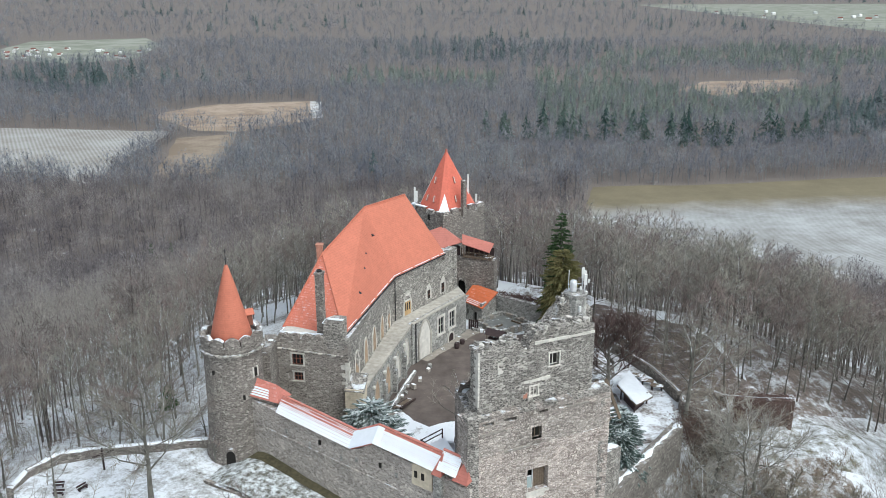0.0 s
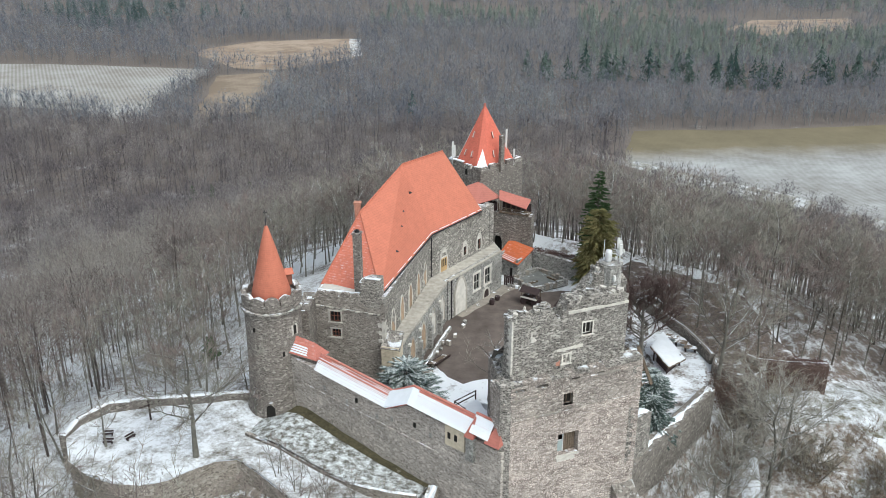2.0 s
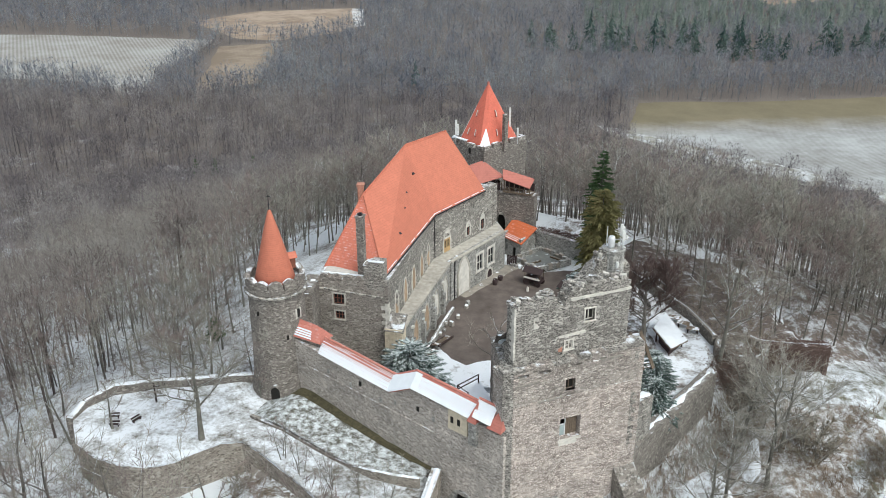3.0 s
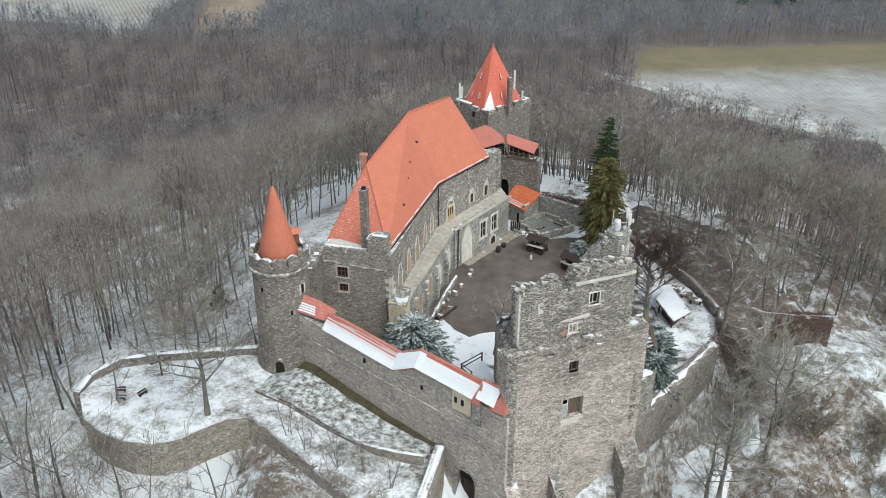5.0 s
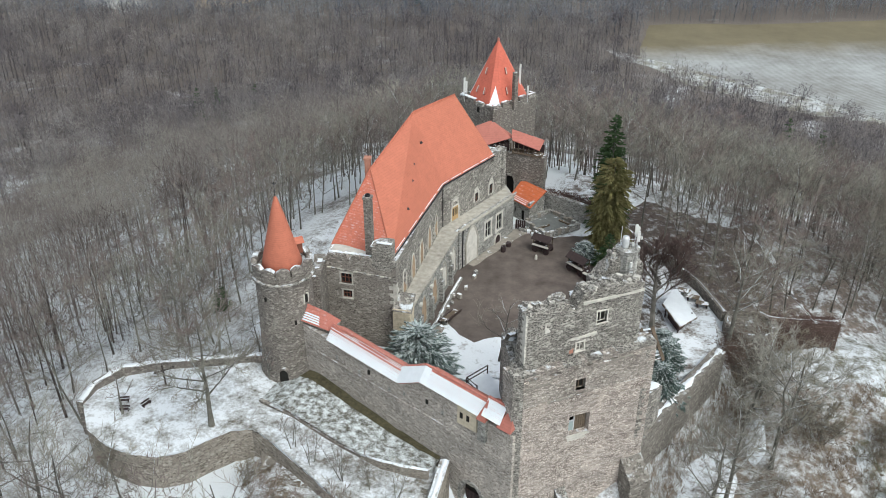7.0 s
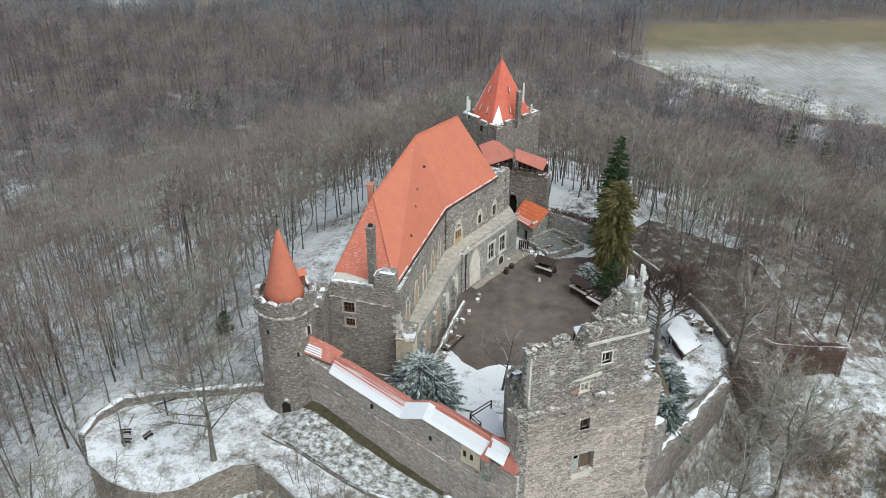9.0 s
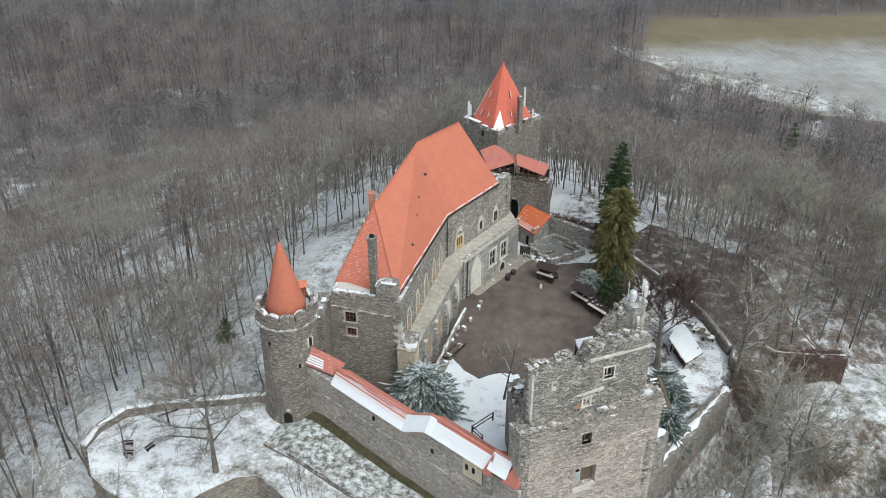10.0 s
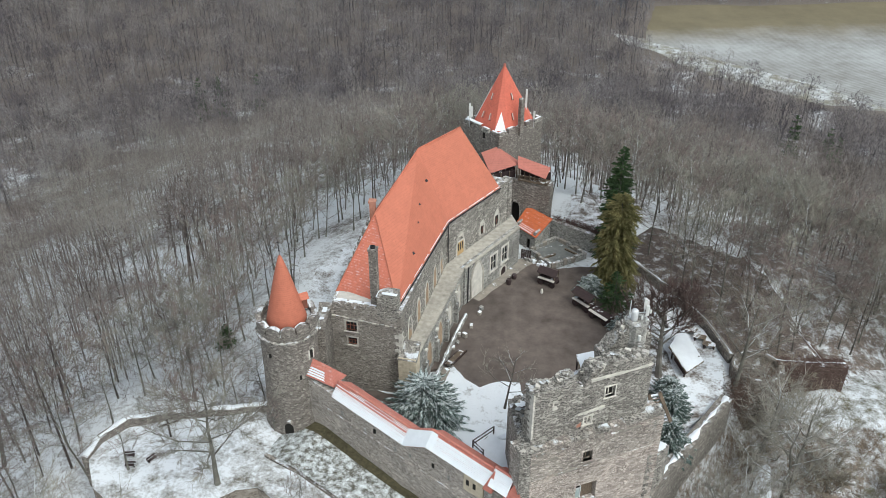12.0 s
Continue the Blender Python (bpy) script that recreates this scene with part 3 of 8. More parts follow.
F_RIGHT = [(76, 445), (79, 439), (91, 431), (114, 408), (146, 384), (166, 359), (200, 325), (420, 350), (420, 560), (260, 530), (161, 511), (90, 505), (82, 470)]
F_LEFT = [(-228, 700), (-331, 715), (-406, 718), (-560, 724), (-560, 556), (-315, 551), (-270, 545), (-213, 507), (-226, 560), (-226, 640)]
F_BROWN = [(-214, 672), (-169, 690), (-150, 546), (-186, 522)]
F_CLEAR = [(-278, 791), (-232, 860), (-138, 887), (-115, 774), (-134, 735), (-174, 700), (-208, 706)]
F_THAW = [(-140, 884), (-128, 882), (-113, 776), (-121, 772)]
F_VILLAGE = [(-772, 1400), (-837, 1764), (-635, 1856), (-544, 1667), (-488, 1370), (-570, 1290)]
F_FAR = [(916, 4300), (1049, 2078), (1700, 2000), (3000, 2600), (2600, 4500)]
F_EDGE = [(60, 452), (76, 445), (79, 439), (91, 431), (114, 408), (146, 384), (166, 359), (200, 325), (190, 305), (158, 338), (139, 360), (109, 389), (89, 402), (79, 426), (66, 436)]
F_PALE = [(265, 974), (318, 1060), (448, 1088), (409, 985), (298, 928)]
OPEN = [F_RIGHT, F_LEFT, F_BROWN, F_CLEAR, F_VILLAGE, F_FAR, F_EDGE, F_PALE]
M_FROST = field_mat("frosted_field", (0.225, 0.22, 0.205), (0.40, 0.405, 0.405), 60, 3.0, 0.34, 0.66, 0.05, 0.1)
nt, b = M_FROST.node_tree, M_FROST.node_tree.nodes["Principled BSDF"]
vec, g = coords(nt)
sep = nt.nodes.new("ShaderNodeSeparateXYZ")
nt.links.new(vec, sep.inputs[0])
across = calc(nt, "SUBTRACT", sep.outputs[1], calc(nt, "MULTIPLY", sep.outputs[0], 0.14))
across = calc(nt, "ADD", across, calc(nt, "MULTIPLY", noisy(nt, vec, 0.03, 6, 0.7), 34.0))
crop = calc(nt, "MULTIPLY", calc(nt, "SUBTRACT", across, 428.0), 0.02)
olive_crop = mix(nt, 1.0, (0.175, 0.148, 0.095), ramp(nt, noisy(nt, vec, 0.05, 6, 0.7), [(0.3, 0.85), (0.7, 1.15)]), "MULTIPLY")
nt.links.new(mix(nt, ramp(nt, crop, [(0.2, 0.0), (0.8, 1.0)]), b.inputs["Base Color"].links[0].from_socket, olive_crop), b.inputs["Base Color"])
M_PLOUGH = field_mat("snowy_furrows", (0.225, 0.205, 0.18), (0.36, 0.355, 0.34), -28, 5.5, 0.36, 0.66, 0.03, 0.2)
M_BROWN = field_mat("brown_meadow", (0.20, 0.155, 0.115), (0.29, 0.235, 0.18), 20, 5.0)
M_TAN = field_mat("tan_felled_clearing", (0.21, 0.155, 0.115), (0.36, 0.285, 0.22), 35, 6.0, 0.36, 0.6, 0.05)
M_MEADOW = field_mat("pale_green_meadow", (0.19, 0.20, 0.155), (0.28, 0.285, 0.24), 10, 20.0)
PLAIN = -70.0
for nm, outline, mt, up, lb in (
        ("field", F_RIGHT, M_FROST, 0.17, "grey field dusted with frost beside an olive winter crop"),
        ("field", F_LEFT, M_PLOUGH, 0.14, "ploughed field with snow lying in its furrows"),
        ("field", F_BROWN, M_BROWN, 0.18, "brown meadow between the ploughed field and woods"),
        ("clearing", F_CLEAR, M_TAN, 0.15, "tan felled clearing with dry grass in the woods"),
        ("meadow", F_VILLAGE, M_MEADOW, 0.3, "pale green meadow round a far village"),
        ("meadow", F_FAR, M_MEADOW, 0.5, "pale far fields near the horizon"),
        ("clearing", F_PALE, M_TAN, 0.2, "pale clearing with bare trunks in the forest")):
    sheet(nm, outline, PLAIN + up, mt, lb, "field")
sheet("snow_patch", F_THAW, PLAIN + 0.22, snow_ground("clearing_snow", (0.3, 0.24, 0.18), 0.4, 0.55, 0.15, (0.6, 0.61, 0.62)), "strip of snow at the clearing's edge", "snow")
sheet("verge", F_EDGE, PLAIN + 0.12, snow_ground("snowy_verge", (0.22, 0.205, 0.16), 0.44, 0.60, 0.12, (0.56, 0.575, 0.59)), "snowy grass verge beside the field", "verge")

# courtyard
M_YARD_SNOW = snow_ground("trodden_snow", (0.22, 0.2, 0.19), 0.30, 0.45, 0.6)
sheet("courtyard_snow", [(-18.5, 87.5), (-17, 79), (-1.5, 67.5), (2, 69), (6, 80), (4, 92), (-1.5, 90.5), (-5, 94.5), (-9, 89.5)], 0.34, M_YARD_SNOW, "thin trodden snow in the courtyard", "snow", 0.5)
sheet("courtyard", [(-8.0, 92.6), (-5, 93.6), (-3.6, 91.4), (-1.6, 89.9), (0.6, 91.2), (2.9, 91), (7, 80), (14, 82), (17.5, 92), (18, 104), (17.5, 112), (15, 118), (9, 117), (6.4, 119.6), (4.2, 119.5), (2.7, 118.0), (-4.8, 106.6)], 0.38, MAT_DIRT, "damp brown dirt floor of the courtyard", "courtyard", 0.6)
sheet("paving", [(-3.2, 108.6), (-2.2, 108.0), (4.3, 117.0), (5.6, 118.4), (3.6, 119.6), (2.4, 118.0)], 0.44, MAT_PAVE, "worn stone paving beside the palace wall", "paving", 0.6)
# Dark earth-coloured sheet paints in the shade between curtain wall and palace.
sheet("hall_shade_floor", [(-20.3, 89), (-19.6, 81), (-12, 77), (-11, 88)], 0.385, MAT_DIRT, "dark earth sheet painting in the shade between the wall and the palace", "ground", 0.5)
M_RIGHT_SNOW = snow_ground("smooth_snow", (0.15, 0.12, 0.10), 0.37, 0.52, 0.4)
sheet("snow_yard", [(20.5, 82.5), (24.5, 86.5), (27.2, 89.0), (29.2, 96.5), (28.0, 103.5), (22, 105), (20.8, 100), (22.3, 93)], 0.40, M_RIGHT_SNOW, "snow-covered lower yard beside the keep", "snow", 0.5)
M_LAWN = snow_ground("snowy_grass", (0.13, 0.12, 0.08), 0.41, 0.58, 0.5, (0.70, 0.73, 0.77))
sheet("yard_litter", [(15.5, 73), (17.5, 75), (21.5, 80.5), (23, 90), (22, 100), (24, 108), (19, 112), (17, 100), (17, 88)], 0.45, snow_ground("littered_earth", (0.11, 0.09, 0.075), 0.47, 0.58, 0.8), "dark littered earth with traces of snow", "ground", 0.5)


def drape(name, outline, material, label, lift=0.25, step=1.6):
    """A patch of ground cover that follows the hill."""
    xs, ys = [p[0] for p in outline], [p[1] for p in outline]
    ax, ay = np.arange(min(xs), max(xs) + step, step), np.arange(min(ys), max(ys) + step, step)
    X, Y = np.meshgrid(ax, ay, indexing="ij")
    D = poly_dist(X, Y, outline)
    Z = height(X, Y) + lift - smooth((D + 1.5) / 1.5) * 0.6
    s = Shape()
    s.v = [tuple(r) for r in np.stack([X.ravel(), Y.ravel(), Z.ravel()], 1).tolist()]
    k = len(ay)
    for i in range(len(ax) - 1):
        for j in range(k - 1):
            if D[i:i + 2, j:j + 2].min() < 0:
                s.f.append((i * k + j, (i + 1) * k + j, (i + 1) * k + j + 1, i * k + j + 1))
    return tagged(part(name, s, material, smooth=True), label, "grass", kind="structure")


drape("lawn", [(36, 93), (40.6, 97), (47, 99.5), (54, 101), (66, 104), (66, 96), (52, 90.5), (44, 89.5), (38, 88.3)], M_LAWN, "snow-dusted grass slope outside the walls", 0.6)
drape("lawn", [(20.4, 73.5), (21.6, 78.6), (24.8, 82.4), (27, 84), (29.4, 82), (29.6, 77), (27.5, 72.5), (23, 69.5)], M_RIGHT_SNOW, "snowy grass bank below the keep", 0.75, 0.8)
drape("lawn", [(29.4, 79.5), (30.0, 83.4), (32, 86.6), (34, 85.6), (33.2, 80), (31.2, 77.8)], M_RIGHT_SNOW, "snowy grass bank below the keep", 0.7, 0.8)
drape("lawn", [(42, 84), (46, 85), (47, 79), (43, 78)], M_LAWN, "snowy grass patch among brown scrub", 0.7, 0.8)
drape("snow_path", [(-27, 84), (-24, 96), (-22, 112), (-15, 126), (-19, 130), (-27, 116), (-30, 98), (-31, 86)], snow_ground("snowy_path", (0.15, 0.12, 0.10), 0.38, 0.54, 0.5), "snowy footpath round the palace", 0.2)
drape("snow_path", [(10, 129), (15, 124), (25, 130), (30, 150), (22, 158), (12, 142)], snow_ground("snowy_bank", (0.14, 0.11, 0.09), 0.41, 0.56, 0.6), "snowy bank behind the courtyard wall", 0.2)
drape("leaf_litter", [(30, 96), (33, 97.5), (45, 97.5), (44, 108), (39, 122), (25, 132), (17, 124), (21, 118), (26, 110), (29, 103)], snow_ground("brown_leaf_litter", (0.125, 0.1, 0.088), 0.52, 0.66, 0.7), "brown leaf litter with traces of snow on the slope", 0.25)
drape("leaf_litter", [(44, 99), (58, 106), (74, 111), (92, 132), (70, 170), (46, 160), (36, 128), (42, 110)], snow_ground("wood_litter", (0.16, 0.132, 0.115), 0.49, 0.62, 0.4, (0.66, 0.69, 0.72)), "leaf litter and thin snow under the trees", 0.3)
drape("snow_slope", [(-78, 40), (-8, 44), (-8, 58), (-24, 64), (-36, 62), (-45, 66), (-47, 76), (-62, 96), (-78, 90)], snow_ground("thin_slope_snow", (0.20, 0.175, 0.15), 0.37, 0.53, 0.35, (0.72, 0.75, 0.78)), "snow-covered slope below the terrace", 0.3)
drape("leaf_litter", [(-25.5, 69.6), (-24, 70), (-21.5, 68.2), (-16, 63.4), (-14, 58), (-22, 60)], snow_ground("brown_slope_litter", (0.15, 0.12, 0.09), 0.46, 0.6, 0.6), "brown leaf litter below the retaining wall", 0.6, 0.8)
drape("leaf_litter", [(13, 66), (15, 73), (26, 88.5), (34, 93.5), (46, 96), (50, 86), (42, 72), (30, 56), (14, 54)], snow_ground("brown_scrub_floor", (0.185, 0.15, 0.12), 0.45, 0.60, 0.9, (0.62, 0.64, 0.66)), "brown scrub floor below the east wall", 0.45)


# ---- the keep ----
def jag(seed, size=0.35, freq=0.9):
    return lambda u: size * (noise.noise((u * freq, seed, 0.3)) + 0.6 * noise.noise((u * freq * 3.1, seed, 2.3)))


def build_keep():
    keep = thing("keep", (8, 70, -6), "ruined square stone keep with a broken crown and pale quoins", "tower")
    FL, FR, BR, BL = (2.1, 64.0), (15.55, 70.4), (11.4, 79.2), (1.1, 71.9)
    kf = Face(FL, FR)
    s = Shape()
    rubble_wall(s, FL, FR, -8, 11.6, 2.0, [(6.15, 8.35, 6.75, 9.1)], step=0.55, rough=0.09)
    part("front_wall", s, MAT_KEEP, keep, "pale pinkish rubble wall")
    s = Shape()
    rubble_wall(s, FL, FR, 11.6, 15.2, 2.0, [(6.45, 7.45, 12.2, 13.4), (1.5, 2.6, 14.55, 14.95), (3.7, 4.8, 14.55, 14.95), (7.3, 8.1, 14.6, 14.95), (9.9, 10.6, 14.6, 14.95)], step=0.5, rough=0.12)
    part("front_wall", s, MAT_KEEP_GREY, keep, "greyer rubble below the ledge with dark slots")
    for a, b in ((1.5, 2.6), (3.7, 4.8), (7.3, 8.1), (9.9, 10.6)):
        s = Shape()
        kf.block(s, a, b, 14.5, 15.0, -0.75, -0.5)
        part("slot", s, MAT_DARK, keep)
    flank = lambda u: 15.3 - 0.6 * float(smooth((3 - u) / 3))
    level = lambda u: 14.4
    fallen = lambda u: 14.2
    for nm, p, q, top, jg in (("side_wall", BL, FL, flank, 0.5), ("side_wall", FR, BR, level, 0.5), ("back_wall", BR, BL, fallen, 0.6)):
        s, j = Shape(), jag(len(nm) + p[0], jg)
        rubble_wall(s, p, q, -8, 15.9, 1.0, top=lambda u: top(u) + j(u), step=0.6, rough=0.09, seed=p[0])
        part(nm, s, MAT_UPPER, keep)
    # uneven course of blocks on the ledge, and the lintels over the slots
    rl = random.Random(23)
    u = 0.0
    while u < 14.7:
        w = rl.uniform(0.55, 1.35)
        z = 15.5 + rl.uniform(-0.03, 0.05)
        s = Shape()
        roof_slab(s, [kf.at(u + 0.01, z, 0.06 + 0.06 * rl.random()), kf.at(min(14.85, u + w - 0.01), z, 0.06 + 0.06 * rl.random()), kf.at(min(14.85, u + w - 0.02), z + 0.08, -1.05), kf.at(u + 0.02, z + 0.08, -1.05)], z - 15.15)
        if rl.random() > 0.08:
            part("ledge_block", s, MAT_UPPER if rl.random() < 0.6 else MAT_KEEP_GREY, keep)
        u += w
    for a, b in ((1.3, 2.9), (3.5, 5.0), (7.1, 8.3)):
        s = Shape()
        kf.block(s, a, b, 14.95, 15.18, -0.3, 0.1)
        part("lintel", s, MAT_KEEP_GREY, keep)
    s = Shape()
    s.prism([(3.2, 65.6), (14.0, 71.0), (10.8, 78.0), (5.6, 75.0), (2.7, 69.2)], 13.9, 15.0)
    part("floor", s, plain("snowy_rubble_floor", (0.20, 0.17, 0.15), 0.4, 1.2, 0.95, relief=0.1, snow=0.7), keep, "snowy rubble floor")
    # small ledges below the coping
    for a, b, z in ((0.3, 4.6, 13.75), (0.9, 2.2, 14.5), (2.7, 6.2, 11.55), (9.2, 13.2, 14.55)):
        n = max(1, round((b - a) / 0.8))
        for k in range(n):
            s = Shape()
            kf.block(s, a + (b - a) * k / n + 0.02, a + (b - a) * (k + 1) / n - 0.02, z + 0.05 * (k % 2), z + 0.18 + 0.03 * (k % 3), -0.2, 0.14 + 0.03 * (k % 2))
            part("ledge_stone", s, MAT_COPING if k % 4 else MAT_KEEP, keep)
    # upper storey
    UL, UR = (2.98, 65.1), (13.63, 70.18)
    uf = Face(UL, UR)
    jg = jag(3.3, 0.3)

    def crest(u):
        pts = [(0, 21.5), (0.8, 21.6), (2.4, 21.3), (3.3, 21.9), (3.9, 21.8), (4.5, 20.9), (4.9, 20.8), (5.3, 21.5), (5.5, 22.3), (8, 22.5), (10.5, 22.4), (11.8, 22.0)]
        for (a, za), (b, zb) in zip(pts, pts[1:]):
            if a <= u <= b:
                return za + (zb - za) * (u - a) / (b - a) + jg(u)
        return 22.0

    s = Shape()
    rubble_wall(s, UL, UR, 14.6, 22, 1.5, [(7.15, 8.15, 18.75, 19.95), (5.25, 6.0, 16.2, 17.1)], top=crest, step=0.4, rough=0.12, seed=4)
    part("upper_wall", s, MAT_UPPER, keep, "darker lichen-grey rubble upper wall")
    s = Shape()
    rubble_wall(s, (2.5, 67.1), UL, 14.6, 21, 1.3, top=lambda u: 21.3 + 0.1 * u + 0.4 * jg(u + 9), step=0.45, rough=0.12, seed=6)
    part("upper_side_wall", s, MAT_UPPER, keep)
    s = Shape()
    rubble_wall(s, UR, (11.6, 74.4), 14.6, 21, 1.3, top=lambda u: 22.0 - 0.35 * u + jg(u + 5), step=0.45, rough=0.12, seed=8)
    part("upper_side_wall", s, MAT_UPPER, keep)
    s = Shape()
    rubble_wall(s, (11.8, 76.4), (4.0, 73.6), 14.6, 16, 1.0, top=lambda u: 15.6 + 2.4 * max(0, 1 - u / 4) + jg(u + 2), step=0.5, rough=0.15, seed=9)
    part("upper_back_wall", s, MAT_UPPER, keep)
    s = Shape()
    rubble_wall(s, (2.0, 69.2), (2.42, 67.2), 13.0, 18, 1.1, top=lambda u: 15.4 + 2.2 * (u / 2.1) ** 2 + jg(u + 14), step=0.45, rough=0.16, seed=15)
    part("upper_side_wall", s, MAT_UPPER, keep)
    # broken gable that climbs to the stair turret
    s = Shape()
    rubble_wall(s, (9.3, 71.2), (13.9, 73.2), 15, 23, 1.3, top=lambda u: 21.3 + 2.9 * max(0, 1 - abs(u - 3.0) / 2.6) ** 0.8 + 0.6 * jg(u * 2), step=0.35, rough=0.2, seed=12)
    part("broken_gable", s, MAT_UPPER, keep)
    s = Shape()
    s.ring(12.25, 72.9, [(1.05, 19), (1.0, 22.0), (0.98, 23.6), (1.08, 23.7), (1.1, 24.0), (0.98, 24.05), (0.8, 24.1), (0.0, 24.12)], 22, 0.1)
    part("stair_turret", s, MAT_ARCADE, keep, "pale round stair turret")
    for k in range(11):
        s, a = Shape(), 5.5 + 6.3 * k / 11
        uf.block(s, a + 0.01, a + 0.56, 21.15, 21.4, -0.3, 0.14)
        part("course_stone", s, MAT_QUOIN, keep)
    s = Shape()
    for k in range(5):
        uf.block(s, 4.55 + 0.55 * k, 5.08 + 0.55 * k, 17.55, 17.8, -0.2, 0.08)
    part("relieving_course", s, MAT_QUOIN, keep)
    window(keep, uf, 7.15, 8.15, 18.75, 19.95, MAT_QUOIN, (1, 0), 0.35, 0.11, glass=MAT_DARK)
    window(keep, uf, 5.25, 6.0, 16.2, 17.1, MAT_QUOIN, (1, 0), 0.1, 0.13, glass=MAT_UPPER)
    s = Shape()
    uf.block(s, 1.9, 2.75, 19.0, 20.1, -0.2, 0.03)
    part("blocked_window", s, MAT_QUOIN, keep)
    s = Shape()
    uf.block(s, 4.55, 4.95, 16.1, 17.5, -0.2, 0.03)
    part("brick_patch", s, MAT_BRICK, keep)
    for a in (6.6, 7.2):
        s = Shape()
        kf.block(s, 6.0, 8.5, 6.45, 6.72, -0.3, 0.1 if a > 7 else 0.06)
        if a > 7:
            s = Shape()
            kf.block(s, 6.1, 8.0, 6.05, 6.4, -0.3, 0.05)
        part("window_sill", s, MAT_QUOIN, keep)
    w = window(keep, kf, 6.45, 7.45, 12.2, 13.4, MAT_WOOD, (1, 0), 0.4, 0.12, MAT_KEEP, glass=MAT_DARK)
    # large opening with a boarded half
    s = Shape()
    kf.panel(s, [(6.15, 6.75), (8.35, 6.75), (8.35, 9.1), (6.15, 9.1)], -1.2)
    o = part("window_recess", s, MAT_DARK, keep)
    for k in range(5):
        s = Shape()
        kf.block(s, 7.05 + k * 0.25, 7.27 + k * 0.25, 6.8, 9.05, -0.62, -0.55)
        part("board", s, MAT_WOOD, o)
    s = Shape()
    for a, b, c, d in ((6.2, 6.28, 6.75, 9.1), (6.95, 7.03, 6.75, 9.1), (6.28, 6.95, 8.0, 8.08)):
        kf.block(s, a, b, c, d, -0.6, -0.5)
    part("window_frame", s, MAT_METAL, o)
    s = Shape()
    kf.block(s, 6.28, 6.95, 6.8, 8.0, -0.58, -0.56)
    part("pane", s, plain("milky_glass", (0.32, 0.38, 0.38), 0.1, 2, 0.3), o)
    quoins(keep, UL, uf.d.xy, (-uf.out).xy, 16.2, 21.4, MAT_QUOIN, 0.34, 0.03, seed=3)
    quoins(keep, UR, (-uf.d).xy, (-uf.out).xy, 16.2, 21.1, MAT_UPPER, 0.42, 0.03, seed=5)
    quoins(keep, FR, (-kf.d).xy, (-kf.out).xy, 0.0, 14.5, MAT_KEEP, 0.5, 0.03, seed=7)
    # loose stones along the broken crest
    r = random.Random(17)
    for k in range(110):
        if k < 70:
            u = r.uniform(0, 11.6)
            c = uf.at(u, crest(u) + r.uniform(-0.05, 0.12), -r.uniform(0.1, 1.4))
        elif k < 92:
            t = r.random()
            c = Vector((2.6 + 0.4 * t + r.uniform(0.2, 1.1), 67.0 - 1.7 * t, 21.4 + r.uniform(-0.1, 0.1)))
        else:
            u = r.uniform(0.3, 4.6)
            c = Face((9.3, 71.2), (13.9, 73.2)).at(u, 21.3 + 2.9 * max(0, 1 - abs(u - 3.0) / 2.6) ** 0.8 + r.uniform(-0.1, 0.2), -r.uniform(0, 1.2))
        s, a = Shape(), r.uniform(0, 3.1)
        w_, d_ = r.uniform(0.12, 0.32), r.uniform(0.1, 0.22)
        s.box(c, (w_ * math.cos(a), w_ * math.sin(a), r.uniform(-0.05, 0.05)), (-d_ * math.sin(a), d_ * math.cos(a), r.uniform(-0.05, 0.05)), (0, 0, r.uniform(0.08, 0.22)))
        part("crest_stone", s, MAT_UPPER if r.random() < 0.8 else MAT_QUOIN, keep)
    # heap of rubble sliding back from the broken wall
    s, nu, nv = Shape(), 26, 12
    for i in range(nu + 1):
        for k in range(nv + 1):
            u, d = 0.7 + 8.6 * i / nu, 1.3 + 4.6 * k / nv
            z = 19.6 - 0.7 * d - 0.18 * u + 0.5 * noise.noise((u * 0.9, d * 0.9, 2.0)) + 0.3 * noise.noise((u * 2.6, d * 2.6, 5.0))
            s.v.append(tuple(uf.at(u, max(14.8, z - 3.0 * max(0.0, k / nv - 0.8) * 5), -d)))
    for i in range(nu):
        for k in range(nv):
            a = i * (nv + 1) + k
            s.f.append((a, a + 1, a + nv + 2, a + nv + 1))
    part("rubble_heap", s, MAT_HEAP, keep, "heap of rubble and snow behind the broken wall")
    s = Shape()
    roof_slab(s, [(8.2, 74.0, 16.0), (10.6, 74.6, 16.2), (10.3, 77.6, 16.7), (7.7, 76.9, 16.5)], 0.16)
    cv = part("board_cover", s, MAT_WOOD, keep, "boarded cover over the stair well")
    s = Shape()
    roof_slab(s, [(8.25, 74.1, 16.1), (10.5, 74.7, 16.3), (10.2, 77.5, 16.8), (7.8, 76.8, 16.6)], 0.08)
    part("snow", s, MAT_SNOW, cv)
    for x, y in ((8.2, 74.3), (10.5, 74.9), (10.2, 77.3), (7.9, 76.7)):
        s = Shape()
        s.beam((x, y, 14.8), (x, y, 16.1), 0.16, 0.16, (1, 0, 0))
        part("post", s, MAT_CART, cv)
    # loose slabs, snow and boards on the open floor
    r = random.Random(11)
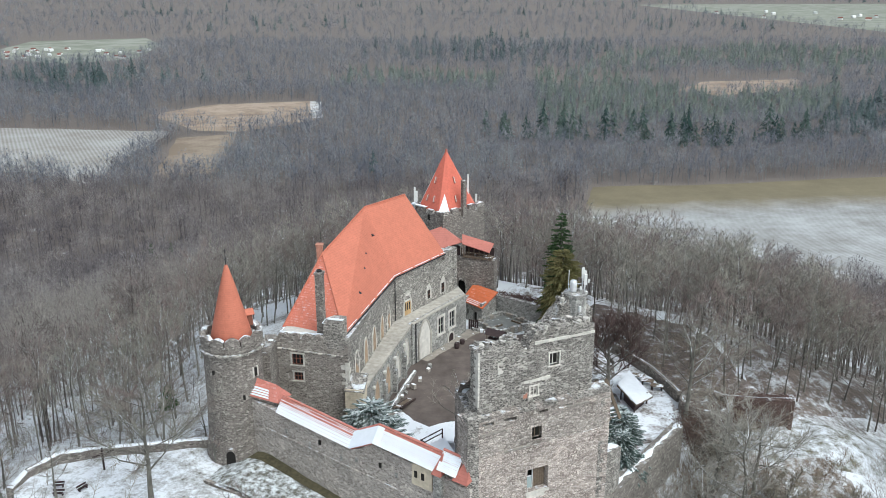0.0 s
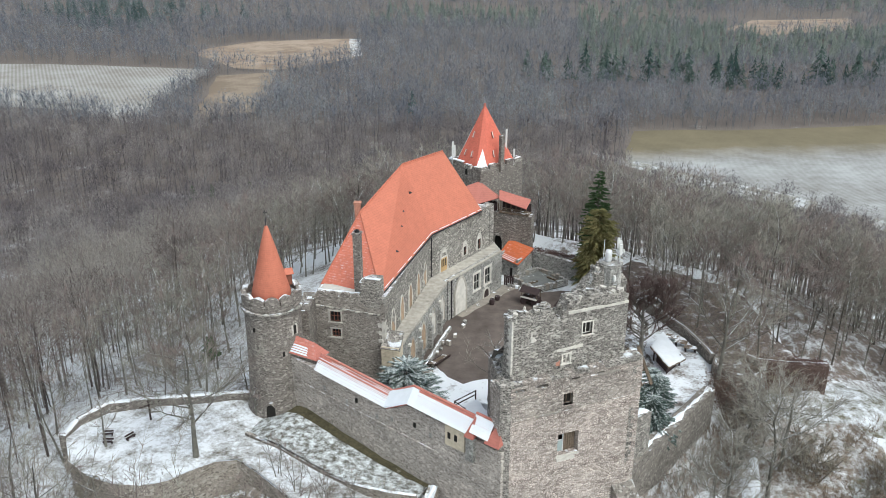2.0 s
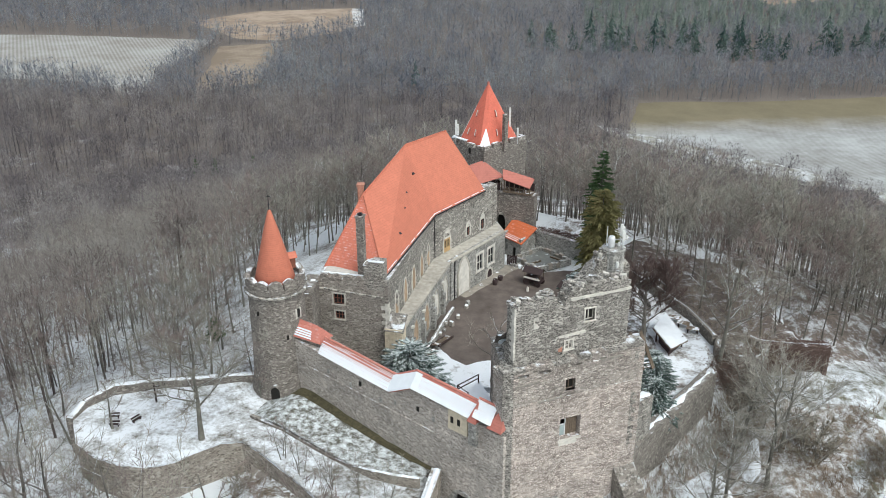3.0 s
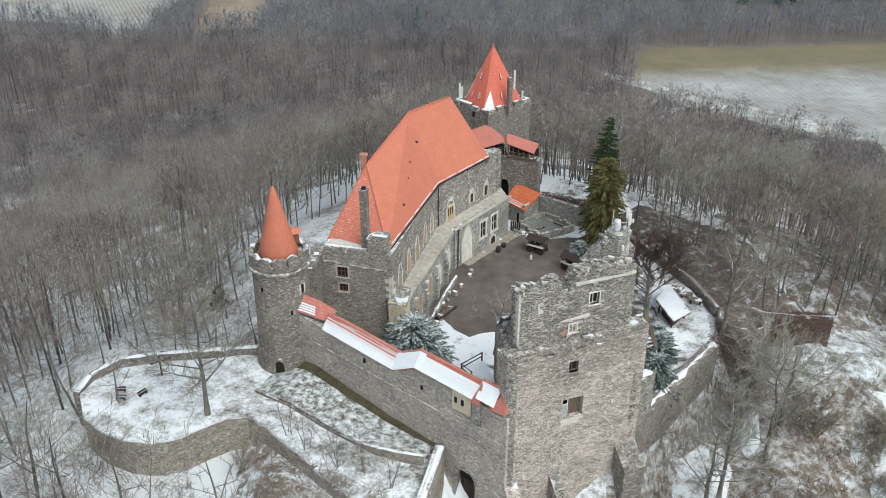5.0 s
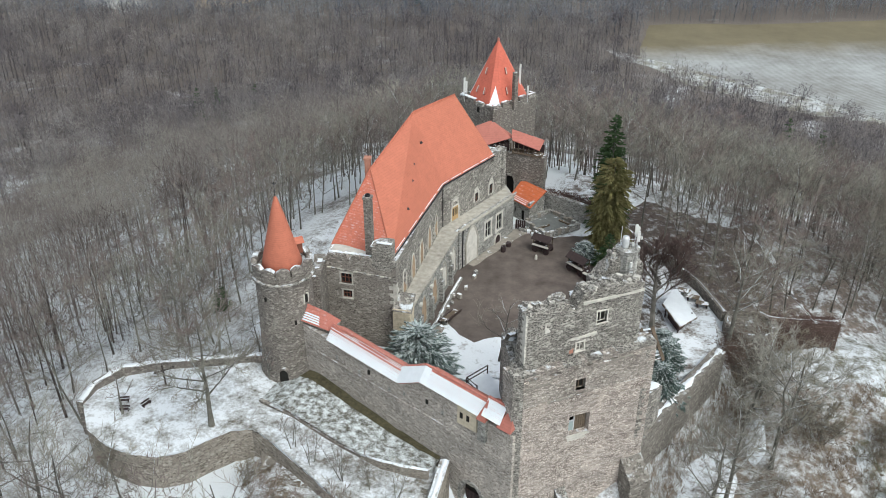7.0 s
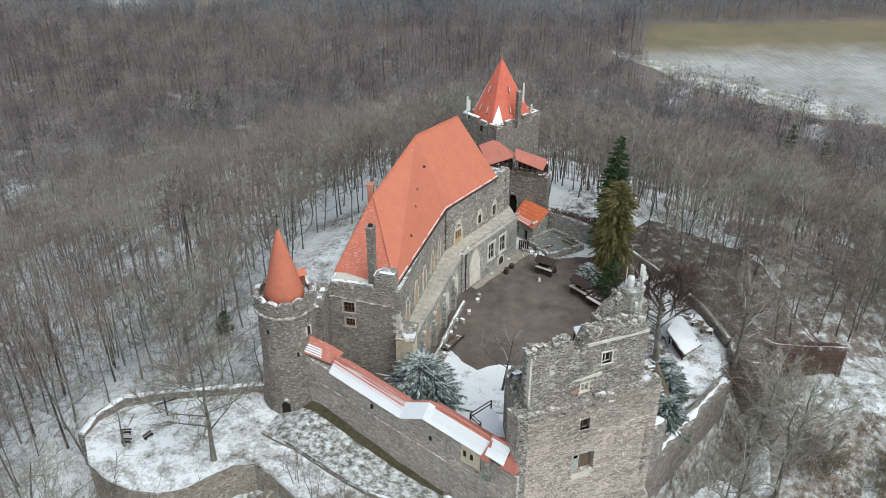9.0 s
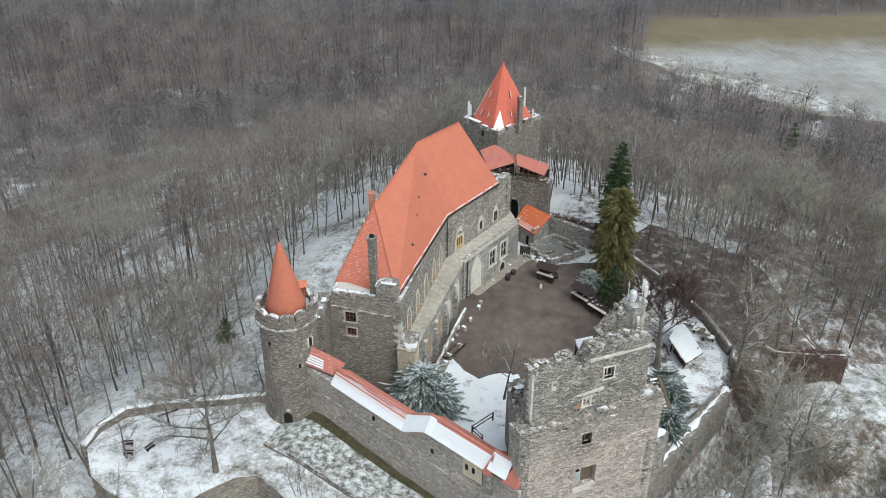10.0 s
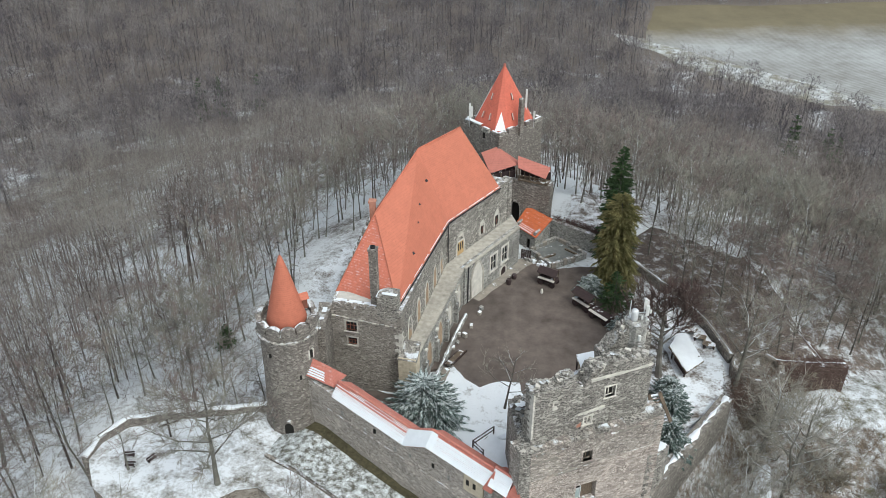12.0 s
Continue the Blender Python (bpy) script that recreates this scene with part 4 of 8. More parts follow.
    for k in range(26):
        x, y = r.uniform(4.0, 11), 0
        y = 67.3 + (x - 4) * 0.47 + r.uniform(1.0, 5.2)
        s, a = Shape(), r.uniform(0, 3)
        s.box((x, y, 15.4 + r.uniform(0, 0.9)), (r.uniform(0.2, 0.9) * math.cos(a), r.uniform(0.2, 0.9) * math.sin(a), r.uniform(-0.15, 0.15)), (-0.25 * math.sin(a), 0.25 * math.cos(a), 0), (0, 0, r.uniform(0.08, 0.3)))
        part("fallen_stone", s, MAT_UPPER if k % 3 else MAT_SNOW, keep)
    r2 = random.Random(29)
    for k in range(14):
        s = Shape()
        a = r2.uniform(0, 3.1)
        s.box((2.0 + r2.uniform(-0.4, 0.9), 70.4 + r2.uniform(-1.6, 1.0), 15.1 + r2.uniform(-0.2, 0.4)), (0.4 * math.cos(a), 0.4 * math.sin(a), 0.1), (-0.3 * math.sin(a), 0.3 * math.cos(a), 0), (0.05, 0, r2.uniform(0.12, 0.3)))
        part("fallen_stone", s, MAT_SNOW if k % 3 == 0 else MAT_UPPER, keep)
    # mounting gear on the turret
    mast = thing("antenna_mast", (12.25, 72.9, 24.1), "grey telecom antennas and drum on the turret", "antenna")
    s = Shape()
    s.ring(11.95, 72.7, [(0.0, 24.1), (0.3, 24.12), (0.33, 24.3), (0.33, 25.0), (0.28, 25.2), (0.0, 25.25)], 14)
    part("drum", s, MAT_METAL, mast, "pale drum antenna", True)
    for k, (dx, dy, h) in enumerate(((-0.75, -0.2, 2.2), (0.55, 0.0, 2.4), (0.8, 0.35, 2.0), (0.75, -0.35, 1.9))):
        s = Shape()
        s.tube([(12.25 + dx, 72.9 + dy, 24.0), (12.25 + dx, 72.9 + dy, 24.0 + h)], [0.04, 0.04], 6)
        part("pole", s, MAT_METAL, mast)
        if k:
            s = Shape()
            s.box((12.25 + dx, 72.75 + dy, 24.0 + h - 0.5), (0.13, 0, 0), (0, 0.09, 0), (0, 0, 0.5))
            part("panel_antenna", s, MAT_WHITE, mast)
    for dx, dz in ((0.35, 24.5), (1.05, 25.2)):
        s = Shape()
        s.ring(12.25 + dx, 72.55, [(0.0, dz - 0.2), (0.08, dz - 0.18), (0.1, dz), (0.08, dz + 0.18), (0.0, dz + 0.2)], 10)
        part("dish", s, MAT_WHITE, mast)
    s = Shape()
    s.beam((11.4, 72.5, 24.9), (13.2, 72.9, 24.9), 0.06, 0.06)
    part("crossbar", s, MAT_METAL, mast)
    s = Shape()
    s.ring(12.5, 71.85, [(0.0, 22.4), (0.13, 22.45), (0.15, 22.7), (0.13, 23.0), (0.0, 23.05)], 10)
    part("junction_box", s, MAT_WHITE, mast)
    # buttresses at the foot
    for a, b, zt, m in ((0.2, 1.6, 0.6, MAT_KEEP), (5.2, 6.3, 0.2, MAT_UPPER), (12.6, 15.0, 1.6, MAT_OVERGROWN)):
        s = Shape()
        p0, p1 = kf.at(a, 0, 0.0), kf.at(b, 0, 0.0)
        q0, q1 = kf.at(a, 0, 2.2), kf.at(b, 0, 2.2)
        o = len(s.v)
        s.v += [(p0.x, p0.y, -9), (p1.x, p1.y, -9), (q1.x, q1.y, -9), (q0.x, q0.y, -9), (p0.x, p0.y, zt), (p1.x, p1.y, zt), (q1.x, q1.y, zt - 1.8), (q0.x, q0.y, zt - 1.8)]
        s.f += [tuple(o + i for i in f) for f in ((0, 1, 2, 3), (4, 7, 6, 5), (0, 3, 7, 4), (1, 5, 6, 2), (2, 6, 7, 3), (0, 4, 5, 1))]
        part("buttress", s, m, keep)
    return keep


build_keep()


# ---- the palace ----
def build_palace():
    pal = thing("palace", (-8, 105, -1), "grey rubble stone palace with a steep orange tiled roof", "palace")
    NL, NR, MD, FR, BK, LM = (-19.3, 89.5), (-10.9, 88.0), (-6.96, 108.15), (2.0, 121.9), (-9.5, 127.5), (-17.6, 111)
    nf, p1, p2 = Face(NL, NR), Face(NR, MD), Face(MD, FR)
    s = Shape()
    jg = jag(7.7, 0.15, 1.2)
    rubble_wall(s, NL, NR, -2, 12.4, 1.4, [(1.75, 3.1, 8.9, 10.25), (1.9, 3.05, 6.85, 7.95)], top=lambda u: (12.25 if u < 7.9 else 11.9) + jg(u), step=0.55, rough=0.06)
    part("end_wall", s, MAT_END, pal, "browner rubble end wall")
    window(pal, nf, 1.75, 3.1, 8.9, 10.25, MAT_REDWOOD, (2, 1), 0.3, 0.16)
    window(pal, nf, 1.9, 3.05, 6.85, 7.95, MAT_REDWOOD, (2, 1), 0.3, 0.14)
    for k in range(4):
        # half-round merlons of the end parapet
        s, u = Shape(), 0.15 + 1.45 * k
        arc = [(u + 0.62 - 0.62 * math.cos(math.pi * i / 8), 12.2 + 0.62 * math.sin(math.pi * i / 8)) for i in range(9)]
        o = len(s.v)
        for d in (0.05, -0.5):
            s.v += [tuple(nf.at(a, z, d)) for a, z in arc]
        s.f += [tuple(reversed(range(9))), tuple(range(9, 18))] + [(i, i + 1, i + 10, i + 9) for i in range(8)] + [(8, 0, 9, 17)]
        mm = part("merlon", s, MAT_END, pal)
        s = Shape()
        nf.block(s, u + 0.2, u + 1.0, 12.74, 12.83, -0.48, -0.25)
        part("snow_cap", s, MAT_SNOW, mm)
    for k in range(15):
        s = Shape()
        nf.block(s, 0.1 + k * 0.54, 0.62 + k * 0.54, 10.75 - 0.035 * k, 10.92 - 0.035 * k, -0.2, 0.12)
        part("course_stone", s, MAT_PALACE if k % 3 else MAT_QUOIN, pal)
    quoins(pal, NR, (-nf.d).xy, p1.d.xy, 6.2, 9.6, MAT_QUOIN, 0.5, seed=2)
    s = Shape()
    for a, b in ((0.3, 1.6), (1.9, 3.4), (3.7, 5.4)):
        nf.block(s, a, b, 12.3, 12.38, -1.4, -1.0)
    part("parapet_snow", s, MAT_SNOW, pal, "strip of snow on the parapet")
    # chimney block and flue
    s = Shape()
    rubble_wall(s, nf.at(5.7, 0, 0.03).xy, nf.at(8.05, 0, 0.03).xy, 11.2, 14.8, 1.5, top=lambda u: 14.4 + 0.4 * min(1, u), step=0.45, rough=0.05, seed=3)
    c = part("chimney_block", s, MAT_PALACE, pal)
    s = Shape()
    nf.block(s, 6.3, 8.1, 14.82, 14.88, -0.35, 0.04)
    nf.block(s, 5.6, 6.0, 14.3, 14.4, -1.2, 0.04)
    part("block_snow", s, MAT_SNOW, c)
    s = Shape()
    s.box((-14.05, 89.75, 15.6), (0.42, -0.07, 0), (0.07, 0.42, 0), (0, 0, 4.3))
    s.box((-14.05, 89.75, 19.95), (0.5, -0.08, 0), (0.08, 0.5, 0), (0, 0, 0.12))
    ch = part("chimney", s, MAT_BASALT, pal, "tall slender stone chimney")
    s = Shape()
    s.ring(-14.05, 89.75, [(0.3, 20.0), (0.3, 20.3), (0.22, 20.3), (0.22, 20.0)], 12)
    part("flue_rim", s, MAT_IRON, ch)
    s = Shape()
    s.box((-15.6, 101.0, 17.6), (0.36, 0, 0), (0, 0.36, 0), (0, 0, 2.2))
    s.box((-15.6, 101.0, 19.75), (0.46, 0, 0), (0, 0.46, 0), (0, 0, 0.12))
    part("chimney", s, MAT_BRICK, pal, "short red brick chimney")
    # courtyard side
    s = Shape()
    rubble_wall(s, NR, MD, -1, 12.5, 1.2, step=0.7, rough=0.07, seed=2)
    part("courtyard_wall", s, MAT_PALACE, pal)
    s = Shape()
    ops = [(2.6, 4.1, 5.9, 8.6), (8.25, 9.15, 6.9, 8.3), (11.95, 12.95, 6.7, 8.3)]
    jg2 = jag(1.7, 0.12, 1.5)
    rubble_wall(s, MD, FR, -1, 12.7, 1.2, ops, top=lambda u: 12.55 + (jg2(u) + 0.3 if u > 12.4 else 0), step=0.6, rough=0.06, seed=5)
    part("courtyard_wall", s, MAT_PALACE, pal)
    for nm, p, q, zt in (("gable_wall", FR, BK, 12.4), ("rear_wall", BK, LM, 12.0), ("rear_wall", LM, NL, 11.6)):
        s = Shape()
        rubble_wall(s, p, q, -8, zt, 1.2, step=1.0, rough=0.07, seed=p[0])
        part(nm, s, MAT_PALACE, pal)
    # merlons along the rear parapet
    rf = Face(LM, NL)
    for k in range(8):
        s = Shape()
        a = 1.0 + 2.55 * k
        rf.block(s, a, a + 1.5, 11.55, 12.3, -0.6, 0.04)
        mm = part("merlon", s, MAT_PALACE, pal)
        s = Shape()
        rf.block(s, a + 0.05, a + 0.7 + 0.1 * (k % 5), 12.3, 12.35, -0.55, -0.2)
        part("snow_cap", s, MAT_SNOW, mm)
    # windows of the upper floor
    s = Shape()
    pts = p2.arch(s, 2.6, 4.1, 5.9, 7.9, 9.6, 0.3, -0.3, 0.07)
    w = part("gothic_doorway", s, MAT_QUOIN, pal, "pointed doorway with honey-coloured wooden doors")
    s = Shape()
    p2.panel(s, pts, 0.02)
    part("arch_infill", s, MAT_LIME, w)
    s = Shape()
    p2.block(s, 2.6, 4.1, 5.9, 8.3, -0.2, 0.035)
    d = part("door_leaf", s, MAT_GOLD, w)
    for k in range(3):
        s = Shape()
        p2.block(s, 2.78 + 0.45 * k, 3.0 + 0.45 * k, 7.0, 8.1, -0.1, 0.045)
        part("pane", s, MAT_GLASS, d)
    for a, b, z0, zs, zt in ((8.25, 9.15, 6.9, 8.2, 8.95), (11.95, 12.95, 6.7, 8.2, 9.1)):
        s = Shape()
        pts = p2.arch(s, a, b, z0, zs, zt, 0.24, -0.3, 0.07)
        w = part("window", s, MAT_QUOIN, pal)
        s = Shape()
        p2.panel(s, pts, 0.012)
        part("arch_infill", s, MAT_LIME, w)
        s = Shape()
        p2.block(s, a + 0.12, b - 0.12, z0 + 0.1, zs + 0.1, -0.3, 0.03)
        part("pane", s, MAT_GLASS, w)
        s = Shape()
        p2.block(s, (a + b) / 2 - 0.03, (a + b) / 2 + 0.03, z0 + 0.1, zs + 0.1, 0.0, 0.06)
        p2.block(s, a + 0.12, b - 0.12, (z0 + zs) / 2, (z0 + zs) / 2 + 0.06, 0.0, 0.058)
        part("window_frame", s, MAT_REDWOOD, w)
    s = Shape()
    p2.block(s, 15.35, 15.75, 9.6, 10.5, -0.4, 0.03)
    part("slit_window", s, MAT_DARK, pal)
    s = Shape()
    s.tube([p2.at(0.35, 12.3, 0.12), p2.at(0.35, 6.4, 0.12)], [0.07, 0.07], 6)
    part("downpipe", s, MAT_IRON, pal)
    # blind pointed niches of the upper wall
    for u in (2.6, 6.4, 10.2, 14.0, 17.4):
        s = Shape()
        pts = p1.arch(s, u, u + 1.3, 6.4, 8.2, 9.6, 0.22, -0.1, 0.06)
        nn = part("blind_niche", s, MAT_QUOIN, pal)
        s = Shape()
        p1.panel(s, pts, 0.012)
        part("niche_plaster", s, MAT_OCHRE, nn, "weathered ochre plaster")
    # roof
    nl, nr, a1, rn, rf_, em, ef = (-19.1, 92.3, 12.1), (-11.4, 89.1, 12.55), (-15, 99, 19.2), (-10.9, 112.3, 21.6), (-5.7, 119.9, 21.5), (-6.6, 108.1, 12.95), (0.15, 118.5, 12.9)
    lm, lf = (-16.9, 112.5, 12.3), (-11.5, 123.5, 12.3)
    for nm, pts, m, lb in (("roof_hip", (nl, nr, a1), MAT_ROOF_FROST, "orange tiles dusted with snow"), ("roof_slope", (nr, em, rn, a1), MAT_ROOF, ""), ("roof_slope", (em, ef, rf_, rn), MAT_ROOF, ""),
                           ("roof_slope", (nl, a1, rn, lm), MAT_ROOF, ""), ("roof_slope", (rn, rf_, lf, lm), MAT_ROOF, "")):
        s = Shape()
        roof_slab(s, pts if nm != "roof_hip" else pts, 0.2)
        part(nm, s, m, pal, lb)
    s = Shape()
    s.poly([ef, lf, rf_])
    s.poly([(ef[0], ef[1] - 0.2, 12), (lf[0], lf[1] - 0.2, 12), lf, ef])
    part("gable", s, MAT_PALACE, pal)
    for a, b in ((nl, a1), (nr, a1), (a1, rn), (rn, rf_)):
        n = int((Vector(b) - Vector(a)).length / 0.45)
        s = Shape()
        for k in range(n):
            p, q = lerp(a, b, k / n), lerp(a, b, (k + 0.94) / n)
            s.tube([p + Vector((0, 0, 0.02)), q + Vector((0, 0, 0.05))], [0.13, 0.1], 6)
        part("ridge_tiles", s, MAT_ROOF, pal)
    for a, b in ((nr, em), (em, ef)):
        n = 26
        for k in range(n):
            if noise.noise((k * 0.7, a[0], 0)) > -0.28:
                s = Shape()
                p, q = lerp(a, b, k / n), lerp(a, b, (k + 0.97) / n)
                s.beam(p + Vector((-0.1, 0, 0.16)), q + Vector((-0.1, 0, 0.16)), 0.13 + 0.12 * noise.noise((k * 1.3, 3, 0)), 0.06)
                part("eave_snow", s, MAT_SNOW, pal)
        s = Shape()
        s.tube([Vector(a) + Vector((0.12, -0.03, -0.08)), Vector(b) + Vector((0.12, -0.03, -0.08))], [0.09, 0.09], 6)
        part("gutter", s, MAT_IRON, pal)
    nrm = (Vector(em) - Vector(nr)).cross(Vector(rn) - Vector(nr)).normalized()
    for u, v in ((0.36, 0.28), (0.55, 0.52), (0.66, 0.68), (0.90, 0.80)):
        p = lerp(lerp(nr, em, u), lerp(a1, rn, u), v * 0.8)
        s = Shape()
        s.box(p + nrm * 0.1, (0.06, 0.1, 0.0), (-0.1, 0.06, 0.0), nrm * 0.2)
        s.box(p + nrm * 0.3 + Vector((-0.06, 0, 0.08)), (0.1, 0.12, 0.0), (-0.14, 0.08, 0.1), nrm * 0.03)
        part("roof_vent", s, MAT_IRON, pal)
    s = Shape()
    nf.block(s, 0.2, 5.8, 12.1, 12.45, -2.7, -1.4)
    part("parapet_gutter", s, MAT_LIME, pal, "pale gutter ledge behind the parapet")

    # arcade terrace in front of the hall
    lo = thing("terrace", (-5, 100, -1), "raised stone arcade terrace along the palace front", "terrace")
    A, B, C2, D = (-9.1, 88.3), (-4.45, 107.1), (-4.3, 106.9), (3.35, 118.6)
    f1, f2 = Face(A, B), Face(C2, D)
    s = Shape()
    rubble_wall(s, A, B, -1, 6.2, 0.9, step=0.7, rough=0.05, seed=21)
    part("arcade_wall", s, MAT_ARCADE, lo)
    ops = [(6.4, 7.7, 2.7, 5.0), (9.3, 10.6, 2.7, 5.0), (9.1, 10.4, -0.6, 1.5)]
    s = Shape()
    rubble_wall(s, C2, D, -1, 6.35, 0.9, ops, step=0.7, rough=0.04, seed=22)
    part("front_wall", s, MAT_ARCADE, lo)
    s = Shape()
    rubble_wall(s, D, (2.2, 122.4), -1, 6.3, 0.8, step=0.7, rough=0.04)
    part("side_wall", s, MAT_ARCADE, lo)
    s = Shape()
    s.prism([(-9.1, 88.3), (-4.45, 107.1), (3.35, 118.6), (2.2, 122.0), (-6.9, 108.1), (-10.8, 88.3)], 5.9, 6.32)
    part("walkway", s, MAT_SLAB, lo, "pale worn flagstone walkway")
    for k in range(22):
        s = Shape()
        f1.block(s, 0.05 + k * 0.87, 0.86 + k * 0.87, 6.2, 6.42, -0.35, 0.08)
        part("coping_stone", s, MAT_SLAB, lo)
    for k in range(15):
        s = Shape()
        f2.block(s, 0.05 + k * 0.925, 0.92 + k * 0.925, 6.33, 6.5, -0.35, 0.08)
        part("coping_stone", s, MAT_SLAB, lo)
    for u in (3.3, 7.6, 11.8, 16.0):
        s = Shape()
        pts = f1.arch(s, u, u + 1.7, 1.3, 3.6, 5.1, 0.25, -0.2, 0.09)
        nn = part("pointed_niche", s, MAT_SLAB, lo)
        s = Shape()
        f1.panel(s, pts, 0.03)
        part("niche_plaster", s, MAT_OCHRE if u < 10 else MAT_LIME, nn)
        s = Shape()
        f1.block(s, u - 0.9, u - 0.4, 4.9, 5.2, 0, 0.35)
        part("corbel", s, MAT_LIME, nn)
    for u in (2.0, 6.3, 10.6, 14.8):
        s = Shape()
        f1.block(s, u, u + 0.7, -0.5, 3.6, 0, 0.5)
        f1.block(s, u + 0.08, u + 0.62, 3.6, 4.1, 0, 0.3)
        part("pilaster", s, MAT_ARCADE, lo)
    s = Shape()
    pts = f2.arch(s, 1.7, 4.3, 0.5, 3.9, 5.9, 0.3, -0.2, 0.1)
    nn = part("pointed_niche", s, MAT_SLAB, lo)
    s = Shape()
    f2.panel(s, pts, 0.03)
    part("niche_plaster", s, MAT_LIME, nn)
    for a in (6.4, 9.3):
        window(lo, f2, a, a + 1.4, 2.6, 5.1, MAT_LIME, (1, 1), 0.12, 0.3, MAT_LIME)
    s = Shape()
    pts = f2.arch(s, 9.1, 10.4, -0.6, 0.9, 1.75, 0.25, -0.3, 0.1, False)
    dd = part("door", s, MAT_QUOIN, lo)
    s = Shape()
    f2.panel(s, pts, 0.02)
    part("door_leaf", s, MAT_CART, dd)
    s = Shape()
    s.tube([f2.at(0.7, 6.3, 0.1), f2.at(0.7, 0.3, 0.1)], [0.08, 0.08], 6)
    part("downpipe", s, MAT_IRON, lo)
    # corner buttress
    s = Shape()
    bf = Face((-11.3, 87.2), (-9.2, 86.8))
    rubble_wall(s, (-11.3, 87.2), (-9.2, 86.8), -1, 6.7, 1.6, step=0.6, rough=0.04)
    bb = part("corner_buttress", s, MAT_CREAM, lo, "cream sandstone corner buttress")
    s = Shape()
    roof_slab(s, [bf.at(-0.12, 6.5, 0.12), bf.at(2.25, 6.5, 0.12), bf.at(2.25, 8.0, -1.9), bf.at(-0.12, 8.0, -1.9)], 0.3)
    part("buttress_cap", s, MAT_PALACE, bb)
    for j in range(12):
        for k in range(3):
            s = Shape()
            o = 0.35 * (j % 2)
            a, b = max(0, k * 0.8 - o), min(2.13, k * 0.8 + 0.77 - o)
            if b - a > 0.15:
                bf.block(s, a, b, 0.3 + j * 0.52, 0.79 + j * 0.52, -0.3, 0.06)
                part("ashlar_block", s, MAT_CREAM, bb)
    # steps, rubble and timber below the arcade
    r = random.Random(5)
    for k in range(16):
        u = r.uniform(1, 19)
        c = f1.at(u, 0.5, r.uniform(0.8, 2.0) + 0.05 * u)
        s, a = Shape(), r.uniform(0, 3)
        s.box((c.x, c.y, 0.45 + r.uniform(0, 0.35)), (r.uniform(0.12, 0.4) * math.cos(a), 0.28 * math.sin(a), 0), (-0.2 * math.sin(a), 0.25 * math.cos(a), 0.03), (0, 0, r.uniform(0.1, 0.35)))
        tagged(part("stone_block", s, MAT_ARCADE if k % 2 else MAT_STONE_SNOW), "loose pale stone block lying below the arcade" if k % 2 else "snow-capped stone block lying below the arcade", "stone", "loose stones in the yard")
    for k in range(3):
        s = Shape()
        f1.block(s, 1.0 + 1.4 * k, 2.3 + 1.4 * k, -0.3, 0.65 + 0.1 * k, 1.6, 2.4)
        tagged(part("stone_step", s, MAT_PAVE), "low worn stone step with snow", "step", "steps below the arcade")
    st = thing("wooden_ramp", (-5.2, 95, 0.4), "dark timber ramp with rails and snow", "ramp")
    for a in (0, 1.0):
        s = Shape()
        s.beam((-6.3 + a, 92.8, 1.3), (-4.6 + a, 96.6, 0.55), 0.1, 0.3)
        part("stringer", s, MAT_CART, st)
    for k in range(7):
        s = Shape()
        p = lerp((-5.8, 92.8, 1.35), (-4.1, 96.6, 0.6), (k + 0.5) / 7)
        s.box(p, (0.55, 0, 0), (0, 0.24, -0.04), (0, 0, 0.03))
        part("tread", s, MAT_WOOD, st)


build_palace()


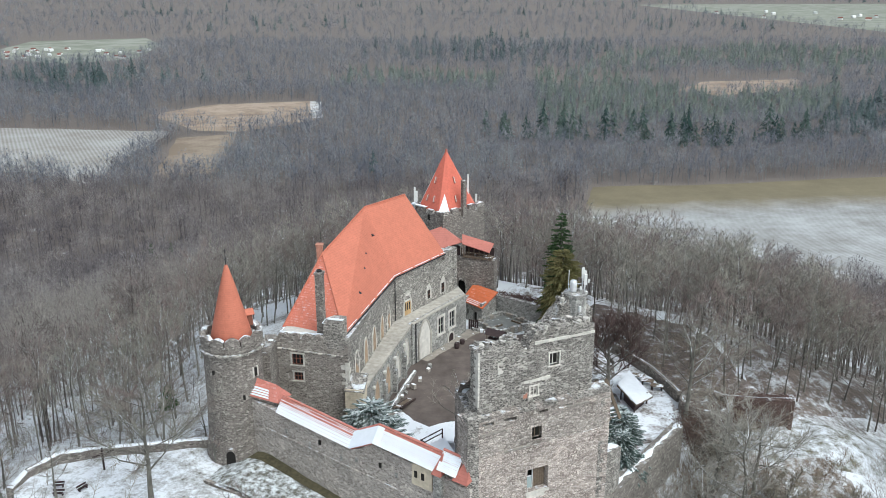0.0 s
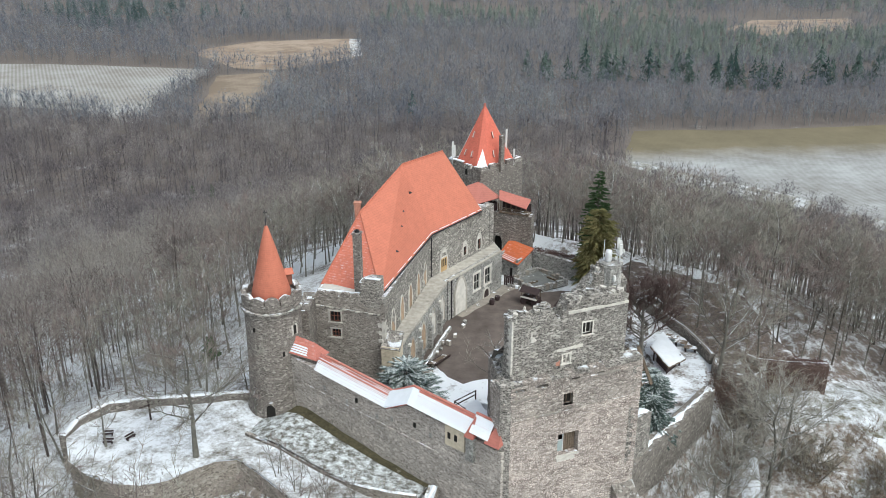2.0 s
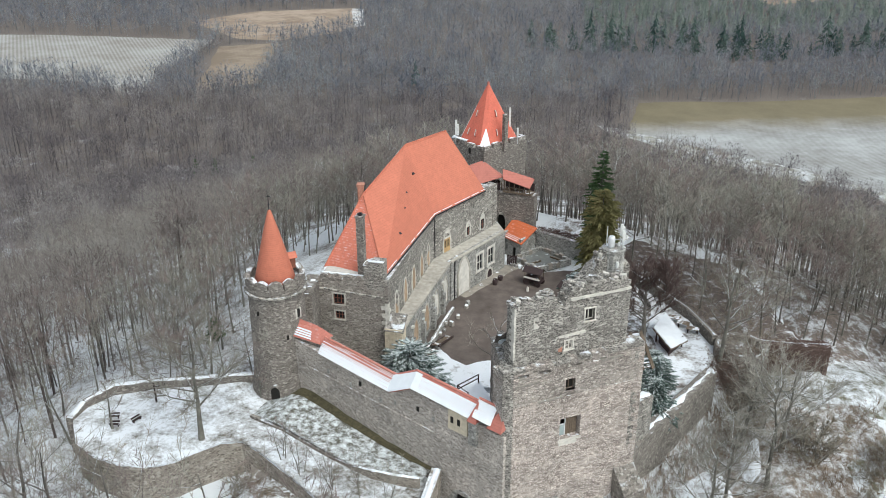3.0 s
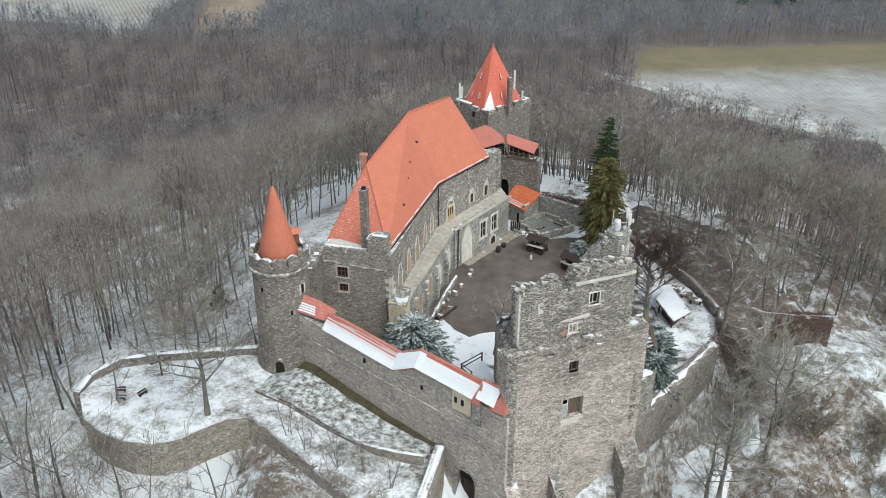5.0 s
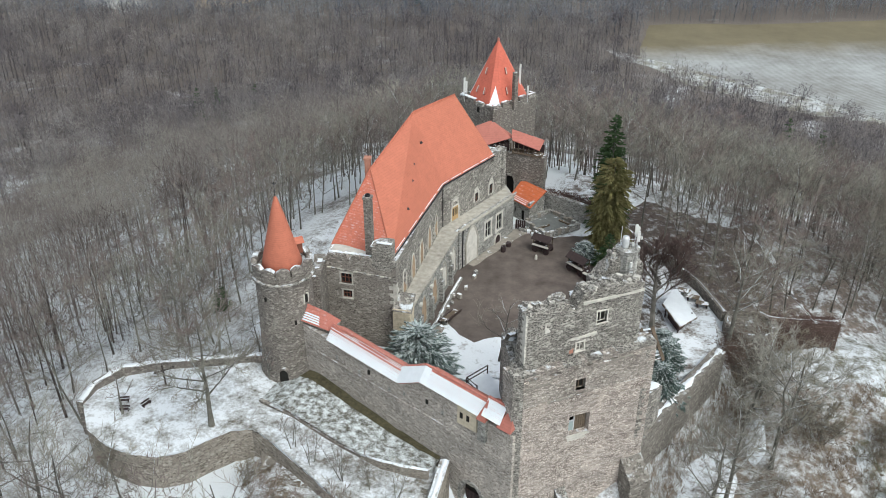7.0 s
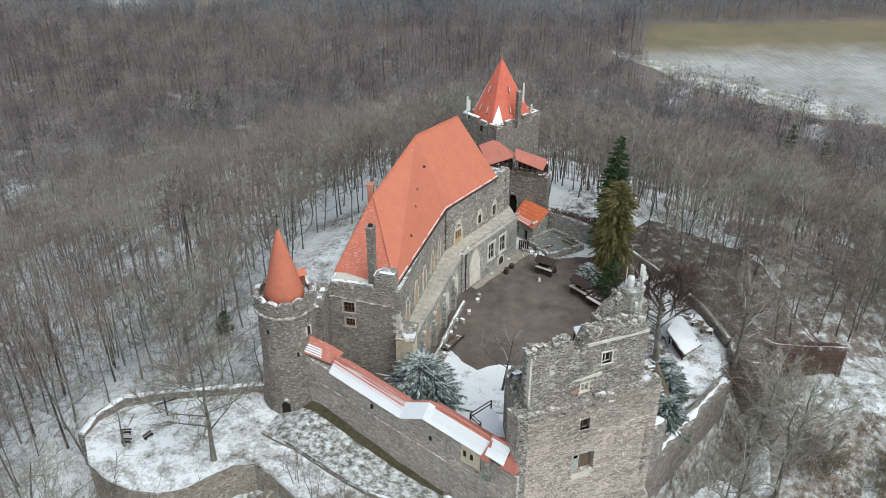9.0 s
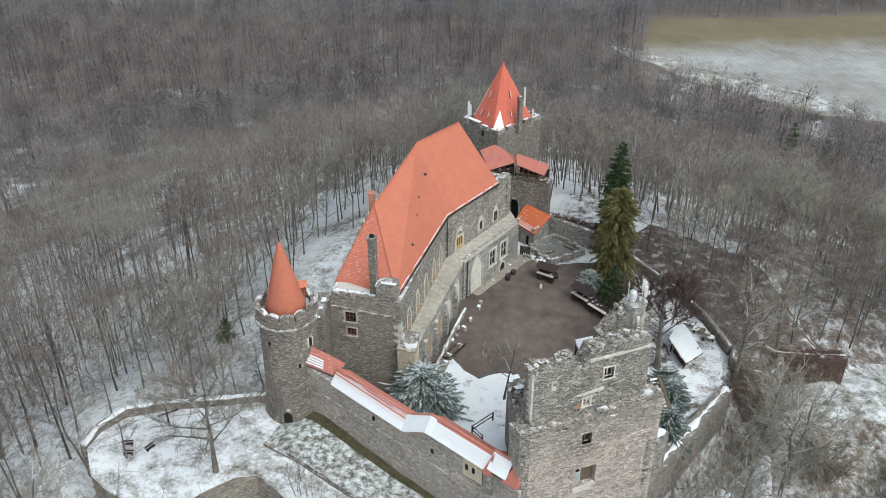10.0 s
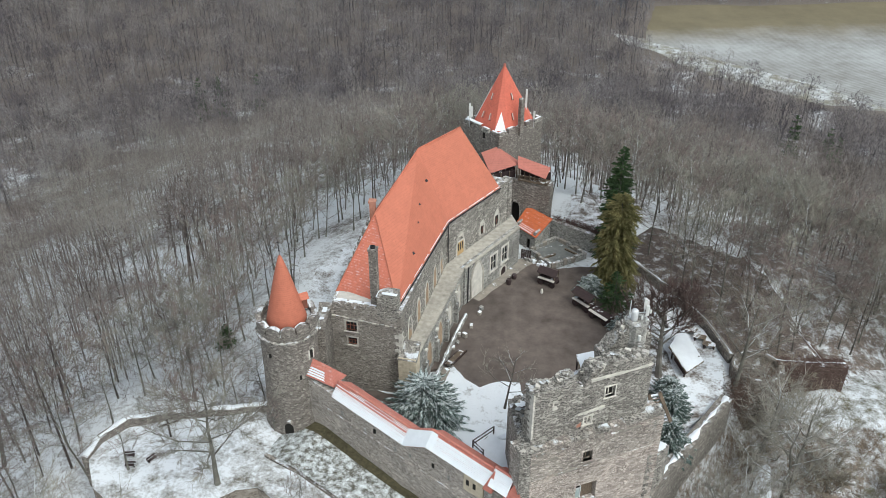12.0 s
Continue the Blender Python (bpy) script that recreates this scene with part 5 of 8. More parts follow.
# ---- round tower ----
def build_round_tower():
    cx, cy = -22.5, 82.4
    tw = thing("round_tower", (cx, cy, 0), "dark round rubble tower with an orange cone roof", "tower")
    s = Shape()
    s.ring(cx, cy, [(3.9, -4), (3.75, 1), (3.45, 3), (3.2, 4.5), (3.1, 8), (3.02, 13.8), (3.1, 14.4), (3.2, 14.8), (3.22, 15.3), (2.65, 15.3), (2.6, 15.45), (0, 15.5)], 56, 0.1)
    part("shaft", s, MAT_BASALT, tw)
    s = Shape()
    s.ring(cx, cy, [(3.1, 14.25), (3.42, 14.35), (3.42, 14.55), (3.1, 14.6)], 56)
    part("corbel_ring", s, MAT_PALACE, tw)
    def sector(sh_, t_, m_, r0, r1, zb, ztop):
        o = len(sh_.v)
        for j in range(m_ + 1):
            a = t_ + j * 0.068
            for r_, z_ in ((r0, zb), (r1, zb), (r1, ztop(j / m_)), (r0, ztop(j / m_))):
                sh_.v.append((cx + r_ * math.cos(a), cy + r_ * math.sin(a), z_))
        for j in range(m_):
            for i in range(4):
                i2 = (i + 1) % 4
                sh_.f.append((o + j * 4 + i, o + j * 4 + i2, o + j * 4 + 4 + i2, o + j * 4 + 4 + i))
        sh_.f += [tuple(o + i for i in (3, 2, 1, 0)), tuple(o + m_ * 4 + i for i in (0, 1, 2, 3))]

    n = 12
    for k in range(n):
        t0 = 2 * math.pi * (k + 0.04) / n
        s, m = Shape(), 7
        sector(s, t0, m, 2.66, 3.24, 15.25, lambda q: 15.98 + 0.32 * math.sin(q * math.pi))
        mm = part("merlon", s, MAT_BASALT, tw)
        s = Shape()
        if k % 3 == 1:
            sector(s, t0, m, 2.63, 2.76, 15.9, lambda q: 16.01 + 0.32 * math.sin(q * math.pi))
            part("snow_cap", s, MAT_SNOW, mm)
    s = Shape()
    s.ring(cx, cy, [(2.1, 15.4), (2.15, 15.6), (1.92, 16.6), (1.38, 18.8), (0.78, 21.2), (0.3, 22.9), (0.18, 23.3), (0.0, 23.45)], 36)
    cone = part("cone_roof", s, MAT_ROOF, tw, "smooth orange conical roof", True)
    s = Shape()
    s.tube([(cx, cy, 23.3), (cx, cy, 25.1)], [0.05, 0.025], 6)
    s.box((cx, cy, 24.9), (0.22, 0, 0), (0, 0.03, 0), (0, 0, 0.03))
    s.ring(cx, cy, [(0.0, 23.9), (0.12, 24.0), (0.0, 24.15)], 8)
    part("finial", s, MAT_IRON, cone)
    # dormer
    s = Shape()
    dx = Vector((0.86, 0.5, 0))
    dy = Vector((-0.5, 0.86, 0))
    c = Vector((cx, cy, 17.0)) + dx * 1.75
    s.box(c, dx * 0.55, dy * 0.4, (0, 0, 0.65))
    dm = part("dormer", s, MAT_REDWOOD, cone)
    s = Shape()
    roof_slab(s, [c + dx * 0.75 + dy * 0.55 + Vector((0, 0, 0.55)), c + dx * 0.75 + Vector((0, 0, 1.05)), c - dx * 0.7 + Vector((0, 0, 1.05)), c - dx * 0.7 + dy * 0.55 + Vector((0, 0, 0.55))], 0.1)
    roof_slab(s, [c + dx * 0.75 + Vector((0, 0, 1.05)), c + dx * 0.75 - dy * 0.55 + Vector((0, 0, 0.55)), c - dx * 0.7 - dy * 0.55 + Vector((0, 0, 0.55)), c - dx * 0.7 + Vector((0, 0, 1.05))], 0.1)
    part("dormer_roof", s, MAT_ROOF, dm)
    for ang, z, w, h, trim in ((-32, 11.6, 0.45, 0.9, 0.2), (-60, 9.3, 0.22, 0.5, 0.0), (-118, 12.2, 0.2, 0.45, 0.0)):
        t = radians(ang)
        o = Vector((math.cos(t), math.sin(t), 0))
        d = Vector((-o.y, o.x, 0))
        p = Vector((cx, cy, 0)) + o * 3.07
        f = Face((p - d * 1).xy, (p + d * 1).xy)
        s = Shape()
        f.block(s, 1 - w / 2, 1 + w / 2, z, z + h, -0.2, 0.12)
        sl = part("slit_window", s, MAT_DARK, tw)
        if trim:
            s = Shape()
            f.block(s, 1 - w / 2 - 0.15, 1 - w / 2, z - 0.1, z + h + 0.15, -0.2, 0.14)
            f.block(s, 1 + w / 2, 1 + w / 2 + 0.15, z - 0.1, z + h + 0.15, -0.2, 0.14)
            part("surround", s, MAT_QUOIN, sl)
    t = radians(-92)
    o = Vector((math.cos(t), math.sin(t), 0))
    p = Vector((cx, cy, 0)) + o * 3.6
    d = Vector((-o.y, o.x, 0))
    f = Face((p - d * 1).xy, (p + d * 1).xy)
    s = Shape()
    pts = f.arch(s, 0.5, 1.5, 1.7, 3.1, 3.7, 0.22, -0.5, 0.1, False)
    dr = part("door", s, MAT_BASALT, tw)
    s = Shape()
    f.panel(s, pts, 0.05)
    part("doorway", s, MAT_DARK, dr)
    # mossy earth apron
    return tw


build_round_tower()


# ---- curtain wall with its tiled wall walk ----
def build_curtain():
    p, q = (-20.3, 80.2), (2.35, 63.75)
    f = Face(p, q)
    L = math.hypot(q[0] - p[0], q[1] - p[1])
    cw = thing("curtain_wall", (-9, 72, -4), "long dark rubble curtain wall with a snowy tiled wall walk", "wall")
    s = Shape()
    rubble_wall(s, p, q, -9, 9.7, 1.6, [(22.1, 24.6, -4.6, -0.1)], top=lambda u: 8.8 - 0.06 * (u - 4) + 1.5 * smooth((u - 14.2) / 2.9), step=0.7, rough=0.08, seed=31)
    part("wall", s, MAT_CURTAIN, cw)
    s = Shape()
    for k in range(30):
        f.block(s, 2.2 + 0.62 * k, 2.78 + 0.62 * k, 6.25 - 0.02 * k, 6.42 - 0.02 * k, -0.1, 0.12)
    part("string_course", s, MAT_CURTAIN, cw)
    s = Shape()
    pts = f.arch(s, 22.1, 24.6, -4.6, -1.4, 0.15, 0.35, -0.8, 0.12, False, 7)
    g = part("gateway", s, MAT_ARCADE, cw, "arched stone gateway")
    # Near-black panel painted as the shadow inside the gateway.
    s = Shape()
    f.panel(s, pts, -0.75)
    part("gate_shadow", s, MAT_DARK, g)
    for k in range(6):
        s = Shape()
        f.block(s, 22.2 + k * 0.4, 22.56 + k * 0.4, -4.6, -1.6, -0.72, -0.64)
        part("gate_board", s, MAT_CART, g)
    for u, z in ((5.0, 7.3), (8.3, 6.9), (9.7, 7.6), (12.6, 6.9), (14.6, 7.4), (17.6, 7.9), (19.6, 7.6)):
        s = Shape()
        f.block(s, u, u + 0.28, z - 0.5, z, -0.1, 0.11)
        part("slit_window", s, MAT_DARK if u in (9.7, 17.6) else MAT_ARCADE, cw)

    def walk_roof(u0, u1, ez0, ez1, rise, depth, name="wall_walk_roof", jog=2.0):
        a, b = f.at(u0, ez0, 0.35), f.at(u1, ez1, 0.35)
        c, d = f.at(u1, ez1 + rise, -depth), f.at(u0, ez0 + rise, -depth)
        e, g2 = f.at(u1, ez1 + rise - 1.3, -depth - 1.7), f.at(u0, ez0 + rise - 1.3, -depth - 1.7)
        s = Shape()
        roof_slab(s, [a, b, c, d], 0.16)
        rf = part(name, s, MAT_ROOF_WALL, cw, "red tiled roof under bands of snow")
        s = Shape()
        roof_slab(s, [d, c, e, g2], 0.16)
        part("inner_slope", s, MAT_ROOF_WALL, rf)
        # courses of tile edges, and the snow lying on them
        n = 12
        nrm = (b - a).cross(d - a).normalized()
        for k in range(n):
            t = (k + 0.5) / n
            s = Shape()
            x, y = lerp(a, d, t - 0.03), lerp(b, c, t - 0.03)
            s.beam(x + nrm * 0.02, y + nrm * 0.02, 0.06, 0.05, nrm)
            part("tile_course", s, MAT_ROOF_WALL, rf)
        s = Shape()
        r = random.Random(int(u0 * 10))
        for k in range(n):
            cover = min(0.98, 1.0 - 0.85 * (k / n) ** 1.8 + (0.8 if u0 > 16 else 0.3 if u0 > 10 else 0.0))
            t0, t1 = (k + 0.01) / n, (k + cover) / n
            u, end = 0.0, 1.0
            while u < end and cover > 0.05:
                w = 1.0 if k < 9 or u0 > 10 else r.uniform(0.12, 0.4)
                t1 = (k + min(0.99, cover * r.uniform(0.85, 1.1))) / n
                if r.random() > (0.02 if k < 6 or u0 > 16 else 0.06 * (k - 5)) or u > jog or u < -jog - 1:
                    v = min(1.0, u + w)
                    pts = [lerp(lerp(a, d, t0), lerp(b, c, t0), u), lerp(lerp(a, d, t0), lerp(b, c, t0), v), lerp(lerp(a, d, t1), lerp(b, c, t1), v), lerp(lerp(a, d, t1), lerp(b, c, t1), u)]
                    roof_slab(s, [x + nrm * 0.06 for x in pts], 0.05)
                u += w
        part("snow_bands", s, MAT_SNOW, rf)
        s = Shape()
        s.tube([d + Vector((0, 0, 0.05)), c + Vector((0, 0, 0.05))], [0.13, 0.13], 6)
        part("ridge_tiles", s, MAT_ROOF_WALL, rf)

    walk_roof(4.0, 14.2, 8.95, 8.3, 1.45, 0.8)
    walk_roof(14.2, 17.05, 8.3, 9.9, 1.45, 0.8)
    walk_roof(17.05, 24.6, 9.9, 9.53, 1.45, 0.8)
    walk_roof(24.6, L - 1.3, 9.9, 9.8, 1.45, 0.8)
    # snow filling the sloping step between the two roofs
    s = Shape()
    for u0, u1, z0, z1 in ((13.9, 17.05, 8.28, 9.9), (17.05, 17.8, 9.9, 9.87)):
        roof_slab(s, [f.at(u0, z0 + 0.08, 0.36), f.at(u1, z1 + 0.08, 0.36), f.at(u1, z1 + 1.5, -0.75), f.at(u0, z0 + 1.5, -0.75)], 0.06)
    part("step_snow", s, MAT_SNOW, cw, "snow filling the step between the roofs")
    # bay with a cream stone face
    s = Shape()
    f.block(s, 21.6, 23.9, 7.2, 9.4, -0.2, 0.12)
    b = part("bay", s, MAT_CREAM, cw, "cream stone bay below the eave")
    for a in (21.9, 22.7):
        s = Shape()
        f.block(s, a, a + 0.35, 8.0, 8.7, 0.05, 0.14)
        part("window", s, MAT_DARK, b)
    s = Shape()
    f.block(s, 24.2, 25.1, 6.7, 9.2, -0.3, 0.35)
    t = part("bartizan", s, MAT_ARCADE, cw)
    s = Shape()
    ap = f.at(24.75, 11.3, -0.5)
    c = [f.at(24.1, 9.35, 0.55), f.at(25.15, 9.35, 0.55), f.at(25.15, 9.5, -0.5), f.at(24.1, 9.5, -0.5)]
    for i in range(4):
        s.poly([c[i], c[(i + 1) % 4], ap])
    s.poly(c[::-1])
    part("pyramid_roof", s, MAT_ROOF_OLD, t)
    s = Shape()
    c = [f.at(26.3, 9.5, 0.45), f.at(27.95, 9.5, 0.45), f.at(27.95, 9.8, -1.6), f.at(26.3, 9.8, -1.6)]
    ap = f.at(27.5, 12.0, -0.9)
    for i in range(4):
        s.poly([c[i], c[(i + 1) % 4], ap])
    s.poly(c[::-1])
    part("corner_roof", s, MAT_ROOF_OLD, cw, "red tiled hip against the keep")
    # gatehouse porch roof beside the round tower
    pr = thing("wall_tower", (-18.5, 80.5, 0), "small wall turret with a red hipped roof", "turret")
    s = Shape()
    fp = Face((-20.9, 80.7), (-17.0, 78.7))
    rubble_wall(s, (-20.9, 80.7), (-17.0, 78.7), 0, 9.5, 1.7, step=0.8, rough=0.06)
    part("wall", s, MAT_BASALT, pr)
    A, B = fp.at(0.05, 9.55, 0.35), fp.at(4.4, 9.55, 0.35)
    Cc, D = fp.at(4.4, 9.55, -1.95), fp.at(0.05, 9.55, -1.95)
    R0, R1 = fp.at(0.7, 11.2, -0.8), fp.at(3.3, 11.0, -0.8)
    for pts in ((A, B, R1, R0), (B, Cc, R1), (Cc, D, R0, R1), (D, A, R0)):
        s = Shape()
        roof_slab(s, pts, 0.14)
        part("roof_slope", s, MAT_ROOF_WALL if len(pts) == 4 else MAT_ROOF_OLD, pr)
    s, nrm = Shape(), (B - A).cross(R0 - A).normalized()
    for k in range(4):
        t0, t1 = 0.1 + k * 0.13, 0.19 + k * 0.13
        roof_slab(s, [lerp(lerp(A, R0, t0), lerp(B, R1, t0), 0.12) + nrm * 0.06, lerp(lerp(A, R0, t0), lerp(B, R1, t0), 0.72) + nrm * 0.06, lerp(lerp(A, R0, t1), lerp(B, R1, t1), 0.68) + nrm * 0.06, lerp(lerp(A, R0, t1), lerp(B, R1, t1), 0.18) + nrm * 0.06], 0.05)
    part("snow_bands", s, MAT_SNOW, pr)
    # link from the round tower to the palace
    lk = thing("link_wall", (-21, 87, 0), "dark rubble wall between round tower and palace", "wall")
    s = Shape()
    rubble_wall(s, (-20.7, 90.2), (-20.5, 84.6), -3, 12.0, 1.4, top=lambda u: 11.9 + 0.5 * (math.sin(u * 3.4) > 0.1), step=0.45, rough=0.06)
    part("wall", s, MAT_BASALT, lk)
    s = Shape()
    s.box((-19.9, 87.6, 11.93), (0.05, 2.5, 0), (0.25, 0, 0), (0, 0, 0.06))
    part("snow_cap", s, MAT_SNOW, lk)


build_curtain()


# ---- far tower, gallery and hut ----
def build_far_tower():
    ft = thing("far_tower", (0.2, 135.9, 0), "square stone tower with a steep orange spire roof", "tower")
    F, R, B, Lc = (-0.15, 130.7), (6.8, 137.9), (1.1, 143.3), (-5.8, 136.2)
    for nm, p, q in (("wall", Lc, F), ("wall", F, R), ("wall", R, B), ("wall", B, Lc)):
        s = Shape()
        rubble_wall(s, p, q, -10, 15.2, 1.0, step=0.9, rough=0.08, seed=p[0])
        part(nm, s, MAT_BASALT, ft)
        f = Face(p, q)
        for k in range(4 if p in (Lc, R) else 5):
            s = Shape()
            zt = 15.8 + 0.45 * noise.noise((k * 3.1, p[0], 0))
            f.block(s, 0.1 + k * 2.0, 1.6 + k * 2.0, 15.15, zt, -0.45, 0.1)
            mm = part("merlon", s, MAT_BASALT if k % 2 else MAT_PALACE, ft)
            s = Shape()
            f.block(s, 0.3 + k * 2.0, 1.2 + k * 2.0 + 0.1 * (k % 3), zt, zt + 0.06, -0.42, -0.12)
            part("snow_cap", s, MAT_SNOW, mm)
    f = Face(Lc, F)
    s = Shape()
    f.block(s, 4.4, 4.9, 14.0, 14.9, -0.1, 0.05)
    part("window", s, MAT_DARK, ft)
    s = Shape()
    f.block(s, 0.5, 3.8, 15.96, 16.05, -0.5, 0.1)
    part("parapet_snow", s, MAT_SNOW, ft)
    # eight-sided spire
    tip = Vector((0.35, 136.0, 25.0))
    cs = [Vector((*c, 15.3)) for c in (F, R, B, Lc)]
    mid = Vector((0.45, 137.0, 15.3))
    cs = [lerp(mid, c, 0.88) for c in cs]
    ev = []
    for i in range(4):
        ev += [lerp(cs[i], cs[i - 1], 0.16), lerp(cs[i], cs[(i + 1) % 4], 0.16)]
    for i in range(8):
        a, b = ev[i], ev[(i + 1) % 8]
        s = Shape()
        roof_slab(s, [a, b, tip], 0.12)
        rp = part("roof_slope", s, MAT_SPIRE, ft)
        n = (b - a).cross(tip - a).normalized()
        if i == 0:
            s = Shape()
            roof_slab(s, [lerp(a, tip, 0.02) + n * 0.06, lerp(b, tip, 0.02) + n * 0.06, lerp(lerp(a, b, 0.5), tip, 0.30) + n * 0.06], 0.05)
            part("snow_patch", s, MAT_SNOW, rp, "patch of snow on the corner facet")
        if i == 6:
            s = Shape()
            roof_slab(s, [lerp(a, tip, 0.02) + n * 0.06, lerp(lerp(a, b, 0.5), tip, 0.1) + n * 0.06, lerp(a, tip, 0.6) + n * 0.06], 0.05)
            part("snow_patch", s, MAT_SNOW, rp)
        if i in (7, 1):
            for t, w in ((0.2, 0.3), (0.2, 0.7), (0.5, 0.45)):
                c = lerp(lerp(a, b, w), tip, t)
                d = (tip - lerp(a, b, w)).normalized()
                s = Shape()
                s.box(c + n * 0.15, (b - a).normalized() * 0.13, d * 0.5, n * 0.12)
                dm = part("roof_dormer", s, MAT_ROOF_OLD, rp)
                s = Shape()
                s.box(c + n * 0.28 - (b - a).normalized() * 0.08, (b - a).normalized() * 0.07, d * 0.52, n * 0.02)
                part("dormer_cap", s, MAT_LIME, dm)
                s = Shape()
                s.box(c + n * 0.15 - d * 0.56, (b - a).normalized() * 0.12, d * 0.02, n * 0.1)
                part("opening", s, MAT_DARK, dm)
    s = Shape()
    s.box((3.2, 133.8, 17.4), (0.26, 0.22, 0), (-0.22, 0.26, 0), (0, 0, 3.0))
    part("chimney", s, MAT_BASALT, ft, "slender sooty stone chimney")
    s = Shape()
    s.ring(0.35, 136.0, [(0.0, 24.7), (0.25, 24.75), (0.16, 25.1), (0.0, 25.2)], 8)
    part("finial", s, MAT_ROOF_OLD, ft)
    for x, y, z0, z1 in ((-4.8, 135.0, 15.6, 18.9), (-4.5, 135.6, 15.6, 18.1), (5.3, 135.3, 15.6, 17.7), (4.0, 137.0, 16.5, 20.6)):
        an = thing("panel_antenna", (x, y, z0), "white vertical panel antenna on the parapet", "antenna", "antennas on the far tower")
        s = Shape()
        s.tube([(x, y, z0 - 0.6), (x, y, z1)], [0.05, 0.05], 6)
        part("pole", s, MAT_METAL, an)
        s = Shape()
        s.box((x, y - 0.14, (z0 + z1) / 2 + 0.5), (0.15, 0, 0), (0, 0.09, 0), (0, 0, (z1 - z0) / 2 - 0.4))
        part("panel", s, MAT_WHITE, an)
    # covered gallery on the wall to the right of the palace
    ga = thing("gallery", (5, 128, 0), "stone wall with a red roofed timber gallery", "wall")
    p, q = (0.6, 129.6), (8.0, 126.9)
    f = Face(p, q)
    s = Shape()
    rubble_wall(s, p, q, -8, 9.0, 1.6, [(1.6, 3.1, -0.5, 5.0)], step=0.8, rough=0.07, seed=41)
    part("wall", s, MAT_BASALT, ga)
    s = Shape()
    pts = f.arch(s, 1.6, 3.1, 0.0, 3.9, 5.2, 0.25, -0.6, 0.05, False)
    aw = part("archway", s, MAT_PALACE, ga)
    s = Shape()
    f.panel(s, pts, -0.9)
    part("doorway", s, MAT_DARK, aw)
    s = Shape()
    f.block(s, 2.6, 7.4, 9.0, 9.3, -1.6, 0.2)
    part("gallery_floor", s, MAT_WOOD, ga)
    s = Shape()
    f.block(s, 2.6, 7.4, 9.3, 10.6, -1.5, -1.3)
    part("gallery_back", s, MAT_CART, ga)
    for k in range(6):
        s = Shape()
        s.beam(f.at(2.8 + k * 0.85, 9.3, 0.1), f.at(2.8 + k * 0.85, 11.25 - 0.19 * k, 0.1), 0.14, 0.14, (1, 0, 0))
        part("post", s, MAT_WOOD, ga)
    s = Shape()
    s.beam(f.at(2.6, 9.95, 0.1), f.at(7.4, 9.85, 0.1), 0.08, 0.1)
    part("rail", s, MAT_WOOD, ga)
    s = Shape()
    roof_slab(s, [f.at(2.7, 11.4, 0.6), f.at(7.2, 10.4, 0.6), f.at(7.3, 11.3, -1.6), f.at(1.9, 12.3, -1.6)], 0.15)
    part("gallery_roof", s, MAT_ROOF_OLD, ga)
    s = Shape()
    roof_slab(s, [(-1.3, 127.9, 10.4), (2.9, 129.3, 11.3), (-0.3, 131.0, 13.5), (-2.8, 130.4, 12.7)], 0.15)
    part("porch_roof", s, MAT_ROOF_OLD, ga, "faded red tiled porch roof")
    s = Shape()
    roof_slab(s, [(2.9, 129.3, 11.3), (3.6, 132.0, 10.3), (-0.3, 131.0, 13.5)], 0.15)
    part("porch_roof", s, MAT_ROOF_OLD, ga)
    # Dark solid added to paint the shaded opening under the porch roof.
    s = Shape()
    s.prism([(-1.0, 128.0), (2.6, 129.7), (2.6, 131.5), (-1.5, 131)], 7, 10.1)
    part("porch_shade_fill", s, MAT_CART, ga)
    for x in (-0.9, 0.4, 1.7, 2.8):
        s = Shape()
        s.beam((x, 127.9 + 0.45 * (x + 0.9), 7.5), (x, 127.9 + 0.45 * (x + 0.9), 10.3), 0.18, 0.18, (1, 0, 0))
        part("post", s, MAT_WOOD, ga)
    # hut with a bright orange roof
    hu = thing("hut", (5.5, 125, 0), "small stone hut with a bright orange tiled roof", "hut")
    c = [(3.1, 124.9), (5.9, 121.7), (8.2, 124.6), (5.0, 128.0)]
    for i in range(4):
        s = Shape()
        p, q = c[i], c[(i + 1) % 4]
        rubble_wall(s, p, q, -1, 3.1 if i == 0 else 3.6, 0.4, [(0.7, 1.2, 1.0, 2.0), (2.2, 3.1, -1, 1.9)] if i == 0 else (), step=0.8, rough=0.03)
        part("wall", s, MAT_ARCADE, hu)
    # Solid near-black fill painted as the unlit inside of the hut.
    s = Shape()
    s.prism([(3.5, 125), (5.9, 122.3), (7.8, 124.6), (5.0, 127.5)], -0.5, 3.0)
    part("interior", s, MAT_DARK, hu)
    s = Shape()
    roof_slab(s, [(2.75, 125.0, 3.05), (5.9, 121.3, 3.05), (8.5, 124.6, 4.55), (4.8, 128.5, 4.55)], 0.15)
    rr = part("roof", s, MAT_ROOF_HUT, hu)
    s = Shape()
    for t0, t1 in ((0.03, 0.06), (0.12, 0.14), (0.20, 0.215)):
        a, b, cc, d = Vector((2.75, 125, 3.05)), Vector((5.9, 121.3, 3.05)), Vector((8.5, 124.6, 4.55)), Vector((4.8, 128.5, 4.55))
        roof_slab(s, [lerp(lerp(a, d, t0), lerp(b, cc, t0), 0.1) + Vector((0, 0, 0.05)), lerp(lerp(a, d, t0), lerp(b, cc, t0), 0.8) + Vector((0, 0, 0.05)), lerp(lerp(a, d, t1), lerp(b, cc, t1), 0.75) + Vector((0, 0, 0.05)), lerp(lerp(a, d, t1), lerp(b, cc, t1), 0.15) + Vector((0, 0, 0.05))], 0.03)
    part("snow_bands", s, MAT_SNOW, rr)


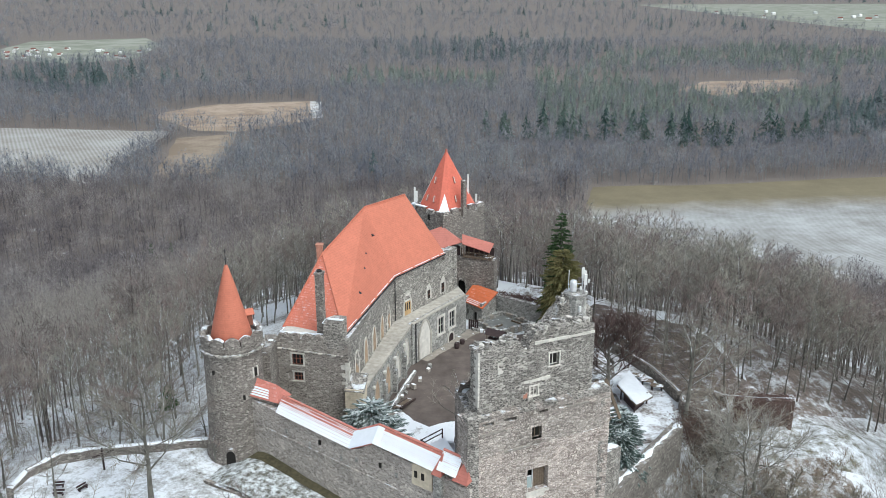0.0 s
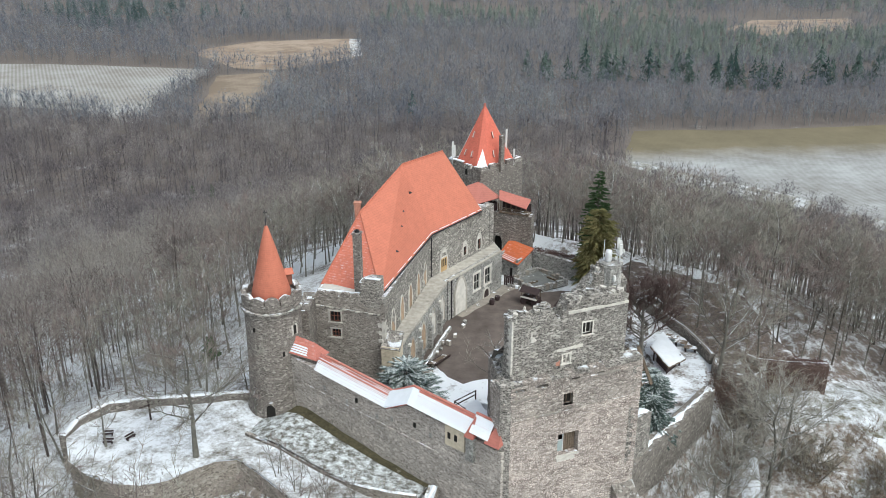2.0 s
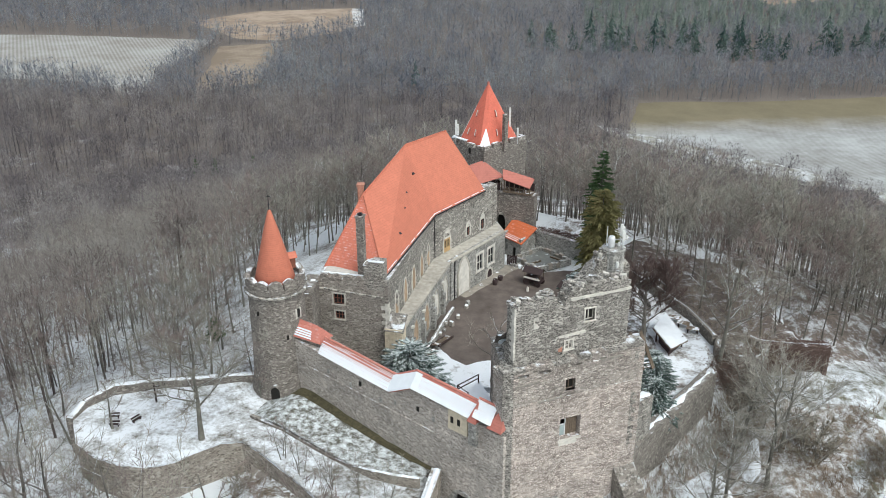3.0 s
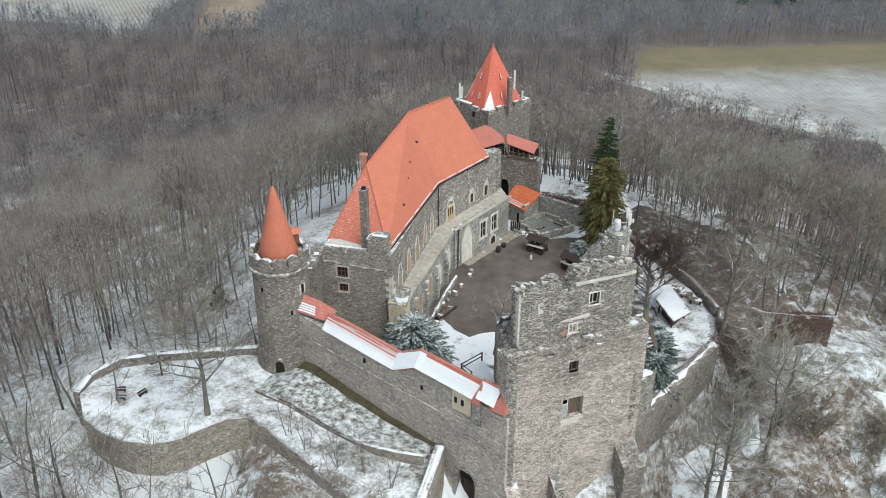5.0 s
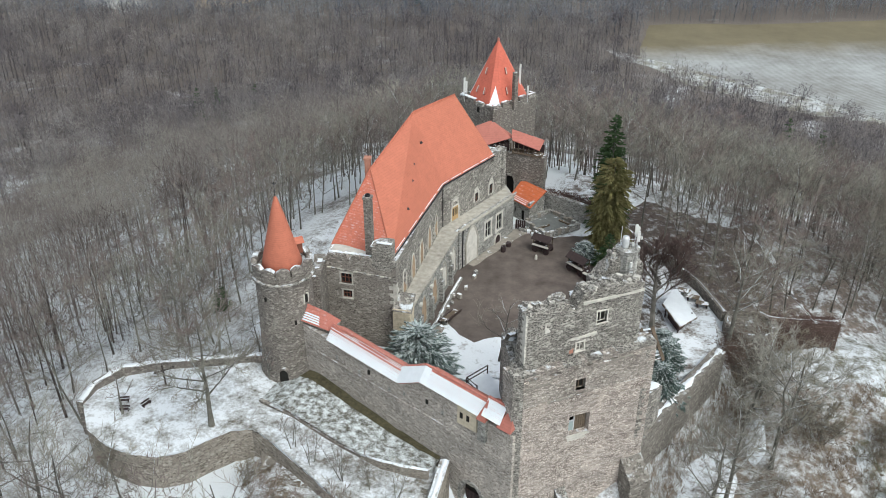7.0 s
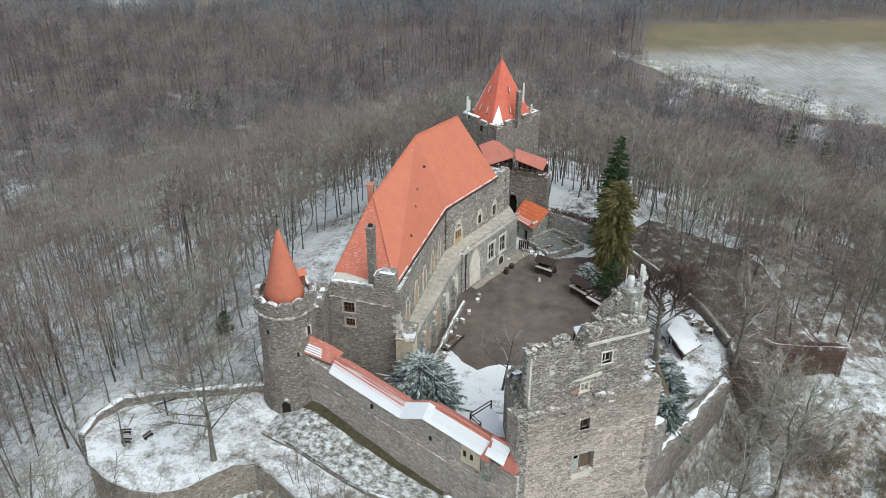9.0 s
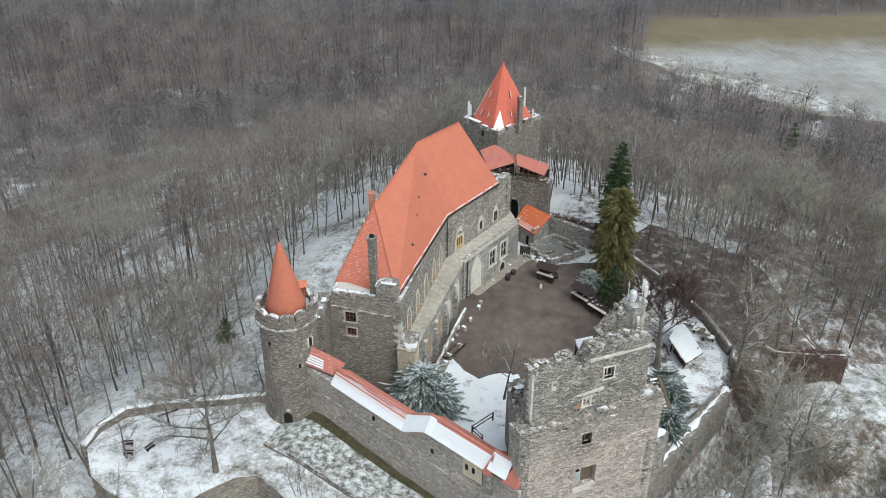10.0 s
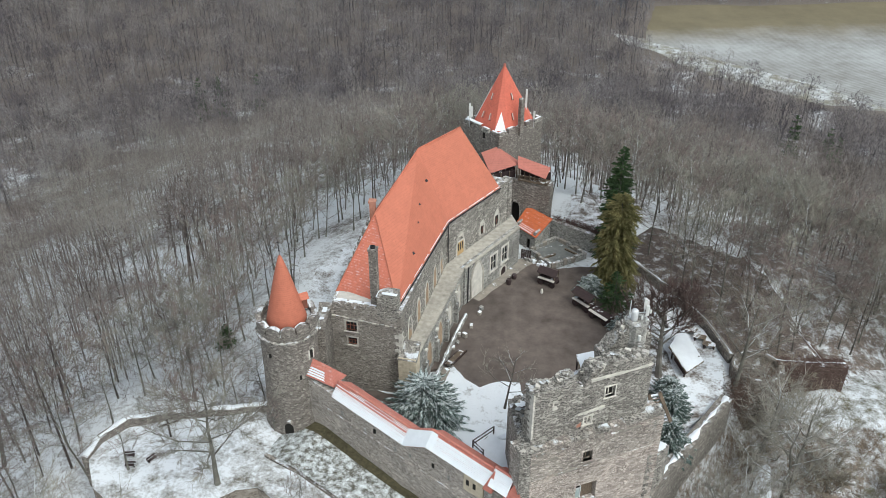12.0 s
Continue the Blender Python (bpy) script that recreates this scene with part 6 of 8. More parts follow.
build_far_tower()


# ---- outer works ----
def strip_wall(name, pts, tops, bottom, thick, material, label, snow=True, step=0.9, full=0.45):
    """A wall along a plan line, outer side to the right of travel seen from above... built stretch by stretch under one thing."""
    w = thing(name, (pts[0][0], pts[0][1], bottom), label, "wall")
    for k, (p, q) in enumerate(zip(pts, pts[1:])):
        a, b = tops[k], tops[k + 1]
        ln = math.hypot(q[0] - p[0], q[1] - p[1])
        j = jag(p[0], 0.08)
        s = Shape()
        rubble_wall(s, p, q, bottom, max(a, b), thick, top=lambda u: a + (b - a) * u / ln + j(u + p[1]), step=step, rough=0.06, seed=p[0])
        part("wall_stretch", s, material, w)
        if snow:
            f, s = Face(p, q), Shape()
            n = max(2, int(ln / 0.35))
            for i in range(n + 1):
                u = ln * i / n
                z = a + (b - a) * i / n + j(u + p[1])
                g_ = noise.noise((p[0] + u * 0.5, p[1], 4.2))
                wd = thick * 0.5 * max(0.03, min(1.0, full + 0.9 * g_ + 0.25 * noise.noise((u * 2.1, p[1], 9.0))))
                o = 0.12 * noise.noise((u * 0.7, p[0], 3.0))
                for c_, h_ in ((-1, -0.06), (-0.7, 0.05), (0, 0.1), (0.7, 0.05), (1, -0.06)):
                    s.v.append(tuple(f.at(u, z + h_, -thick / 2 + o + wd * c_)))
            for i in range(n):
                for c_ in range(4):
                    s.f.append((i * 5 + c_, (i + 1) * 5 + c_, (i + 1) * 5 + c_ + 1, i * 5 + c_ + 1))
            part("snow_cap", s, MAT_SNOW, w, smooth=True)
    return w


# west terrace: a snow-covered platform behind a curved retaining wall
M_TERRACE = snow_ground("terrace_snow", (0.17, 0.155, 0.13), 0.36, 0.54, 0.4, thaw=(-31.0, -23.0, 0.05))
M_SCRUB = snow_ground("frosted_grass", (0.115, 0.108, 0.088), 0.43, 0.59, 1.5, (0.72, 0.76, 0.78))


def terrace_z(x, y=70.0):
    near = math.hypot(x + 22.3, y - 79.0)
    return 2.4 - 1.2 * float(smooth((x + 26) / 20)) - 0.55 * float(smooth((6 - near) / 4))


s = Shape()
outline = SOUTH + inner + NORTH[1:-1]
bm = bmesh.new()
vs = [bm.verts.new((x, y, terrace_z(x))) for x, y in outline]
bm.faces.new(vs)
bmesh.ops.triangulate(bm, faces=bm.faces[:])
for _ in range(5):
    bmesh.ops.subdivide_edges(bm, edges=[e for e in bm.edges if e.calc_length() > 1.6], cuts=1)
    bmesh.ops.triangulate(bm, faces=bm.faces[:])
for v in bm.verts:
    v.co.z = terrace_z(v.co.x, v.co.y) + 0.12 * noise.noise((v.co.x * 0.35, v.co.y * 0.35, 0))
me = bpy.data.meshes.new("terrace_snow")
bm.to_mesh(me)
bm.free()
me.materials.append(M_TERRACE)
me.polygons.foreach_set("use_smooth", [True] * len(me.polygons))
tagged(new("terrace_snow", me), "snow-covered terrace with bare patches outside the wall", "snow", kind="structure")
strip_wall("retaining_wall", SOUTH, [2.28] * 8 + [2.25, 2.0, 1.7, 1.3, 1.1], -7, 0.8, MAT_BANK, "curved brown rubble retaining wall of the terrace", False)
strip_wall("parapet_wall", NORTH[::-1], [2.7, 3.1, 3.4, 3.4, 3.3, 3.2], -4, 0.8, MAT_BASALT, "curved terrace parapet capped with snow", full=1.0)
# bank along the curtain wall
LOWLINE = [(-25.0, 75.4), (-20.6, 73.0), (-15.0, 69.4), (-10.6, 66.9), (-5.6, 65.9)]
s = Shape()
cur = Face((-20.3, 80.2), (2.35, 63.75))
n = 30
rows_ = []
for i in range(n + 1):
    t = i / n
    k = min(int(t * 4), 3)
    lo_ = lerp((*LOWLINE[k], 0), (*LOWLINE[k + 1], 0), t * 4 - k)
    hi_ = cur.at(-2.6 + 22.0 * t, 0, -0.2)
    rows_.append([(lo_.x + (hi_.x - lo_.x) * v, lo_.y + (hi_.y - lo_.y) * v, terrace_z(lo_.x) + 0.55 * min(1, t * 5) - 0.5 * t * v + 0.5 * (1 - t) * v * min(1, t * 5) - 0.5 * (1 - min(1, t * 6)) + 0.1 * noise.noise((i * 0.8, v * 4, 0))) for v in (0, 0.2, 0.4, 0.6, 0.78, 1.0)])
for i in range(n):
    for j in range(5):
        s.poly([rows_[i][j], rows_[i + 1][j], rows_[i + 1][j + 1], rows_[i][j + 1]])
tagged(part("grass_bank", s, M_SCRUB, smooth=True), "frosted grass bank below the curtain wall", "grass", kind="structure")
s = Shape()
for i in range(n):
    a, b = rows_[i], rows_[i + 1]
    up = Vector((0, 0, 0.06))
    s.poly([Vector(a[4]) + up, Vector(b[4]) + up, Vector(b[5]) + up * 3, Vector(a[5]) + up * 3])
tagged(part("moss_strip", s, MAT_GRASS), "bare mossy strip at the wall foot", "grass", kind="structure")
strip_wall("low_wall", [(-12.6, 68.0), (-10.4, 66.75), (-7.6, 66.0), (-5.6, 65.7)], [1.8, 2.3, 2.35, 2.35], -1, 0.35, MAT_BANK, "low brown retaining wall of the bank")
strip_wall("low_wall", [(-24.6, 75.0), (-20.6, 72.85), (-15.0, 69.25), (-12.6, 68.0)], [2.62, 2.45, 2.05, 1.9], 0, 0.3, MAT_BASALT, "low dark stone kerb of the terrace path", False)
strip_wall("end_wall", [(-5.9, 60.4), (-4.5, 67.6)][::-1], [2.2, 1.8], -7, 0.9, MAT_BANK, "snow-capped end wall beside the gate")

strip_wall("low_wall", [(-6.9, 90.4), (-5.9, 95.0), (-4.9, 99.6), (-3.7, 104.4)], [1.2, 1.0, 0.95, 0.7], -1, 0.5, MAT_ARCADE, "low pale stone wall edged with snow below the arcade", full=0.15)

# eastern works
strip_wall("curtain_wall", [(15.4, 70.6), (17.2, 73.6), (21, 78.8), (25, 84.2), (28.4, 88.8)], [2.4, 2.0, 1.5, 1.3, 1.1], -13, 1.4, MAT_OVERGROWN, "ruined curtain wall descending from the keep", full=0.3)
strip_wall("pier", [(16.0, 72.7), (17.2, 73.8), (18.0, 75.2)], [7.2, 7.0, 6.5], -10, 1.5, MAT_UPPER, "ruined rubble pier capped with snow beside the keep", full=0.75)
ba = thing("bastion", (33, 95.2, -10), "round open bastion of brown rubble with snow on its rim", "tower")
s = Shape()
s.ring(33, 95.2, [(3.7, -12), (3.4, -4), (3.3, 0.9), (3.2, 1.2), (2.55, 1.1), (2.5, 0.4), (0, 0.4)], 40, 0.2)
part("shaft", s, MAT_OVERGROWN, ba)
for k in range(26):
    if noise.noise((k * 0.6, 2.2, 0)) > 0.22:
        s = Shape()
        t = k / 26 * 2 * math.pi
        s.tube([(33 + 2.9 * math.cos(t), 95.2 + 2.9 * math.sin(t), 1.2), (33 + 2.9 * math.cos(t + 0.24), 95.2 + 2.9 * math.sin(t + 0.24), 1.2)], [0.09, 0.09], 5)
        part("snow_cap", s, MAT_SNOW, ba)
strip_wall("vine_wall", [(35.6, 95.6), (40, 96.2), (45.0, 97.0)], [1.2, 0.6, 0.0], -12, 1.7, MAT_VINE, "rubble wall overgrown with dark red vines", full=0.05)
strip_wall("slope_wall", [(45.0, 97.0), (42, 108), (38, 122)], [-2.4, -2.0, 0.5], -14, 0.7, MAT_VINE, "low wall dusted with snow along the slope", True, full=0.1)
strip_wall("yard_wall", [(30.4, 97.0), (28.8, 104), (25.5, 111), (21, 118), (17.8, 122.4)], [1.5, 1.4, 1.5, 1.6, 1.9], -8, 0.7, MAT_OVERGROWN, "low overgrown courtyard wall dusted with snow", full=0.2)
strip_wall("yard_wall", [(8.4, 126.3), (12.8, 123.6), (17.2, 120.6)], [3.3, 3.2, 2.9], -4, 0.8, MAT_ARCADE, "pale rubble courtyard wall under dark vines", False)


def tangle(p, q, count, spread, z0, z1, material, label, seed):
    """Vines hanging over a wall: short bent runners along its line."""
    r, s = random.Random(seed), Shape()
    for _ in range(count):
        c = lerp(p, q, r.random()) + Vector((r.gauss(0, spread), r.gauss(0, spread), r.uniform(z0, z1)))
        d = Vector((r.gauss(0, 1), r.gauss(0, 1), r.gauss(-0.4, 0.7))).normalized() * r.uniform(0.2, 0.55)
        s.poly([c, c + d, c + Vector((0.05, 0.05, 0.06))])
    tagged(part("vines", s, material), label, "vines", kind="stuff")


MAT_VINES = wood_far("dark_red_vines", (0.095, 0.06, 0.053), (0.165, 0.108, 0.096), 0.5)
MAT_DRY_VINES = wood_far("dry_brown_vines", (0.12, 0.085, 0.07), (0.2, 0.14, 0.118), 0.4)
tangle((8.8, 126.9, 3.2), (17.6, 122.6, 3.0), 3400, 0.45, -0.7, 0.6, MAT_VINES, "tangle of dark red vines on the courtyard wall", 8)
tangle((36.2, 96.2, 0.9), (44.8, 97.6, 0.1), 3600, 0.55, -2.6, 0.5, MAT_VINES, "tangle of dark red vines over the slope wall", 9)
tangle((28.6, 89.6, 0.6), (31.0, 93.0, 0.8), 2200, 1.0, -3.0, 0.9, MAT_DRY_VINES, "dry brown creepers over the ruined wall", 10)
tangle((33.6, 92.4, 0.8), (35.6, 94.6, 0.8), 1800, 0.7, -4.0, 0.7, MAT_DRY_VINES, "dry brown creepers hanging on the bastion", 11)

# stone platform beside the hut
pf = thing("stone_platform", (9.5, 121, 0), "low walled stone platform with a grey floor", "platform")
P4 = [(5.4, 121.4), (8.2, 117.2), (13.6, 120.6), (9.4, 125.2)]
s = Shape()
s.prism(P4, -0.5, 0.55)
part("floor", s, MAT_POND, pf)
r = random.Random(3)
for i in range(4):
    p, q = Vector((*P4[i], 0)), Vector((*P4[(i + 1) % 4], 0))
    k = int((q - p).length / 0.7)
    for j in range(k):
        s = Shape()
        a, b = p.lerp(q, (j + 0.03) / k), p.lerp(q, (j + 0.97) / k)
        h = 0.8 + r.uniform(-0.15, 0.3)
        s.beam((a.x, a.y, h / 2 + 0.2), (b.x, b.y, h / 2 + 0.2), 0.5, h)
        part("kerb_stone", s, MAT_PAVE if r.random() < 0.4 else MAT_ARCADE, pf)
s = Shape()
s.beam((7.2, 119.2, 0.7), (9.0, 120.6, 0.7), 0.25, 0.25)
tagged(part("timber_beam", s, MAT_WOOD), "weathered timber beam on the platform", "beam", "beams on the platform")
s = Shape()
s.beam((10.6, 122.2, 0.7), (12.4, 120.6, 0.7), 0.25, 0.25)
tagged(part("timber_beam", s, MAT_WOOD), "weathered timber beam on the platform", "beam", "beams on the platform")
r = random.Random(31)
for k in range(22):
    s, a = Shape(), r.uniform(0, 3)
    s.box((r.uniform(4.2, 7.6), 0, 0), (0.3, 0, 0), (0, 0.2, 0), (0, 0, 0.2))
    x0 = s.v[0][0] + 0.3
    y0 = 119.8 - (x0 - 4.2) * 0.75 + r.uniform(-0.8, 0.8)
    sc = r.uniform(0.5, 1.1)
    s.v = [((vx - x0) * sc * math.cos(a) - vy * sc * math.sin(a) + x0, (vx - x0) * sc * math.sin(a) + vy * sc * math.cos(a) + y0, vz * sc + 0.55) for vx, vy, vz in s.v]
    tagged(part("stone_block", s, MAT_ARCADE if k % 3 else MAT_SNOW), "loose pale stone beside the platform", "stone", "stones beside the platform")


def cart(at, turn, long=3.4, cover=True):
    """A dark covered market cart on wheels."""
    c = thing("market_cart", (0, 0, 0), "dark wooden market cart with a sloping cover", "cart", "carts in the courtyard")
    BASE[c.name] = (0, 0, 0)
    h = long / 2
    s = Shape()
    s.box((0, 0, 0.95), (h, 0, 0), (0, 0.65, 0), (0, 0, 0.3))
    part("body", s, MAT_CART, c)
    for x in (-h * 0.7, h * 0.7):
        for y in (-0.72, 0.72):
            s = Shape()
            s.tube([(x, y - 0.05, 0.5), (x, y + 0.05, 0.5)], [0.5, 0.5], 14)
            w = part("wheel", s, MAT_CART, c)
            s = Shape()
            s.tube([(x, y - 0.09, 0.5), (x, y + 0.09, 0.5)], [0.1, 0.1], 8)
            part("hub", s, MAT_IRON, w)
    if cover:
        for x in (-h + 0.08, h - 0.08):
            for y in (-0.6, 0.6):
                s = Shape()
                s.beam((x, y, 1.2), (x, y, 2.3 + 0.2 * (y > 0)), 0.09, 0.09, (1, 0, 0))
                part("post", s, MAT_WOOD, c)
        s = Shape()
        roof_slab(s, [(-h - 0.2, -0.95, 2.1), (h + 0.2, -0.95, 2.1), (h + 0.2, 0.0, 2.75), (-h - 0.2, 0.0, 2.75)], 0.07)
        roof_slab(s, [(h + 0.2, 0.95, 2.1), (-h - 0.2, 0.95, 2.1), (-h - 0.2, 0.0, 2.75), (h + 0.2, 0.0, 2.75)], 0.07)
        part("cover", s, plain("dark_brown_felt", (0.048, 0.034, 0.034), 0.2, 3), c)
    s = Shape()
    s.box((0, -0.75, 1.22), (h, 0, 0), (0, 0.22, 0.02), (0, 0, 0.03))
    part("counter", s, MAT_LIME, c, "pale wooden counter")
    c.matrix_basis = pose(*at, 0, 0, turn)
    return c


cart((7.6, 112.9, 0.38), -30, 2.6)
cart((12.3, 107.4, 0.38), -48, 3.0)
cart((14.4, 104.6, 0.38), -48, 3.2, False)
s = Shape()
s.ring(6.6, 110.6, [(0.22, 0.38), (0.18, 0.9), (0.05, 1.1), (0, 1.12)], 10)
tagged(part("stone_post", s, MAT_LIME), "small pale stone post in the yard", "post")
for x, y, h in ((1.2, 112.6, 0.9), (2.0, 114.2, 0.7)):
    s = Shape()
    s.ring(x + 0.7, y - 0.2, [(0.0, 0.4), (0.32, 0.42), (0.4, 0.4 + h * 0.6), (0.34, 0.4 + h), (0.0, 0.4 + h)], 12)
    tagged(part("barrel", s, MAT_CART), "dark wooden barrel beside the palace door", "barrel", "barrels beside the door")
gate = thing("board_gate", (4.4, 119.2, 0.4), "dark boarded gate beside the palace corner", "gate")
for k in range(5):
    s = Shape()
    s.beam((3.9 + 0.3 * k, 119.6 - 0.1 * k, 0.4), (3.9 + 0.3 * k, 119.6 - 0.1 * k, 2.0), 0.26, 0.06, (0.3, -0.95, 0))
    part("board", s, MAT_CART, gate)

# snowy shed and clutter in the east yard
sh = thing("shed", (24, 96.8, 0), "open timber shed with a snow-covered roof", "shed")
for x, y in ((22.6, 96.8), (24.3, 100.3), (25.6, 95.6), (23.6, 93.4)):
    s = Shape()
    s.beam((x, y, 0), (x, y, 2.0), 0.16, 0.16, (1, 0, 0))
    part("post", s, MAT_CART, sh)
s = Shape()
roof_slab(s, [(23.5, 92.4, 1.9), (26.2, 95.0, 1.7), (24.5, 101.2, 2.3), (22.0, 96.8, 2.4)], 0.16)
part("roof", s, MAT_WOOD, sh)
s = Shape()
roof_slab(s, [(23.55, 92.5, 2.02), (26.1, 95.0, 1.82), (24.45, 101.1, 2.42), (22.1, 96.8, 2.52)], 0.1)
part("roof_snow", s, MAT_SNOW, sh, "smooth white snow on the roof")
s = Shape()
s.prism([(22.9, 96.6), (23.7, 93.6), (25.3, 95.6), (24.2, 99.6)], 0.2, 1.6)
part("crate", s, MAT_CART, sh)
for k in range(3):
    tb = thing("garden_table", (26.0 + k * 0.9, 102.4 - k * 1.5, 0.3), "dark outdoor table with snow on top", "table", "tables in the east yard")
    x, y = 26.0 + k * 0.9, 102.4 - k * 1.5
    s = Shape()
    s.box((x, y, 1.05), (0.75, -0.3, 0), (0.2, 0.45, 0), (0, 0, 0.04))
    part("tabletop", s, MAT_WOOD, tb)
    for dx, dy in ((-0.6, 0.1), (0.6, -0.1)):
        s = Shape()
        s.box((x + dx, y + dy, 0.66), (0.05, 0, 0), (0, 0.3, 0), (0, 0, 0.36))
        part("leg", s, MAT_CART, tb)
# timber stair and props on the keep's east side
tsr = thing("timber_stair", (16, 74, 8), "weathered timber stair and props beside the keep", "stair")
for a in (0, 1.1):
    s = Shape()
    s.beam((14.6 + a, 73.5 + a * 0.4, 14.6), (16.6 + a, 70.9 + a * 0.4 + 4, 9.6), 0.12, 0.35)
    part("stringer", s, MAT_WOOD, tsr)
for k in range(9):
    s = Shape()
    p = lerp((15.15, 73.8, 14.6), (17.15, 75.2, 9.6), (k + 0.5) / 9)
    s.box(p, (0.55, 0.2, 0), (0.1, 0.16, 0), (0, 0, 0.035))
    part("tread", s, MAT_SNOW if k % 3 == 0 else MAT_WOOD, tsr)
# snow-covered decking and posts inside the front curtain
dk = thing("deck", (0.5, 74, 0.3), "snow-covered timber deck with a railing", "deck")
s = Shape()
s.prism([(-3.6, 72.8), (1.2, 69.4), (2.6, 71.6), (-0.6, 77.6)], 0.3, 3.4)
part("platform", s, MAT_SNOW, dk)
for k in range(6):
    s = Shape()
    p = lerp((-3.5, 73.0, 3.4), (-0.7, 77.4, 3.4), k / 5)
    s.beam(p, p + Vector((0, 0, 1.0)), 0.08, 0.08, (1, 0, 0))
    part("post", s, MAT_CART, dk)
for z in (3.9, 4.35):
    s = Shape()
    s.beam((-3.5, 73.0, z), (-0.7, 77.4, z), 0.07, 0.07)
    part("rail", s, MAT_CART, dk)
ld = thing("landing", (-0.8, 71.6, 0.3), "snow-covered timber landing with a railing behind the wall walk", "landing")
LAND = [(-2.3, 72.0), (-1.1, 70.3), (0.9, 67.2), (1.85, 66.3), (1.15, 71.4), (0.1, 74.3)]
s = Shape()
s.prism(LAND, 7.8, 7.96)
part("floor", s, MAT_WOOD, ld)
s = Shape()
s.prism([(x * 0.97 - 0.02, y) for x, y in LAND], 7.964, 8.08)
part("snow", s, MAT_SNOW, ld, "smooth white snow on the boards")
for x, y in ((-2.15, 72.0), (-1.1, 70.75), (-0.1, 74.05), (0.1, 69.0)):
    s = Shape()
    s.beam((x, y, 0.3), (x, y, 9.1), 0.14, 0.14, (1, 0, 0))
    part("post", s, MAT_CART, ld)
for z in (8.6, 9.05):
    s = Shape()
    s.beam((-2.15, 72.0, z), (-0.1, 74.1, z), 0.08, 0.08)
    part("rail", s, MAT_CART, ld)
    s = Shape()
    s.beam((-2.15, 72.0, z), (-1.1, 70.75, z), 0.08, 0.08)
    part("rail", s, MAT_CART, ld)
s = Shape()
s.beam((0.5, 73.6, 7.9), (1.6, 78.0, 4.2), 0.9, 0.16)
part("stair_flight", s, MAT_SNOW, ld, "snow-covered flight of steps")
bn = thing("dust_bin", (-13.0, 85.0, 0.4), "green grey bin against the palace wall", "bin")
s = Shape()
s.box((-13.2, 84.2, 0.95), (0.7, -0.4, 0), (0.3, 0.5, 0), (0, 0, 0.5))
part("body", s, plain("green_plastic", (0.05, 0.08, 0.06), 0.2), bn)
s = Shape()
s.box((-13.2, 84.2, 1.5), (0.74, -0.42, 0), (0.32, 0.54, 0), (0, 0, 0.05))
part("lid", s, MAT_SNOW, bn)
# benches on the terrace
for x, y, a in ((-39.0, 74.0, 10), (-38.4, 72.6, 4), (-36.4, 73.6, 60)):
    be = thing("bench", (0, 0, 0), "dark wooden park bench in the snow", "bench", "benches on the terrace")
    BASE[be.name] = (0, 0, 0)
    for k in range(3):
        s = Shape()
        s.box((0, -0.2 + 0.17 * k, 0.45), (0.8, 0, 0), (0, 0.07, 0), (0, 0, 0.025))
        part("seat_board", s, MAT_CART, be)
    s = Shape()
    s.box((0, 0.3, 0.75), (0.8, 0, 0), (0, 0.03, 0.02), (0, 0, 0.14))
    part("backrest", s, MAT_CART, be)
    for dx in (-0.6, 0.6):
        s = Shape()
        s.box((dx, 0.02, 0.21), (0.05, 0, 0), (0, 0.25, 0), (0, 0, 0.21))
        part("leg", s, MAT_CART, be)
    be.matrix_basis = pose(x, y, terrace_z(x) + 0.02, 0, 0, a) @ Matrix.Diagonal((0.7, 0.7, 0.6, 1))
sg = thing("wooden_cross_post", (-36.0, 78.0, 2.4), "dark wooden post with an angled crossbar", "post")
s = Shape()
s.beam((-35.6, 77.2, 2.3), (-35.6, 77.2, 5.0), 0.16, 0.16, (1, 0, 0))
part("post", s, MAT_CART, sg)
s = Shape()
s.beam((-36.6, 77.0, 4.0), (-34.4, 77.4, 4.7), 0.12, 0.16)
part("crossbar", s, MAT_CART, sg)


